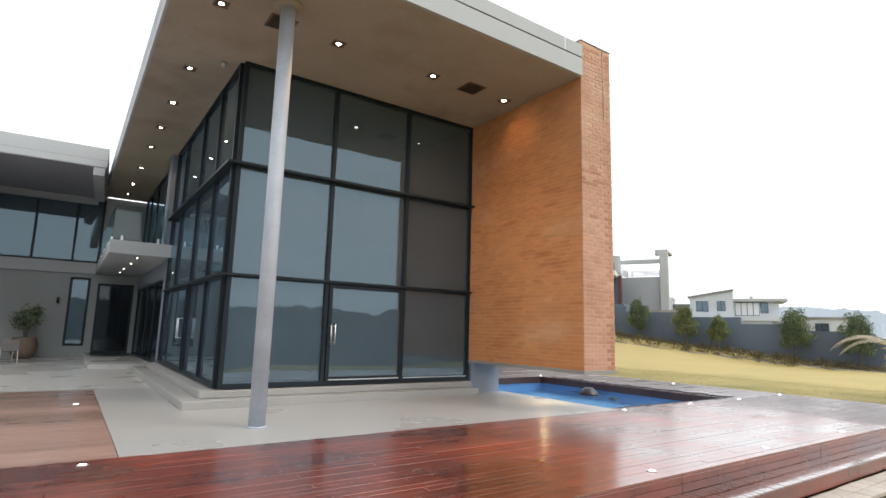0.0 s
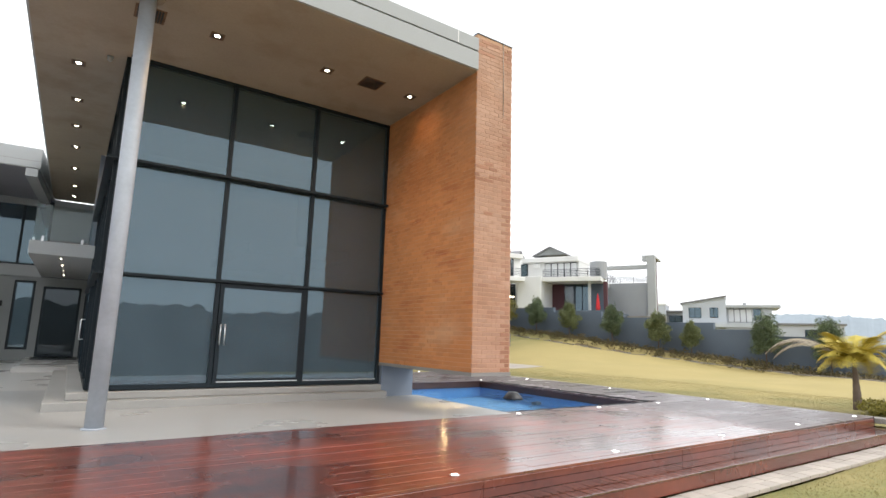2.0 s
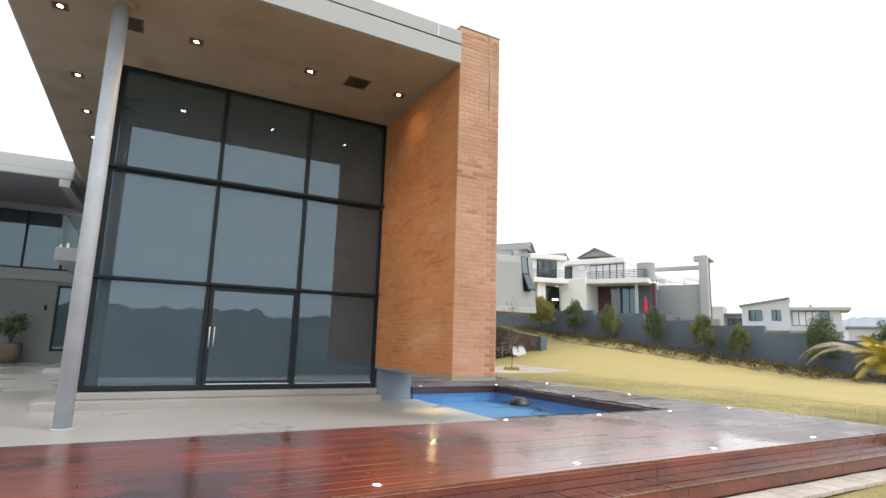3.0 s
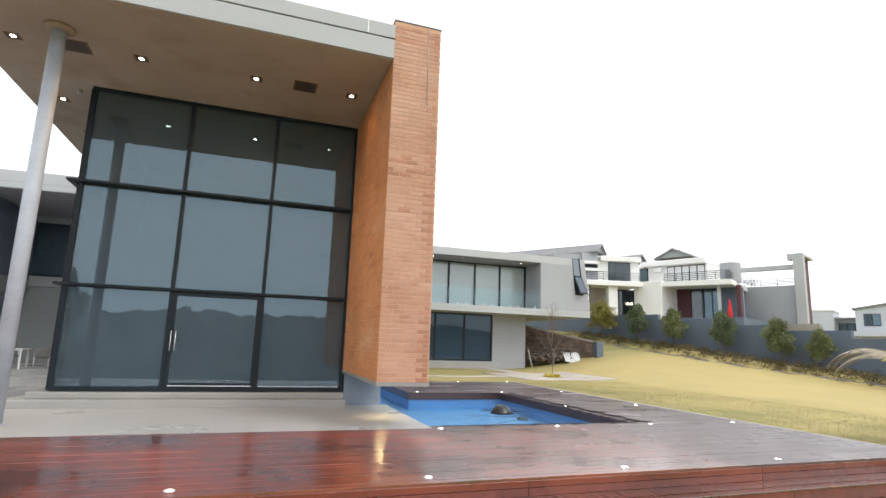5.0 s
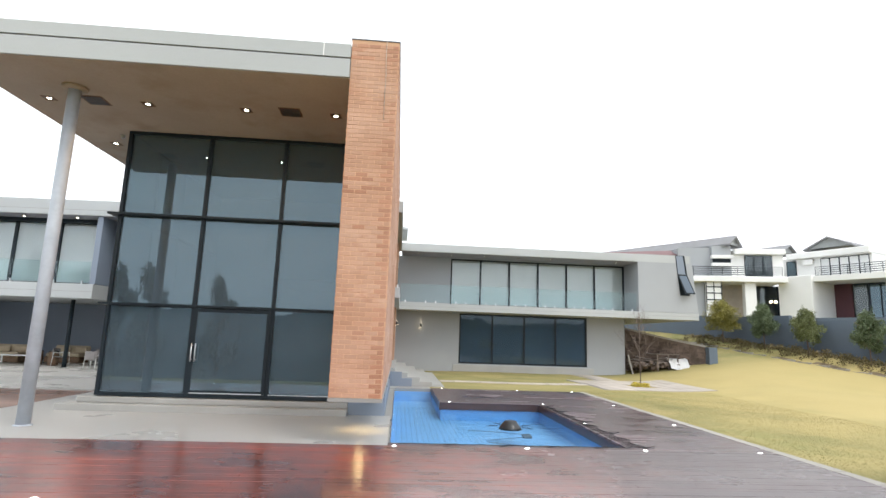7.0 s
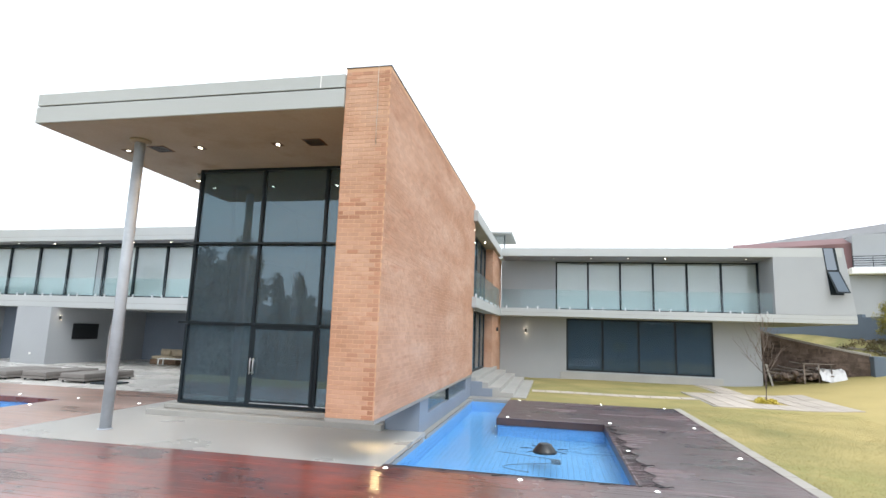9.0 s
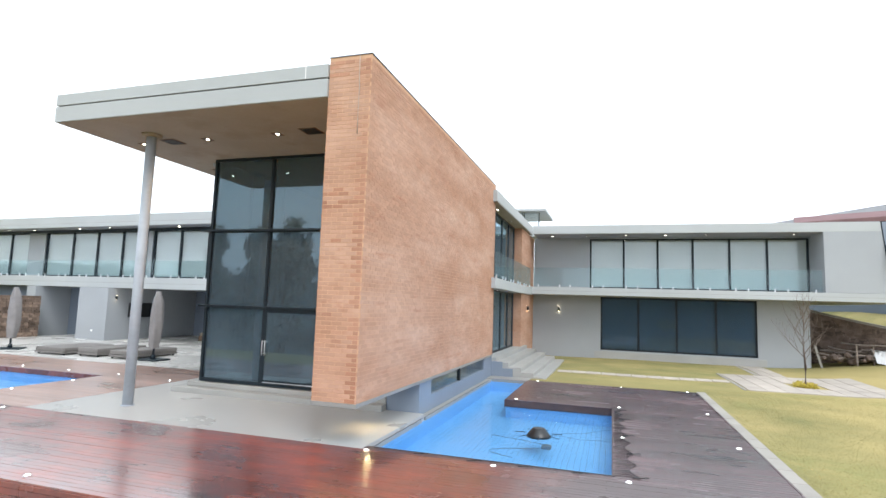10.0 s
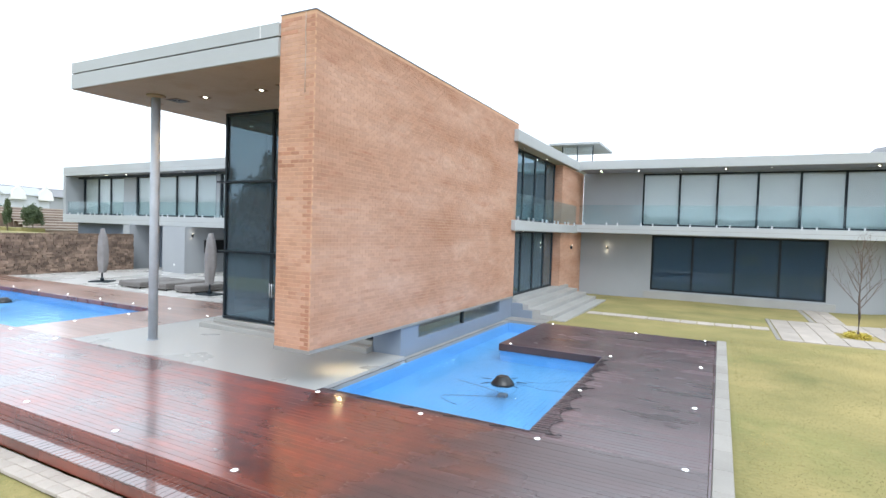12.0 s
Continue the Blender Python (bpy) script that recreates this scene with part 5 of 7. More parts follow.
leaves("leaf_mass", [(PX + 0.305 * d + w, PY - 0.952 * d, -0.02 + 0.02 * math.sin(7 * d), 0.28, 0.16) for d in [0.3 + 0.25 * k for k in range(11)] for w in (-0.3, 0.0, 0.3)], 9000, 0.07, M_LEAF_Y, bed, 13)

# bare tree on the lawn path
bare = thing("bare_tree", (21.25, 22.95, -0.12), "slender leafless young tree with thin grey twigs", "tree")
bm = bmesh.new()
rt = random.Random(12)


def branch(p, d, ln, r, depth):
    pts, rad = [Vector(p)], [r]
    n = 4
    for k in range(n):
        d = (d + Vector((rt.uniform(-0.14, 0.14), rt.uniform(-0.14, 0.14), 0.06))).normalized()
        pts.append(pts[-1] + d * ln / n)
        rad.append(r * (1 - 0.55 * (k + 1) / n))
    tube(bm, pts, rad, 6 if depth > 1 else 4, False)
    if depth:
        for k in range(4 if depth > 1 else 3):
            q = pts[1 + k % (n - 0)] if depth < 3 else pts[2 + k % 3]
            a = rt.uniform(0, 6.28)
            nd = (d + Vector((0.75 * math.cos(a), 0.75 * math.sin(a), 0.25))).normalized()
            branch(q, nd, ln * rt.uniform(0.5, 0.7), r * 0.5, depth - 1)


trunk = [(21.25, 22.95, -0.15), (21.27, 22.94, 0.7), (21.23, 22.96, 1.4), (21.27, 22.97, 2.2), (21.24, 22.93, 2.9), (21.28, 22.95, 3.5)]
tube(bm, trunk, [0.052, 0.042, 0.034, 0.024, 0.014, 0.005], 8, False)
for k in range(17):
    a = k * 2.4 + 0.4
    h = k / 16
    z = 0.95 + 2.2 * h
    out = 0.85 - 0.35 * h
    branch((21.25, 22.95, z), Vector((out * math.cos(a), out * math.sin(a), 1)).normalized(), 1.25 - 0.75 * h, 0.017 - 0.008 * h, 2 if k % 3 else 1)
part("trunk_and_crown", bm, M_BARK, bare)
ring = thing("shrub", (21.25, 22.95, -0.1), "low yellow-green ring of planting round the bare tree", "shrub", "tree rings")
leaves("leaf_mass", [(21.25 + 0.27 * math.cos(a), 22.95 + 0.36 * math.sin(a), -0.02, 0.15, 0.11) for a in [k * 0.5 for k in range(13)]], 2200, 0.06, M_PALM, ring, 17)

# garden paths
path = thing("pavement_path", (15, 22.2, -0.1), "row of narrow pale stepping slabs set in the lawn", "path", kind="structure")
for k in range(11):
    x = 11.55 + 0.632 * k
    part("slab", box(x, x + 0.605, 22.5, 23.18, -0.2, ground_z(x + 0.3, 22.8) + 0.03, 0.012), M_PAVER, path)
court = thing("pavement_court", (21.5, 23, -0.1), "pale concrete slabs laid in close strips on the lawn", "paving", kind="structure")


def court_slab(x0, x1, y0, y1):
    """A slab that lies along the slope of the lawn."""
    c = [(x0, y0), (x1, y0), (x1, y1), (x0, y1)]
    v = [(x, y, ground_z(x, y) - 0.10) for x, y in c] + [(x, y, ground_z(x, y) + 0.022) for x, y in c]
    pydata("slab", v, [(3, 2, 1, 0), (4, 5, 6, 7), (0, 1, 5, 4), (1, 2, 6, 5), (2, 3, 7, 6), (3, 0, 4, 7)], M_PAVER, court)


part("kerb_strip", box(18.54, 18.68, 20.5, 26.0, -0.25, -0.045, 0.01), M_KERB, court)
for k in range(8):
    x = 18.72 + 0.645 * k
    y0 = 20.45 + 0.05 * k
    runs = [(y0, 22.25), (23.75, 26.1)] if k in (3, 4) else [(y0, 22.25), (22.28, 26.1)] if k > 4 else [(y0, 26.1)]
    for a, b in runs:
        n_ = max(1, round((b - a) / 1.9))
        for q in range(n_):
            court_slab(x, x + 0.615, a + (b - a) * q / n_, a + (b - a) * (q + 1) / n_ - 0.008)
for x in (20.45, 20.97):
    for k in range(3):
        court_slab(x, x + 0.49, 26.16 + 1.52 * k, 27.65 + 1.52 * k)
part("kerb_strip", box(20.2, 20.4, 26.15, 30.7, -0.25, -0.05, 0.01), M_KERB, court)

# short lawn blades beside the decks
g = np.random.default_rng(2)
vs, fs = [], []
for x0, x1, y0, y1, n in ((4.5, 16.8, 0.2, 2.70, 30000), (17.1, 23.0, 0.5, 20, 60000), (16.8, 17.6, 0.2, 3.0, 2500)):
    xs, ys_ = g.uniform(x0, x1, n), g.uniform(y0, y1, n)
    ang, hh, ln = g.uniform(0, 6.28, n), g.uniform(0.012, 0.032, n), g.normal(0, 0.02, (n, 2))
    for x, y, a, h, d in zip(xs, ys_, ang, hh, ln):
        z = ground_z(x, y) - 0.005
        m = len(vs)
        c, s = 0.005 * math.cos(a), 0.005 * math.sin(a)
        vs += [(x - c, y - s, z), (x + c, y + s, z), (x + d[0], y + d[1], z + h)]
        fs.append((m, m + 1, m + 2))
tagged(pydata("lawn_grass", vs, fs, M_BLADE), "short dry yellow-green lawn grass", "grass", kind="stuff")


# ---- tall trees across the garden ----
def gum_tree(label, seed, height, mat=M_GUM):
    rr = random.Random(seed)
    t = thing("gum_tree", (0, 0, 0), label, "tree", "far garden trees")
    bm = bmesh.new()
    tube(bm, [(0, 0, -1), (0.2, 0.1, 0.3 * height), (0.1, 0.3, 0.6 * height), (0.3, 0.2, 0.92 * height)], [0.32, 0.25, 0.16, 0.05], 8)
    cl = []
    for k in range(13):
        a, q = rr.uniform(0, 6.28), 0.32 + 0.66 * k / 13
        ln = height * rr.uniform(0.10, 0.26) * (1.15 - 0.7 * q)
        tip = (ln * math.cos(a), ln * math.sin(a), q * height + 0.08 * height)
        tube(bm, [(0.15, 0.15, q * height - 0.05 * height), (tip[0] * 0.5, tip[1] * 0.5, q * height), tip], [0.1, 0.07, 0.03], 5)
        cl.append((*tip, rr.uniform(0.06, 0.11) * height, rr.uniform(0.05, 0.09) * height))
        if k % 2:
            cl.append((tip[0] * 0.5, tip[1] * 0.5, tip[2] - 0.03 * height, 0.07 * height, 0.05 * height))
    part("trunk", bm, M_BARK, t)
    leaves("crown", cl, 4200, 0.42, mat, t, seed, droop=0.8, aspect=0.5)
    return t


def far_z(x, y):
    return ground_z(x, y) - 0.3


gums = [gum_tree("tall ragged gum tree at the garden's end", 61, 12.5), gum_tree("tall ragged gum tree at the garden's end", 67, 11.0)]


def gum_pose(x, y, top, wide, rz=0, h=12.5):
    """Stands a tree of height h on the falling ground with its top at a height."""
    z = far_z(x, y)
    return pose(x, y, z, 0, 0, rz) @ Matrix.Diagonal((wide, wide, (top - z) / (1.15 * h), 1))


put(gums[0], gum_pose(-19.3, -40, 11.0, 0.7))
put(gums[1], gum_pose(-35.5, -41, 8.0, 1.35, 0, 11.0))
for k, (x, y, top, w) in enumerate(((-11.6, -41, 4.2, 0.9), (-28.6, -40, 8.6, 1.0), (-41, -40, 7.8, 1.2), (-47.5, -40, 9.0, 1.2), (-54, -36, 7.5, 1.1),
                                    (-32, -43, 6.0, 1.0), (-24.5, -44, 5.0, 1.0), (-38, -46, 8.0, 1.1), (-60, -42, 8.5, 1.3), (-66, -30, 8.0, 1.2))):
    copy_thing(gums[k % 2], gum_pose(x, y, top - 0.8, 1.15 * w, 57 * k, 12.5 if k % 2 == 0 else 11.0))

# ---- retaining wall and clutter under the cantilever ----
ret = thing("wall_retaining", (26.5, 31.6, 0), "dark rubble retaining wall with a sloping pale coping", "stone wall", kind="structure")


def ret_at(s):
    return 23.9 + 4.85 * s, 33.0 - 3.0 * s, 3.15 - 1.25 * s - 0.25 * s * (1 - s)


def quad_wall(name, p, q, z0, za, zb, t, mat, parent):
    d = Vector((q[0] - p[0], q[1] - p[1])).normalized()
    s = Vector((-d.y, d.x)) * t
    v = [(p[0], p[1], z0), (q[0], q[1], z0), (q[0] + s.x, q[1] + s.y, z0), (p[0] + s.x, p[1] + s.y, z0)]
    v += [(p[0], p[1], za), (q[0], q[1], zb), (q[0] + s.x, q[1] + s.y, zb), (p[0] + s.x, p[1] + s.y, za)]
    return pydata(name, v, [(3, 2, 1, 0), (4, 5, 6, 7), (0, 1, 5, 4), (1, 2, 6, 5), (2, 3, 7, 6), (3, 0, 4, 7)], mat, parent)


for k in range(6):
    a, b = ret_at(k / 6), ret_at((k + 1) / 6)
    quad_wall("core", a, b, -0.5, a[2] - 0.02, b[2] - 0.02, 0.4, M_STONE_DARK, ret)
    ob = quad_wall("coping", (a[0] - 0.02, a[1] - 0.05), (b[0] - 0.02, b[1] - 0.05), 0, a[2] + 0.1, b[2] + 0.1, 0.55, M_KERB, ret)
    for i, vert in enumerate(ob.data.vertices):
        if i < 4:
            vert.co.z += (a[2] if i in (0, 3) else b[2]) - 0.01
rs = random.Random(77)
sv, sf = [], []
for k in range(420):
    s = rs.random()
    x, y, zt = ret_at(s)
    z = rs.uniform(-0.1, max(0.1, zt - 0.2))
    w, h = rs.uniform(0.10, 0.24), rs.uniform(0.05, 0.12)
    d = Vector((4.85, -3.0)).normalized()
    p = Vector((x, y)) - Vector((-d.y, d.x)) * rs.uniform(0.005, 0.05)
    m = len(sv)
    for zz, k2 in ((z - h, 0.9), (z + h, 0.85)):
        for e, o2 in ((-w, 0.0), (w * k2, 0.0), (w, 0.12), (-w * k2, 0.12)):
            sv.append((p.x + d.x * e - d.y * o2, p.y + d.y * e + d.x * o2, zz))
    sf += [tuple(m + i for i in q) for q in ((3, 2, 1, 0), (4, 5, 6, 7), (0, 1, 5, 4), (1, 2, 6, 5), (2, 3, 7, 6), (3, 0, 4, 7))]
pydata("stones", sv, sf, M_STONE_DARK, ret, kind="stuff")
tagged(part("wall_retaining_end", box(28.72, 29.27, 29.6, 30.4, -0.3, 1.9, 0.02), M_BOUNDARY), "slate-blue end pillar of the retaining wall", "pillar", kind="structure")
pile = thing("scrap_pile", (26.2, 30.4, 0.0), "heap of old boards and stones under the cantilever", "scrap pile", kind="stuff")
for k in range(46):
    x, y = rs.uniform(24.4, 28.0), rs.uniform(30.3, 31.2)
    z = 0.5 + rs.uniform(0, 0.95) * (1 - abs(x - 25.8) / 2.4)
    bm = box(-rs.uniform(0.2, 0.8), rs.uniform(0.2, 0.6), -0.08, 0.08, -0.03, 0.03)
    bmesh.ops.transform(bm, matrix=pose(x, y, max(0.45, z), rs.uniform(-15, 15), rs.uniform(-18, 18), rs.uniform(-30, 30)), verts=bm.verts)
    part("board", bm, M_RUBBLE, pile)
for k in range(26):
    bm = bmesh.new()
    bmesh.ops.create_icosphere(bm, subdivisions=1, radius=rs.uniform(0.10, 0.22))
    for q in bm.verts:
        q.co *= rs.uniform(0.8, 1.2)
    bmesh.ops.translate(bm, verts=bm.verts, vec=(rs.uniform(24.2, 28.1), rs.uniform(29.9, 30.8), 0.5 + rs.uniform(0, 0.35)))
    part("stone", bm, M_STONE_DARK, pile)
sheet = thing("plastic_sheet", (27.0, 30.0, 0.4), "crumpled white plastic sheeting over the scrap", "sheeting")
v, f = [], []
for j in range(9):
    for i in range(13):
        x, y = 26.3 + 0.105 * i, 29.6 + 0.1 * j
        v.append((x, y, 0.50 + 0.62 * ramp01(y, 29.6, 30.2) + 0.14 * noise.noise((x * 3.1, y * 3.7, 1)) + 0.06 * noise.noise((x * 9, y * 9, 2))))
        if i and j:
            m = len(v) - 1
            f.append((m - 14, m - 13, m, m - 1))
pydata("sheet", v, f, M_SHEET, sheet)
trestle = thing("trestle_shelf", (26.2, 30.1, 0.5), "weathered board on a low frame among the scrap", "shelf")
part("board", box(25.5, 27.0, 29.95, 30.2, 1.36, 1.41, 0.005), M_RUBBLE, trestle)
for a in (25.6, 26.3, 26.9):
    part("leg", box(a - 0.03, a + 0.03, 29.98, 30.04, 0.35, 1.359), M_RUBBLE, trestle)
part("rail", box(25.63, 26.87, 29.985, 30.03, 0.85, 0.91), M_RUBBLE, trestle)
post = thing("leaning_board", (23.98, 30.75, 0.0), "pale board leaning against the end wall", "board")
bm = box(-0.05, 0.05, -0.02, 0.02, 0, 1.25)
bmesh.ops.transform(bm, matrix=pose(24.25, 30.55, 0.05, 0, -14, 0), verts=bm.verts)
part("plank", bm, M_KERB, post)


# ---- neighbouring houses ----
def railing(parent, u0, u1, v, z, along="u", h=0.95):
    bm = bmesh.new()
    span = abs(u1 - u0)
    n = max(2, int(span / 1.3))

    def pt(c, zz):
        return (c, v, zz) if along == "u" else (v, c, zz)

    for k in range(5):
        zz = z + h * (k + 1) / 5
        tube(bm, [pt(u0, zz), pt(u1, zz)], [0.03, 0.03], 4)
    for k in range(n + 1):
        c = u0 + (u1 - u0) * k / n
        tube(bm, [pt(c, z), pt(c, z + h)], [0.025, 0.025], 4)
    return part("railing", bm, M_FRAME, parent, "thin horizontal metal rails")


def window_at(parent, u0, u1, v, z0, z1, n=3, mat=None):
    """A framed window on a wall facing -v, with its panes."""
    w = part("window", box(u0, u1, v - 0.06, v - 0.002, z0, z1), M_FRAME, parent)
    s = (u1 - u0) / n
    for k in range(n):
        part("pane", box(u0 + s * k + 0.06, u0 + s * (k + 1) - 0.06, v - 0.075, v - 0.061, z0 + 0.08, z1 - 0.08), mat or M_BLIND, w)
    return w


HOUSE_AT = Matrix.Translation((5.0, -1.8, 1.5)) @ Matrix.Scale(1.085, 4) @ Matrix.Translation((-5.0, 1.8, -1.5)) @ pose(50, 38.7, 0, 0, 0, -65.16)
WING_AT = pose(-8.2, -1.0, 0, 0, 0, 50.93)


def prism(name, outline, z0, z1, mat, parent, label=""):
    """An upright block over any outline, given anticlockwise."""
    n = len(outline)
    v = [(x, y, z) for z in (z0, z1) for x, y in outline]
    f = [tuple(range(n - 1, -1, -1)), tuple(range(n, 2 * n))] + [(k, (k + 1) % n, n + (k + 1) % n, n + k) for k in range(n)]
    return pydata(name, v, f, mat, parent, label)


def ridge_roof(parent, p, q, half, drop, mat, thick=0.16, over=0.25):
    """A pitched roof along the ridge from p to q, with its verges and both gable walls."""
    p, q = Vector(p), Vector(q)
    d = (q - p).normalized()
    s = Vector((-d.y, d.x, 0)) * half
    down = Vector((0, 0, -drop))
    v = []
    for c in (p - d * over, q + d * over):
        for dz in (0.0, -thick):
            v += [c + s + down + Vector((0, 0, dz)), c + Vector((0, 0, dz)), c - s + down + Vector((0, 0, dz))]
    f = [(0, 1, 7, 6), (1, 2, 8, 7), (3, 9, 10, 4), (4, 10, 11, 5), (0, 3, 4, 1), (1, 4, 5, 2), (6, 7, 10, 9), (7, 8, 11, 10), (0, 6, 9, 3), (2, 5, 11, 8)]
    pydata("roof", [tuple(c) for c in v], f, mat, parent, "grey tiled pitched roof with dark verges")
    # gable walls: lighter grey stands in for distance haze
    for c in (p + d * 0.1, q - d * 0.1):
        w = [c + s * 0.92 + down * 0.98, c + Vector((0, 0, -thick)), c - s * 0.92 + down * 0.98]
        pydata("gable_wall", [tuple(k) for k in w] + [tuple(k + d * 0.08) for k in w], [(0, 1, 2), (5, 4, 3), (0, 3, 4, 1), (1, 4, 5, 2), (2, 5, 3, 0)], M_PLASTER_DARK, parent)


house = thing("neighbour_house", (0, 0, 0), "white and grey two-storey house with a long railed balcony", "house")
# main block with its deep balcony
prism("balcony_slab", [(-6.6, 0.2), (0.45, 1.05), (-0.85, 10.9), (-8.5, 10.9), (-8.5, 0.0)], 8.3, 8.8, M_WHITE, house)
railing(house, -6.4, 0.3, 1.1, 8.8)
railing(house, 1.2, 10.5, -0.1, 8.8, "v")
part("wall", box(-9.3, -6.25, 0.0, 6.0, 3.5, 8.92, 0.04), M_WHITE, house)
part("wall", box(-7.9, -4.75, 4.0, 4.3, 3.5, 8.3), M_MAROON, house)
window_at(house, -4.72, -3.5, 4.1, 4.9, 8.2, 1, M_CLEAR)
window_at(house, -3.45, -1.7, 4.3, 4.9, 8.2, 2, M_SMOKED)
part("wall", box(-4.74, 0.4, 4.31, 4.7, 3.5, 8.3), M_BOUNDARY, house)
part("column", box(-1.12, -0.86, 1.5, 1.8, 4.9, 8.3), M_FASCIA, house)
part("column", box(0.45, 0.85, 2.2, 2.6, 4.9, 8.3), M_MAROON, house)
part("floor", box(-18, 1.6, 0.1, 9.8, -4.0, 4.9), M_BOUNDARY, house)
part("wall", box(-9.3, -2.75, 3.6, 8.0, 8.8, 11.1), M_WHITE, house)
part("parapet", box(-10.0, -2.7, 3.0, 8.2, 11.0, 11.6, 0.05), M_WHITE, house)
window_at(house, -7.05, -2.95, 3.6, 8.9, 10.9, 5)
window_at(house, -10.6, -8.7, 4.2, 8.85, 11.0, 2, M_SMOKED)
part("wall", box(-11.5, -9.3, 4.25, 8.0, 3.5, 11.3), M_WHITE, house)
part("air_conditioner", box(-8.45, -7.6, 3.2, 3.58, 10.35, 10.85, 0.03), M_WHITE, house)
drum = [(-0.6 + 1.0 * math.cos(a), 4.2 + 1.0 * math.sin(a)) for a in [2 * math.pi * k / 20 for k in range(20)]]
prism("stair_drum", drum, 8.8, 10.85, M_PLASTER, house, "rounded grey stair drum")
ridge_roof(house, (-6.8, 4.8, 13.25), (-6.8, 13.0, 13.25), 2.3, 1.1, M_ROOF)
ridge_roof(house, (-12.3, 8.0, 13.5), (-17.0, 8.0, 13.5), 1.5, 0.95, M_ROOF)
# wing turned towards the garden
wing_h = part("wing", box(-9.6, 0.4, 0.0, 6.0, 8.25, 8.8, 0.04), M_WHITE, house, "white balcony slab of the turned wing")
railing(wing_h, -9.4, 0.0, 0.15, 8.8)
wing_h.matrix_basis = WING_AT


def on_wing(name, bm, mat, label=""):
    ob = part(name, bm, mat, house, label)
    ob.matrix_basis = WING_AT
    return ob


on_wing("wall", box(-5.85, -4.05, 1.6, 6.0, 8.8, 12.05), M_PLASTER)
on_wing("shade", box(-6.0, -4.05, 1.05, 1.6, 10.73, 11.05), M_WHITE)
on_wing("shade", box(-6.0, -4.05, 1.05, 1.6, 9.95, 10.26), M_WHITE)
on_wing("window", box(-5.8, -4.12, 1.56, 1.598, 10.28, 10.71), M_FRAME)
on_wing("wall", box(-9.0, -5.86, 1.9, 8.0, 3.5, 11.9), M_PLASTER)
on_wing("wall", box(-4.04, 0.9, 2.0, 8.0, 8.8, 11.2), M_WHITE)
on_wing("parapet", box(-3.75, 1.0, 1.5, 8.1, 11.2, 11.75, 0.05), M_WHITE)
for x0, x1 in ((-2.7, -1.85), (-1.85, -1.0), (-1.0, -0.12)):
    on_wing("window", box(x0, x1, 1.94, 1.998, 9.0, 11.15), M_FRAME)
    on_wing("pane", box(x0 + 0.07, x1 - 0.07, 1.925, 1.939, 9.08, 11.07), M_CLEAR)
on_wing("wall", box(-9.6, -6.9, 0.9, 6.0, 3.0, 8.25), M_PLASTER)
on_wing("wall", box(-6.88, -5.45, 0.45, 0.7, 3.0, 8.25), M_WHITE)
for z in (6.45, 7.1, 7.7):
    on_wing("band", box(-6.9, -5.43, 0.40, 0.449, z, z + 0.1), M_FRAME)
for x in (-6.9, -6.2, -5.5):
    on_wing("band", box(x, x + 0.08, 0.41, 0.448, 5.4, 8.24), M_FRAME)
on_wing("wall", box(-5.4, -2.6, 3.0, 3.3, 3.0, 8.25), M_PAVER)
on_wing("column", box(-3.3, -2.3, 0.5, 1.3, 3.0, 8.25), M_WHITE)
on_wing("window", box(-2.2, 0.8, 3.2, 3.3, 4.9, 8.2), M_FRAME)
on_wing("pane", box(-1.0, 0.6, 3.18, 3.199, 5.0, 8.1), M_CLEAR)
for x in (-0.15, 0.3):
    on_wing("lamp", box(x, x + 0.22, 2.95, 3.15, 6.5, 6.72, 0.05), M_GLOW)
v = [(-18.0, 2.2, 10.9), (-9.02, 2.2, 11.2), (-9.02, 5.0, 12.1), (-18.0, 5.0, 11.8)]
ob = pydata("roof", v + [(a, b, 8.5) for a, b, c in v], [(0, 1, 2, 3), (7, 6, 5, 4), (0, 4, 5, 1), (1, 5, 6, 2), (2, 6, 7, 3), (3, 7, 4, 0)], M_ROOF_RED, house, "plum-coloured lower roof")
ob.matrix_basis = WING_AT
ridge_roof(house, (-12.0, -2.5, 13.2), (-36.0, -5.6, 13.2), 1.3, 1.0, M_ROOF)
# grey wall, frame and tall tower to one side
part("wall", box(-1.1, 4.0, 9.8, 14, 3.0, 8.85), M_PLASTER, house)
railing(house, -1.0, 3.9, 9.95, 8.85, h=0.75)
part("beam", box(-1.8, 4.1, 9.8, 10.4, 10.6, 11.1, 0.03), M_FASCIA, house)
part("tower_side", box(4.02, 4.98, 9.2, 10.0, 3.0, 12.2, 0.04), M_FASCIA, house)
part("tower_side", box(3.7, 4.3, 13.9, 14.7, 3.0, 12.2, 0.04), M_FASCIA, house)
part("tower_panel", box(4.0, 4.45, 10.0, 13.9, 3.0, 11.9), M_MAROON, house, "dark plum recessed panel")
part("tower_top", box(3.5, 4.98, 10.0, 13.9, 11.9, 12.2, 0.04), M_FASCIA, house)
part("tower_top", box(3.5, 4.02, 9.2, 10.0, 11.5, 12.2, 0.04), M_FASCIA, house)
part("plinth", box(-1.0, 6.0, 9.0, 9.78, 3.0, 4.7), M_KERB, house)
house.matrix_basis = HOUSE_AT

red = thing("red_umbrella", (0, 0, 0), "closed red garden umbrella on the neighbour's terrace", "umbrella")
bm = bmesh.new()
lathe(bm, 0, 0, [(0.36, 0.15), (0.42, 0.5), (0.30, 1.4), (0.14, 2.2), (0.03, 2.5)], 12)
part("canopy", bm, M_RED, red)
bm = bmesh.new()
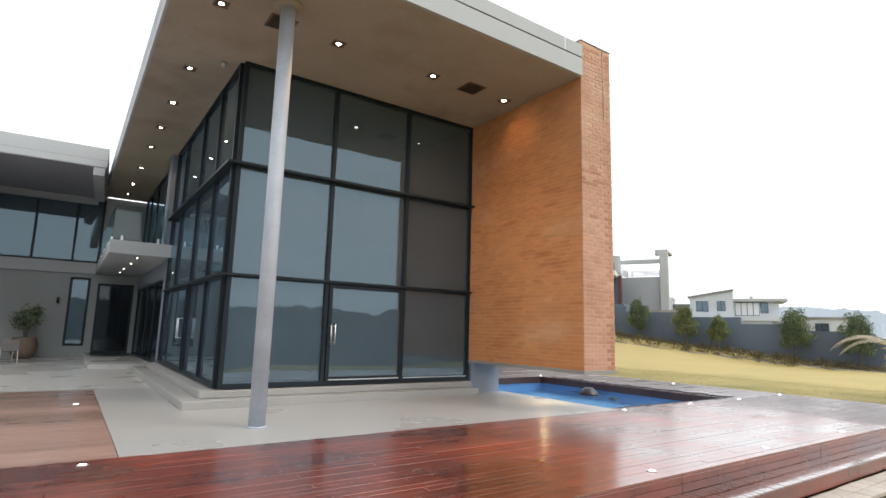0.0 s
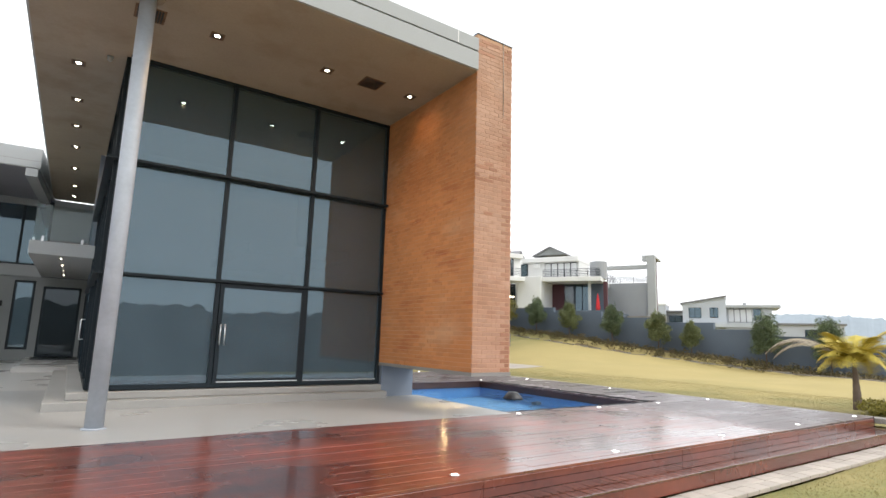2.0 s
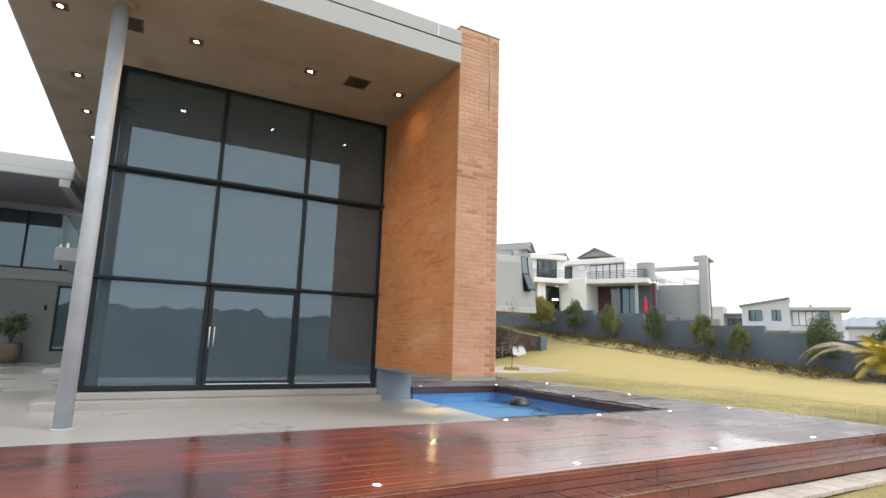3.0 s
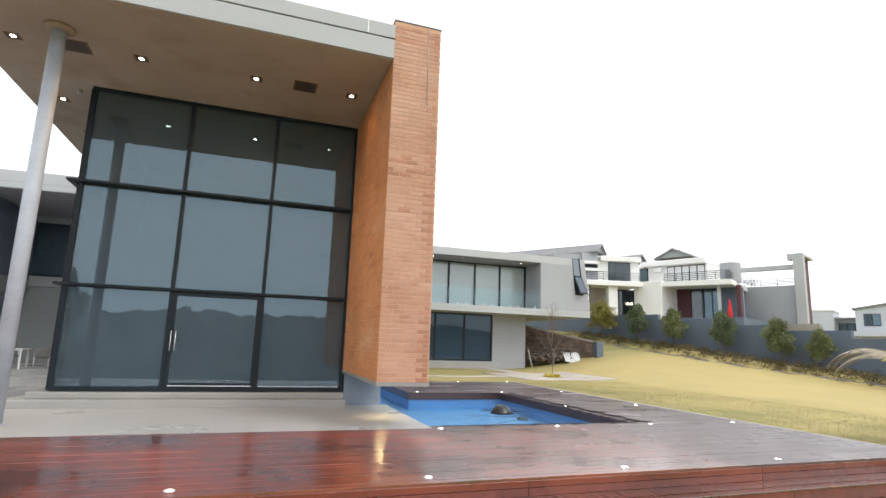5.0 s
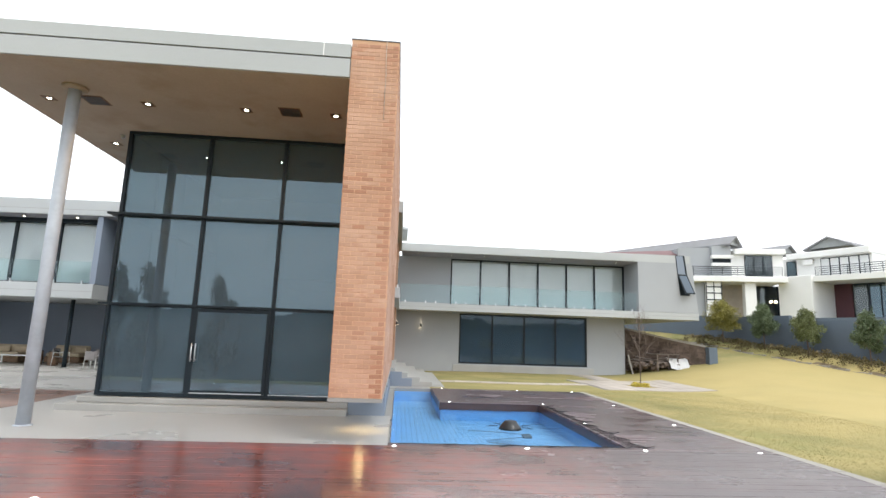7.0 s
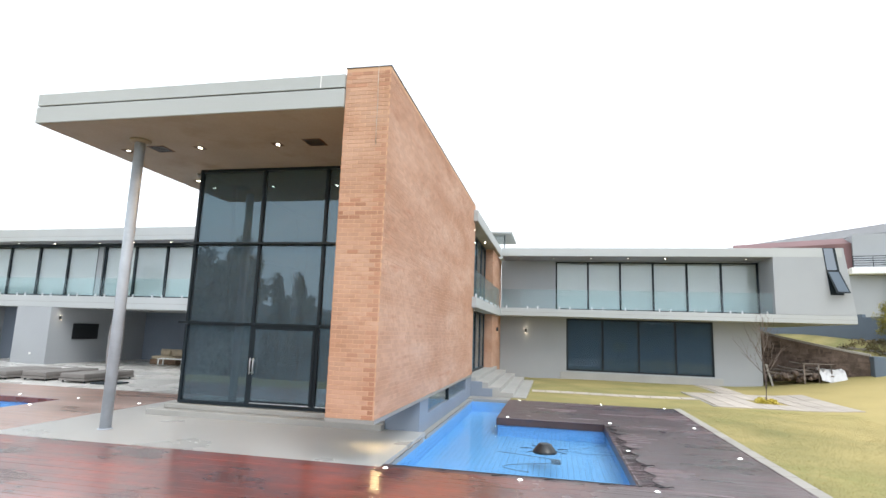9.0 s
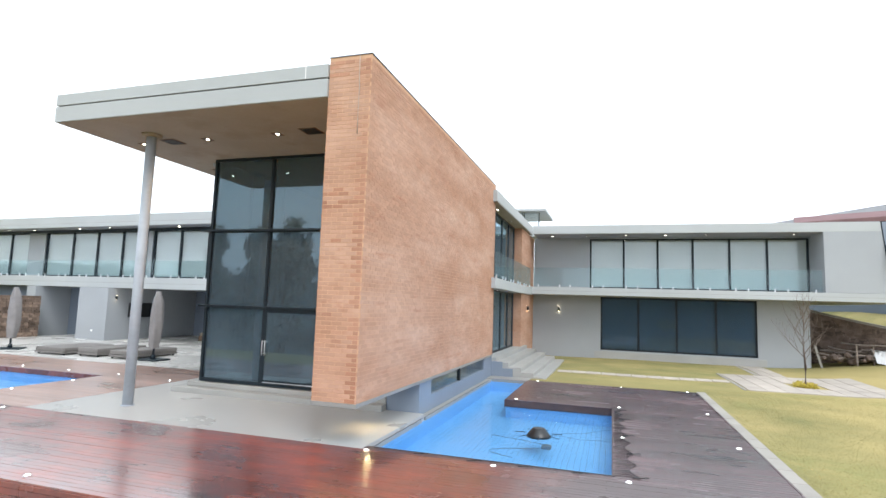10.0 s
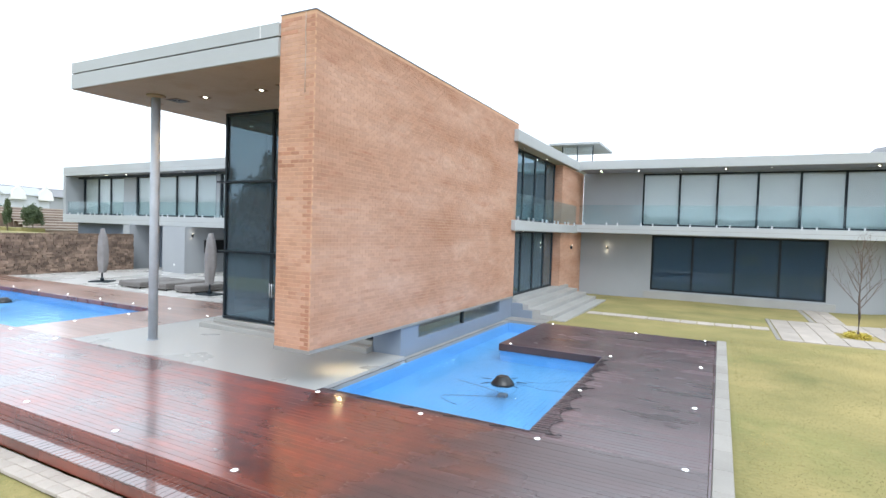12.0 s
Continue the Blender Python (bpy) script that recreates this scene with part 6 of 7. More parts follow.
tube(bm, [(0, 0, 0), (0, 0, 2.6)], [0.04, 0.03], 8)
part("pole", bm, M_FRAME, red)
put(red, HOUSE_AT @ pose(-0.15, 2.0, 4.9) @ Matrix.Diagonal((0.62, 0.62, 0.80, 1)))

# white house further down
house2 = thing("far_house", (0, 0, 0), "white modern house with a lean-to roof", "house")
part("wall", box(0, 8.3, 0, 9, -3, 8.2), M_FAR_WALL, house2)
v = [(-0.4, -0.4, 8.55), (8.4, -0.4, 9.95), (8.4, 9.4, 9.95), (-0.4, 9.4, 8.55)]
pydata("roof", v + [(a, b, c + 0.25) for a, b, c in v], [(3, 2, 1, 0), (4, 5, 6, 7), (0, 1, 5, 4), (1, 2, 6, 5), (2, 3, 7, 6), (3, 0, 4, 7)], M_ROOF, house2, "thin dark lean-to roof")
v = [(0, 0, 8.2), (8.3, 0, 8.2), (8.3, 0, 9.92), (0, 0, 8.6)]
pydata("gable_wall", v + [(a, 9, c) for a, b, c in v], [(0, 1, 2, 3), (7, 6, 5, 4), (1, 5, 6, 2), (0, 3, 7, 4)], M_FAR_WALL, house2)
part("wall", box(8.32, 16.5, 1.0, 9, -3, 7.84), M_FAR_WALL, house2)
part("roof_slab", box(8.2, 18.0, 0.0, 9.5, 7.85, 8.4, 0.05), M_FASCIA, house2)
window_at(house2, 1.2, 3.6, 0, 5.9, 7.9, 2, M_SMOKED)
window_at(house2, 5.2, 6.8, 0, 6.0, 7.9, 2, M_SMOKED)
window_at(house2, 8.6, 13.0, 1.0, 5.2, 7.7, 4)
window_at(house2, 13.2, 14.6, 1.0, 5.7, 7.7, 1, M_SMOKED)
part("terrace_slab", box(-0.5, 17.0, -1.6, 0.9, 4.2, 5.0), M_FAR_WALL, house2)
part("wall", box(8.0, 15.0, -1.4, 0.8, 0, 4.2), M_PLASTER, house2)
part("chimney", box(11.5, 12.1, 4, 5, 8.4, 9.1), M_FASCIA, house2)
put(house2, pose(100.2, 59.3, 0.6, 0, 0, -62) @ Matrix.Diagonal((0.91, 1, 1, 1)))
house3 = thing("far_bungalow", (0, 0, 0), "low white bungalow beyond the garden wall", "house")
part("wall", box(0, 7.5, 0, 6, -3, 4.2), M_FAR_WALL, house3)
part("roof", box(-0.3, 7.8, -0.3, 6.3, 4.2, 4.5, 0.05), M_ROOF, house3)
window_at(house3, 3.0, 4.6, 0, 2.3, 3.6, 2, M_SMOKED)
part("garden_wall", box(1.0, 4.5, -3.0, -2.7, -3, 2.2), M_ROOF_RED, house3)
put(house3, pose(84.9, 35.3, 0.3, 0, 0, -66))
house4 = thing("far_house", (0, 0, 0), "plain white house between the neighbours, far down the slope", "house")
part("wall", box(0, 9, 0, 8, -3, 7.7), M_FAR_WALL, house4)
part("parapet", box(-0.15, 9.15, -0.15, 8.15, 7.7, 8.1, 0.05), M_WHITE, house4)
put(house4, pose(97.5, 71.9, 1.5, 0, 0, -62))
house5 = thing("far_house", (0, 0, 0), "grey two-storey house with dark windows, far down the slope", "house")
part("wall", box(0, 9, 0, 8, -3, 6.6), M_PLASTER, house5)
part("roof", box(-0.4, 9.4, -0.6, 8.4, 6.6, 7.0, 0.05), M_ROOF, house5)
part("balcony_slab", box(0.0, 9.0, -1.2, -0.01, 3.2, 3.5), M_FASCIA, house5)
window_at(house5, 0.8, 4.4, 0, 4.0, 6.0, 3, M_SMOKED)
window_at(house5, 5.2, 8.2, 0, 4.0, 6.0, 2, M_SMOKED)
window_at(house5, 1.0, 6.0, 0, 0.4, 2.6, 3, M_SMOKED)
put(house5, pose(103.0, 65.0, 1.2, 0, 0, -62))

# tree belt in the valley to the right
belt = thing("far_trees", (120, 20, -6), "hazy band of trees down in the valley", "trees", kind="stuff")
rb2 = random.Random(91)
cl = []
for k in range(90):
    a = radians(rb2.uniform(58, 100))
    d = rb2.uniform(170, 300)
    x, y = 10 + d * math.sin(a), d * math.cos(a)
    cl.append((x, y, ground_z(x, y) + 3.5, rb2.uniform(3, 6), rb2.uniform(3, 5.5)))
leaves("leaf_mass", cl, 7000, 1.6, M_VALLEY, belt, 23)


# ---- stone wall and what lies behind it, by the long pool ----
stone = thing("wall_stone", (-19.5, 17, 0), "rough brown rubble-stone wall closing the patio", "stone wall", kind="structure")
part("core", box(-19.95, -19.45, 8.0, 21.9, -0.3, 2.42), M_STONE_DARK, stone)
rw = random.Random(41)
row_z = 0.0
count = 0
rest_v, rest_f = [], []
stone_me = []
for k in range(8):
    bm = bmesh.new()
    B(bm, 0.0, 0.09, -0.5, 0.5, -0.5, 0.5)
    for q in bm.verts:
        q.co.y += rw.uniform(-0.10, 0.10)
        q.co.z += rw.uniform(-0.12, 0.12)
        q.co.x += rw.uniform(-0.02, 0.03)
    me = bpy.data.meshes.new("stone")
    bm.to_mesh(me)
    bm.free()
    me.materials.append(M_STONE)
    stone_me.append(me)
while row_z < 2.38:
    h = rw.uniform(0.10, 0.19)
    y = 8.0
    while y < 21.85:
        w = rw.uniform(0.16, 0.46)
        y1 = min(y + w, 21.88)
        if y > 14.0 and count < 300:
            ob = new("stone", rw.choice(stone_me))
            ob.parent = stone
            ob.location = (-19.47 + 19.5 + rw.uniform(-0.02, 0.02), (y + y1) / 2 - 17, row_z + h / 2)
            ob.scale = (1, (y1 - y) * 0.97, h * 0.96)
            count += 1
        else:
            x = -19.46 + rw.uniform(0.04, 0.10)
            m = len(rest_v)
            rest_v += [(xx, yy, zz) for zz in (row_z + 0.006, row_z + h - 0.006) for yy in (y + 0.008, y1 - 0.008) for xx in (-19.46, x)]
            rest_f += [tuple(m + i for i in q) for q in ((0, 2, 3, 1), (4, 5, 7, 6), (0, 1, 5, 4), (2, 6, 7, 3), (0, 4, 6, 2), (1, 3, 7, 5))]
        y = y1 + 0.006
    row_z += h
pydata("stones", rest_v, rest_f, M_STONE, stone, kind="stuff")
bank = thing("slat_terrace", (-40, 25, -0.1), "stepped bank with rows of brown timber slats", "retaining bank", kind="structure")
for k in range(9):
    x = -36.0 - 0.8 * k
    y0 = 23.6
    part("slat", box(x - 0.1, x, y0, 33.0, -0.2, 2.26 + 0.24 * k), M_SHELF, bank)
    part("tread", box(x - 0.79, x + 0.03, y0 - 0.02, 33.0, 2.262 + 0.24 * k, 2.36 + 0.24 * k), M_PAVER, bank)
structure("ground_bank", box(-60, -20, 8, 21.8, -0.5, 2.2), M_GRASS, "raised ground behind the stone wall", "bank")
structure("ground_bank_upper", box(-60, -34, 21.802, 23.55, -0.5, 2.45), M_GRASS, "raised ground beside the slatted bank", "bank")
shrub = small_tree("clipped cypress behind the stone wall", 71, 2.6, M_LEAF, 0.36, "shrubs behind the wall", "shrub")
put(shrub, pose(-36.0, 21.7, 2.15))
shrub2 = small_tree("bushy green shrub behind the stone wall", 73, 2.3, M_LEAF, 1.0, "shrubs behind the wall", "shrub")
put(shrub2, pose(-34.6, 22.9, 2.25))
copy_thing(shrub2, pose(-47, 24.6, 1.6, 0, 0, 80))
copy_thing(shrub2, pose(-52, 28.0, 1.9, 0, 0, 160) @ Matrix.Diagonal((1.6, 1.6, 1.2, 1)))
white = thing("gabled_house", (0, 0, 0), "pale gabled house far beyond the stone wall", "house")
part("wall", box(-4.3, 1.7, 0, 8, -8, 6.0), M_FAR_WALL, white)
v = [(-4.6, -0.3, 5.9), (1.9, -0.3, 5.9), (1.9, 8.3, 5.9), (-4.6, 8.3, 5.9), (-4.4, 4, 7.3), (1.7, 4, 7.3)]
pydata("roof", v, [(0, 1, 5, 4), (2, 3, 4, 5), (0, 4, 3), (1, 2, 5), (3, 2, 1, 0)], M_FASCIA, white)
v = [(-8, 5, 6.2), (12, 5, 6.0), (12, 14, 6.0), (-8, 14, 6.2), (-6, 9.5, 7.9), (10, 9.5, 7.6)]
pydata("roof", v, [(0, 1, 5, 4), (2, 3, 4, 5), (0, 4, 3), (1, 2, 5), (3, 2, 1, 0)], M_ROOF, white)
part("wall", box(-7.5, 11.5, 5.5, 13.5, -8, 6.0), M_PLASTER, white)
for a, top in ((-2.8, 8.05), (1.0, 7.95)):
    v = [(a - 1.1, -0.5, 5.2), (a - 0.8, -0.5, 6.6), (a - 0.25, -0.5, 7.1), (a, -0.5, top), (a + 0.25, -0.5, 7.1), (a + 0.8, -0.5, 6.6), (a + 1.1, -0.5, 5.2)]
    pydata("gable_wall", v + [(p, -0.1, c) for p, b, c in v], [tuple(range(7)), tuple(range(13, 6, -1))] + [(k, k + 7, k + 8, k + 1) for k in range(6)], M_WHITE, white)
put(white, pose(-80, 45, 0.9, 0, 0, 90))


# ---- patio things ----
def sun_lounger(x, y, rz=0.0):
    t = thing("sun_lounger", (0, 0, 0), "wide low sun lounger with a thick grey cushion", "sun lounger", "loungers by the long pool")
    part("frame", box(-0.68, 0.68, 0.0, 2.6, 0.06, 0.13, 0.01), M_CUSHION, t)
    for px in (-0.62, 0.56):
        for py in (0.1, 2.4):
            part("leg", box(px, px + 0.06, py, py + 0.06, 0.0, 0.06), M_FRAME, t)
    part("mattress", box(-0.67, 0.67, 0.02, 2.58, 0.131, 0.29, 0.03), M_CUSHION, t)
    return put(t, pose(x, y, -0.004, 0, 0, rz))


lg = sun_lounger(-9.7, 15.4)
lg.matrix_basis = pose(-9.55, 15.3, -0.004) @ Matrix.Diagonal((1.25, 1.0, 1.1, 1))
for x in (-7.65, -5.85):
    copy_thing(lg, pose(x, 15.55, -0.004) @ Matrix.Diagonal((0.68, 1.0, 1.1, 1)))


def garden_umbrella(seed):
    t = thing("patio_umbrella", (0, 0, 0), "closed cantilever umbrella wrapped in a taupe cover", "umbrella", "closed umbrellas")
    part("base_plate", box(-0.52, 0.52, -0.42, 0.42, 0.0, 0.06, 0.015), M_FRAME, t)
    bm = bmesh.new()
    tube(bm, [(0, 0, 0.06), (0, 0, 0.75)], [0.05, 0.04], 10)
    part("pole", bm, M_FRAME, t)
    bm = bmesh.new()
    lathe(bm, 0, 0, [(0.11, 0.06), (0.08, 0.22), (0.05, 0.24)], 10)
    part("socket", bm, M_FRAME, t)
    bm = bmesh.new()
    rows, sides = 16, 20
    prev = None
    rr = random.Random(seed)
    for j in range(rows + 1):
        s = j / rows
        z = 0.50 + 2.38 * s
        r = 0.10 + 0.15 * math.sin(math.pi * min(1, 0.12 + 0.85 * s)) ** 0.8
        if s > 0.93:
            r *= 0.75
        ringv = []
        for k in range(sides):
            a = 2 * math.pi * k / sides
            rad = r * (1 + 0.13 * math.sin(5 * a + 3 * s) + 0.05 * rr.uniform(-1, 1))
            ringv.append(bm.verts.new((rad * math.cos(a) + 0.05 * math.sin(3 * s), rad * math.sin(a), z)))
        if prev:
            for k in range(sides):
                bm.faces.new((prev[k], prev[(k + 1) % sides], ringv[(k + 1) % sides], ringv[k])).smooth = True
        prev = ringv
    bm.faces.new(prev)
    part("cover", bm, M_COVER, t, "creased taupe cover")
    return t


um = put(garden_umbrella(5), pose(-4.5, 16.0, -0.004))
copy_thing(um, pose(-12.95, 16.0, -0.004, 0, 0, 35))


def garden_chair(x, y, rz):
    t = thing("patio_chair", (0, 0, 0), "white-framed patio chair with a woven grey seat", "chair", "patio chairs")
    for px in (-0.24, 0.24):
        bm = bmesh.new()
        tube(bm, [(px, -0.26, 0), (px, -0.22, 0.42), (px, -0.2, 0.62), (px, 0.22, 0.62), (px, 0.28, 0.0)], [0.016] * 5, 6)
        part("leg", bm, M_WHITE, t)
    bm = bmesh.new()
    B(bm, -0.24, 0.24, -0.24, 0.24, 0.40, 0.45, 0.015)
    part("seat", bm, M_CUSHION, t)
    bm = bmesh.new()
    n = 8
    for k in range(n):
        a0, a1 = math.pi * k / n, math.pi * (k + 1) / n
        B(bm, -0.26 * math.cos(a0) - 0.0, -0.26 * math.cos(a1), 0.20 + 0.10 * math.sin((a0 + a1) / 2), 0.225 + 0.10 * math.sin((a0 + a1) / 2), 0.44, 0.80)
    part("backrest", bm, M_COVER, t)
    return put(t, pose(x, y, -0.004, 0, 0, rz))


ch = garden_chair(-1.55, 23.6, 200)
for x, y, rz in ((-3.0, 24.6, 60), (-4.6, 24.4, 10), (-6.2, 24.2, 90), (-3.9, 22.6, 180)):
    copy_thing(ch, pose(x, y, -0.004, 0, 0, rz))
table = thing("patio_table", (-2.6, 23.2, 0), "white-framed outdoor dining table", "table")
part("tabletop", box(-3.6, -1.95, 22.8, 23.7, 0.71, 0.75, 0.01), M_WHITE, table)
for px, py in ((-3.55, 22.85), (-2.06, 22.85), (-3.55, 23.6), (-2.06, 23.6)):
    part("leg", box(px, px + 0.06, py, py + 0.06, -0.004, 0.71), M_WHITE, table)
for x, y in ((-6.6, 24.3), (-7.5, 24.6)):
    s = thing("bar_stool", (x, y, 0), "brown wicker stool in the covered patio", "stool", "wicker stools")
    bm = bmesh.new()
    lathe(bm, x, y, [(0.20, 0.0), (0.23, 0.3), (0.20, 0.58), (0.22, 0.62)], 14)
    part("drum", bm, M_WICKER, s)
    bm = bmesh.new()
    lathe(bm, x, y, [(0.21, 0.621), (0.22, 0.66), (0.15, 0.69)], 14)
    part("cushion", bm, M_BLACK, s)
sofa = thing("wicker_daybed", (-9.7, 25.8, 0), "wicker daybed with thick beige cushions in the covered patio", "sofa", "daybeds")
part("base", box(-10.6, -8.9, 25.4, 26.3, 0.0, 0.30, 0.03), M_WICKER, sofa)
part("seat_cushion", box(-10.55, -8.95, 25.42, 26.1, 0.301, 0.48, 0.05), M_BEIGE, sofa)
part("backrest", box(-10.6, -8.9, 26.2, 26.4, 0.30, 0.85, 0.06), M_BEIGE, sofa)
for a in (-10.35, -9.5):
    part("pillow", box(a, a + 0.6, 25.98, 26.16, 0.481, 0.80, 0.06), M_BEIGE, sofa)
copy_thing(sofa, pose(-7.3, 26.6, 0))
bench = thing("patio_bench", (-9.0, 24.7, 0), "low white-framed outdoor bench", "bench")
part("slab", box(-9.35, -7.75, 24.45, 24.95, 0.38, 0.43, 0.01), M_WHITE, bench)
for px in (-9.33, -7.83):
    for py in (24.47, 24.87):
        part("leg", box(px, px + 0.06, py, py + 0.06, -0.004, 0.38), M_WHITE, bench)
tv = thing("wall_screen", (-14.2, 24.1, 1.8), "black flat screen on the patio wall", "television")
part("screen", box(-14.12, -14.06, 23.3, 24.95, 1.33, 2.2, 0.01), M_BLACK, tv)
part("bracket", box(-14.198, -14.12, 23.9, 24.3, 1.6, 1.95), M_FRAME, tv)
turned(tv)
patio_post = thing("patio_post", (-5.45, 23.2, 0), "slim dark steel post under the guest wing's slab", "post")
bm = bmesh.new()
tube(bm, [(-5.45, 23.2, 0.0), (-5.45, 23.2, 3.055)], [0.09, 0.09], 16)
part("shaft", bm, M_FRAME, patio_post)
bm = bmesh.new()
lathe(bm, -5.45, 23.2, [(0.14, -0.004), (0.14, 0.02), (0.1, 0.024)], 16)
part("base_plate", bm, M_FRAME, patio_post)
pot = thing("plant_pot", (-1.25, 26.4, 0), "round clay pot with a bushy dark plant", "potted plant")
bm = bmesh.new()
lathe(bm, -1.25, 26.4, [(0.26, 0.0), (0.42, 0.25), (0.45, 0.55), (0.38, 0.75), (0.41, 0.80), (0.36, 0.80), (0.34, 0.74)], 24)
part("pot", bm, M_TERRACOTTA, pot)
bm = bmesh.new()
for k in range(6):
    a = k * 1.05
    tube(bm, [(-1.25, 26.4, 0.7), (-1.25 + 0.1 * math.cos(a), 26.4 + 0.1 * math.sin(a), 1.1), (-1.25 + 0.3 * math.cos(a), 26.4 + 0.3 * math.sin(a), 1.5)], [0.02, 0.014, 0.006], 5)
part("stems", bm, M_BARK, pot)
leaves("foliage", [(-1.25, 26.4, 1.55, 0.42, 0.40), (-1.5, 26.3, 1.35, 0.22, 0.2), (-1.0, 26.35, 1.75, 0.24, 0.24)], 900, 0.11, M_LEAF, pot, 31)
mat_ob = thing("door_mat", (1.9, 26.2, 0.15), "dark door mat before the entrance", "door mat")
part("mat", box(0.9, 2.4, 25.2, 26.9, 0.15, 0.165, 0.004), M_BLACK, mat_ob)
gate = thing("patio_door", (-17.6, 24.2, 0), "grey door in the shaded recess", "door")
part("leaf", box(-18.1, -17.2, 24.15, 24.198, 0.02, 2.1), M_BOUNDARY, gate)
part("handle", box(-18.02, -17.9, 24.10, 24.149, 1.02, 1.06), M_STEEL, gate)
socket_ob = thing("weatherproof_socket", (-15.2, 21.95, 0.55), "small white outdoor socket on the pale block", "socket")
part("plate", box(-15.26, -15.14, 21.92, 21.949, 0.48, 0.60, 0.006), M_WHITE, socket_ob)
dome_ob = thing("security_dome", (2.1, 11.2, 6.855), "small white dome fixed to the soffit", "security dome")
bm = bmesh.new()
lathe(bm, 2.1, 11.2, [(0.02, 6.75), (0.045, 6.775), (0.05, 6.81), (0.06, 6.853)], 14)
part("dome", bm, M_FASCIA, dome_ob)

# pale conduit down the end of the brick wall
conduit = thing("conduit", (9.03, 7.14, 6.0), "thin pale conduit running down the brick wall's end", "conduit")
bm = bmesh.new()
tube(bm, [(9.03, 7.138, 7.72), (9.03, 7.138, 7.3), (9.045, 7.138, 7.0), (9.04, 7.138, 6.5), (9.045, 7.138, 6.05)], [0.007] * 5, 6)
part("cable", bm, M_PAVER, conduit)


# ---- pieces: bricks, planks, pavers ----
def shared_box(name, sx, sy, sz, mat, chamfer=0.003, segments=1):
    bm = box(-sx / 2, sx / 2, -sy / 2, sy / 2, -sz / 2, sz / 2)
    bmesh.ops.bevel(bm, geom=bm.edges[:], offset=chamfer, segments=segments, affect="EDGES")
    me = bpy.data.meshes.new(name)
    bm.to_mesh(me)
    bm.free()
    me.materials.append(mat)
    return me


def place(name, me, parent, x, y, z, rz=0.0):
    ob = new(name, me)
    ob.parent = parent
    o = base_of(parent)
    ob.location, ob.rotation_euler = (x - o.x, y - o.y, z - o.z), (0, 0, rz)
    return ob


class Heap:
    """Many small boxes joined into one mesh."""

    def __init__(self):
        self.v, self.f = [], []

    def add(self, x0, x1, y0, y1, z0, z1, jitter=0.0):
        n = len(self.v)
        j = random.uniform(-jitter, jitter) if jitter else 0.0
        self.v += [(x, y, z + j) for z in (z0, z1) for y in (y0, y1) for x in (x0, x1)]
        self.f += [tuple(n + i for i in f) for f in ((0, 2, 3, 1), (4, 5, 7, 6), (0, 1, 5, 4), (2, 6, 7, 3), (0, 4, 6, 2), (1, 3, 7, 5))]

    def link(self, name, mat, parent, kind="stuff"):
        return pydata(name, self.v, self.f, mat, parent, kind=kind)


rnd = random.Random(5)
COURSE, LONG = 0.0852, 0.2325
rows_n = int((BZ1 - BZ0) / COURSE)
end_brick = shared_box("brick", 0.2225, 0.03, 0.0735, M_BRICK)
end_half = shared_box("brick_half", 0.106, 0.03, 0.0735, M_BRICK)
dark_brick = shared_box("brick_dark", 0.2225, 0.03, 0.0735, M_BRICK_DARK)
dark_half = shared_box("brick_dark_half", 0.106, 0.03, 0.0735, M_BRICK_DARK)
heap_outer, heap_inner = Heap(), Heap()
for r in range(rows_n):
    z = BZ0 + (r + 0.5) * COURSE
    x = BX0 + 0.004
    k = 0
    while x < BX1 - 0.05:
        half = (r % 2 == 1 and k == 0) or x + 0.2225 > BX1 + 0.02
        w = 0.106 if half else 0.2225
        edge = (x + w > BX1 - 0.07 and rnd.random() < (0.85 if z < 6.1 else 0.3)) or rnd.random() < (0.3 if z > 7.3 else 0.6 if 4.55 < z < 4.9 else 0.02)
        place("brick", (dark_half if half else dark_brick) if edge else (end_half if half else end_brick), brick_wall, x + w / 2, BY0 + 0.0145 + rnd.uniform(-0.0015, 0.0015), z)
        x += w + 0.010
        k += 1
    y = BY0 + (0.03 if r % 2 else -0.085)
    while y < BY1:
        y0, y1 = max(y, BY0 + 0.002), min(y + 0.2255, BY1)
        if y1 - y0 > 0.03:
            d = rnd.uniform(-0.0015, 0.0015)
            heap_outer.add(BX1 - 0.03, BX1 + d, y0, y1, z - 0.0388, z + 0.0388)
            if y0 < 11.0 and z < 6.87:
                heap_inner.add(BX0 - rnd.uniform(-0.003, 0.003), BX0 + 0.03, y0, min(y1, 10.9), z - 0.0396, z + 0.0396)
        y += LONG
heap_outer.link("brick_face", M_BRICK, brick_wall)
heap_inner.link("brick_inner_face", M_BRICK_INNER, brick_wall)
pier = bpy.data.objects["wall_link_brick_pier"]
heap = Heap()
for r in range(int(7.2 / COURSE)):
    z = -0.28 + (r + 0.5) * COURSE
    y = 26.2 + (0.0 if r % 2 else -0.116)
    while y < 30.79:
        y0, y1 = max(y, 26.2), min(y + 0.2225, 30.79)
        if y1 - y0 > 0.03:
            heap.add(9.27, 9.30, y0, y1, z - 0.0367, z + 0.0367)
        y += LONG
for r in range(int(7.2 / COURSE)):
    z = -0.28 + (r + 0.5) * COURSE
    x = 8.6 - (0.0 if r % 2 else 0.116)
    while x < 9.26:
        x0, x1 = max(x, 8.6), min(x + 0.2225, 9.268)
        if x1 - x0 > 0.03:
            heap.add(x0, x1, 26.18, 26.21, z - 0.0367, z + 0.0367)
        x += LONG
heap.link("brick_face", M_BRICK, pier)

# decking boards, all running along x
PITCH, BOARD = 0.12, 0.1128
DECK_T = 0.028
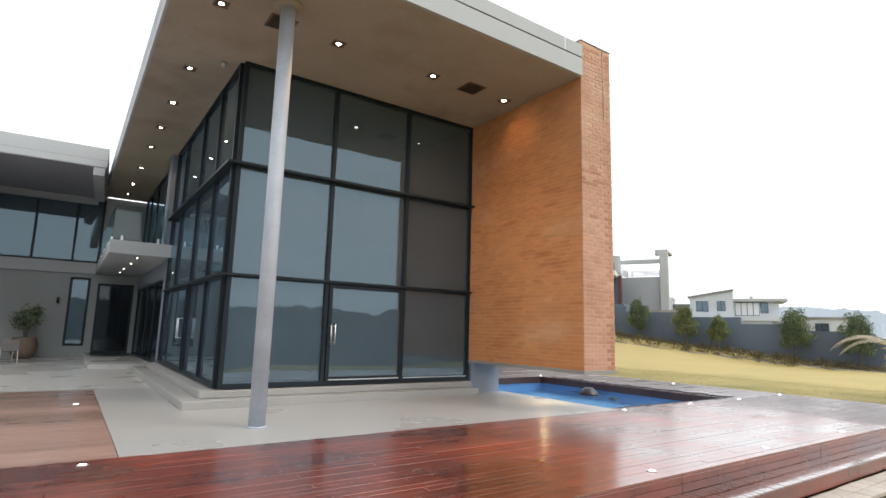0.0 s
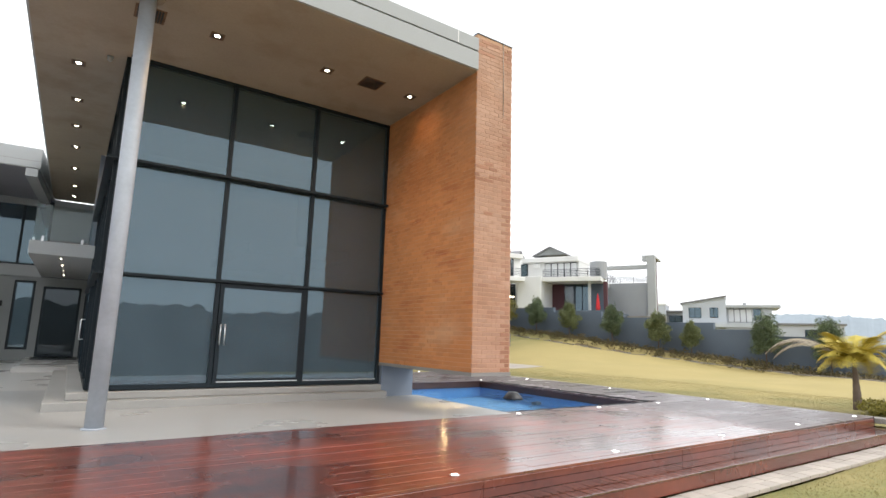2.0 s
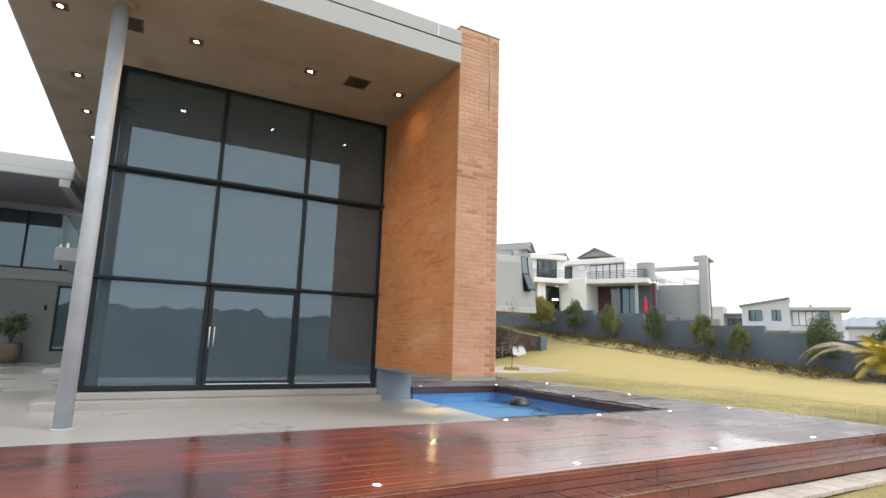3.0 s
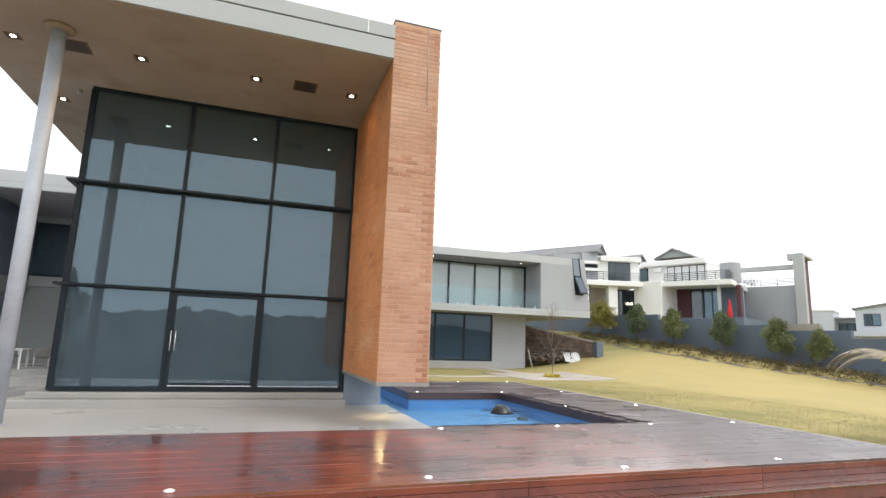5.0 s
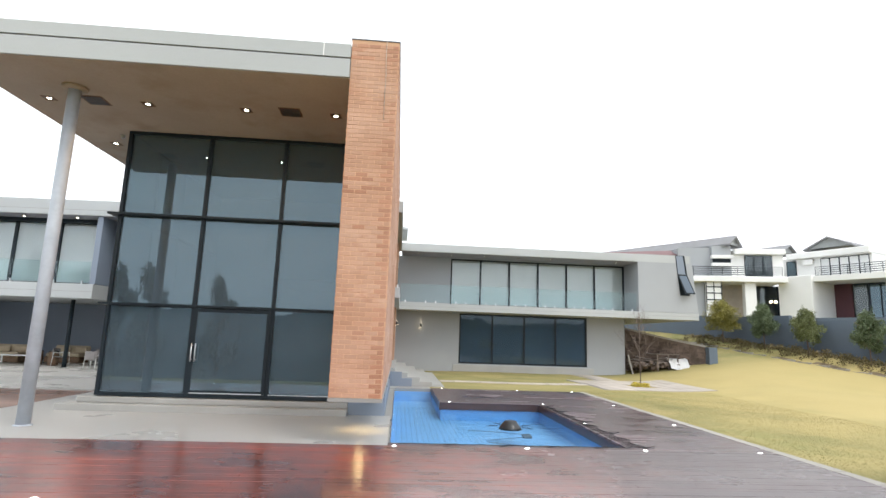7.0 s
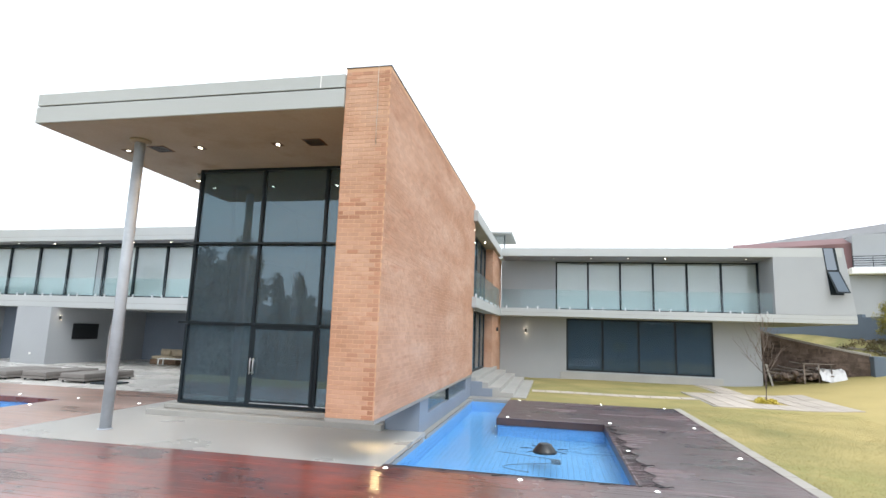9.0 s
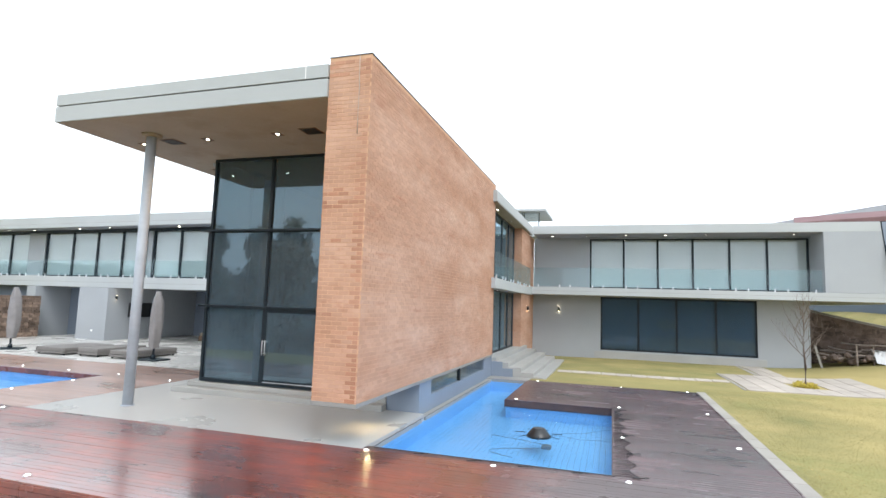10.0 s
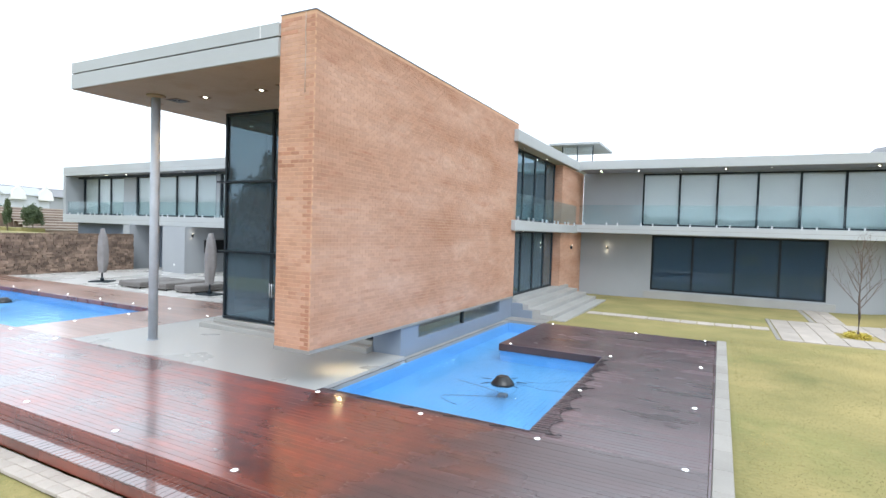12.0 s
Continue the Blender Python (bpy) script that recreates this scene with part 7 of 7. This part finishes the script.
plank_cache = {}


def plank(parent, x0, x1, y, mat, z=0.0):
    w = round(x1 - x0, 3)
    key = (w, mat.name)
    if key not in plank_cache:
        plank_cache[key] = shared_box("plank", w - 0.004, BOARD + (0.003 if mat is M_WOOD else 0.0), DECK_T, mat, 0.001 if mat is M_WOOD else 0.003)
    place("plank", plank_cache[key], parent, (x0 + x1) / 2, y, z - DECK_T / 2 + rnd.uniform(-0.0015, 0.0015))


def deck(name, at, label, group=""):
    return tagged(thing(name, at, label, "deck", group, "structure"))


deck_front = deck("floor_deck_front", (6, 5.4, -0.03), "wet red-brown timber decking along the terrace")
far_heap = Heap()
for r in range(30):
    y = 3.62 + (r + 0.5) * PITCH
    cuts = [-0.9 + 0.9 * (r % 3)] + [2.1 + 3.6 * k + 0.9 * (r % 3) for k in range(4)] + [16.65]
    cuts = [c for c in cuts if c <= 16.65]
    for a, b in zip(cuts, cuts[1:]):
        if b - a > 0.1:
            plank(deck_front, a, b, y, M_WOOD)
    x = cuts[0]
    while x > -24:
        far_heap.add(x - 3.596, x - 0.004, y - BOARD / 2, y + BOARD / 2, -DECK_T, 0.0, 0.0015)
        x -= 3.6
far_heap.link("plank_run", M_WOOD, deck_front)

deck_pool = deck("floor_deck_pool", (15, 13, -0.03), "weathered purple-brown decking beside the pool")
for r in range(94):
    y = 7.22 + (r + 0.5) * PITCH
    if y > 18.42:
        break
    if y < 7.42:
        for a, b in ((9.43, 13.0), (13.0, 16.65)):
            plank(deck_pool, a, b, y, M_WOOD_GREY)
    elif y < 13.86:
        plank(deck_pool, 13.9, 16.65, y, M_WOOD_GREY)
    else:
        c = 13.9 + 0.9 * (r % 2)
        plank(deck_pool, 10.86, c, y, M_WOOD_GREY)
        plank(deck_pool, c, 16.65, y, M_WOOD_GREY)

deck_left = deck("floor_deck_left", (-4, 12, -0.03), "red-brown timber decking round the long pool")
lh = Heap()
for r in range(60):
    y = 7.22 + (r + 0.5) * PITCH
    if y > 14.38:
        break
    if y < 11.92:
        lh.add(-2.3, 0.64, y - BOARD / 2, y + BOARD / 2, -DECK_T, 0.0, 0.0015)
        lh.add(-24, -17.5, y - BOARD / 2, y + BOARD / 2, -DECK_T, 0.0, 0.0015)
    else:
        for k in range(7):
            a = -24 + 3.6 * k
            lh.add(a, min(a + 3.594, 0.64), y - BOARD / 2, y + BOARD / 2, -DECK_T, 0.0, 0.0015)
lh.link("plank_run", M_WOOD_GLARE, deck_left)

# what carries the boards; its near-black colour paints the shade in the gaps
bm = bmesh.new()
B(bm, -24, 16.6, 3.68, 7.2, -0.12, -0.05)
B(bm, 9.43, 16.6, 7.2, 7.44, -0.12, -0.05)
B(bm, 13.94, 16.6, 7.44, 18.4, -0.12, -0.05)
B(bm, 10.9, 13.94, 13.9, 18.4, -0.12, -0.05)
B(bm, -2.25, 0.64, 7.21, 11.93, -0.12, -0.05)
B(bm, -24, 0.64, 11.96, 14.39, -0.12, -0.05)
structure("floor_deck_joists", bm, M_UNDER, "support below the decking, near black to paint the gaps' shade", "joists")

# edge boards of the front deck, in two heights, and the step below
fascia = thing("step_deck", (6, 3.4, -0.4), "wet red-brown timber edge and step of the deck", "deck step", kind="structure")
for k in range(11):
    a, b = -23 + 3.6 * k, min(-23 + 3.6 * (k + 1) - 0.004, 16.66)
    part("fascia_board", box(a, b, 3.60, 3.64, -0.105, -0.03, 0.004), M_EDGE, fascia)
    part("fascia_board", box(a, b, 3.605, 3.64, -0.205, -0.11, 0.004), M_EDGE, fascia)
    part("riser_board", box(a, b, 3.15, 3.185, -0.40, -0.232, 0.004), M_EDGE, fascia)
slat = shared_box("tread_slat", 0.112, 0.46, 0.026, M_TREAD, 0.005, 1)
sh = Heap()
for k in range(330):
    x = -23 + k * 0.12
    if x > 16.6:
        break
    if x > 2.0:
        place("tread_slat", slat, fascia, x, 3.375, -0.217 + rnd.uniform(-0.002, 0.002))
    else:
        sh.add(x - 0.056, x + 0.056, 3.145, 3.605, -0.23, -0.204, 0.002)
sh.link("tread_run", M_TREAD, fascia)
part("end_board", box(16.655, 16.69, 3.62, 18.42, -0.2, 0.0), M_WOOD_GREY, fascia)
# step carrier, also coloured as the shade between the slats
structure("floor_step_carrier", box(-23, 16.6, 3.19, 3.6, -0.42, -0.24), M_UNDER, "carrier of the deck step, near black to paint the gaps' shade", "joists")

# pavers along the foot of the step
edging = thing("pavement_edging", (6, 2.93, -0.41), "row of pale concrete pavers along the lawn", "paving", kind="structure")
paver = shared_box("paver", 0.29, 0.195, 0.06, M_PAVER, 0.008)
ph = Heap()
for k in range(133):
    x = -23 + 0.30 * k
    for j in range(2):
        if x > 1:
            place("paver", paver, edging, x + 0.15, 2.82 + 0.205 * j, -0.43 + rnd.uniform(-0.004, 0.004), rnd.uniform(-0.01, 0.01))
        else:
            ph.add(x + 0.005, x + 0.295, 2.72 + 0.205 * j, 2.915 + 0.205 * j, -0.46, -0.40, 0.004)
ph.link("paver_run", M_PAVER, edging)
# pale kerb along the pool deck
kerb = thing("pavement_kerb", (16.87, 11, -0.05), "pale concrete edging beside the pool deck", "kerb", kind="structure")
kb = shared_box("kerb_block", 0.28, 0.795, 0.12, M_KERB, 0.012)
for k in range(20):
    place("kerb_block", kb, kerb, 16.835, 3.1 + 0.8 * k, -0.075 + rnd.uniform(-0.004, 0.004))
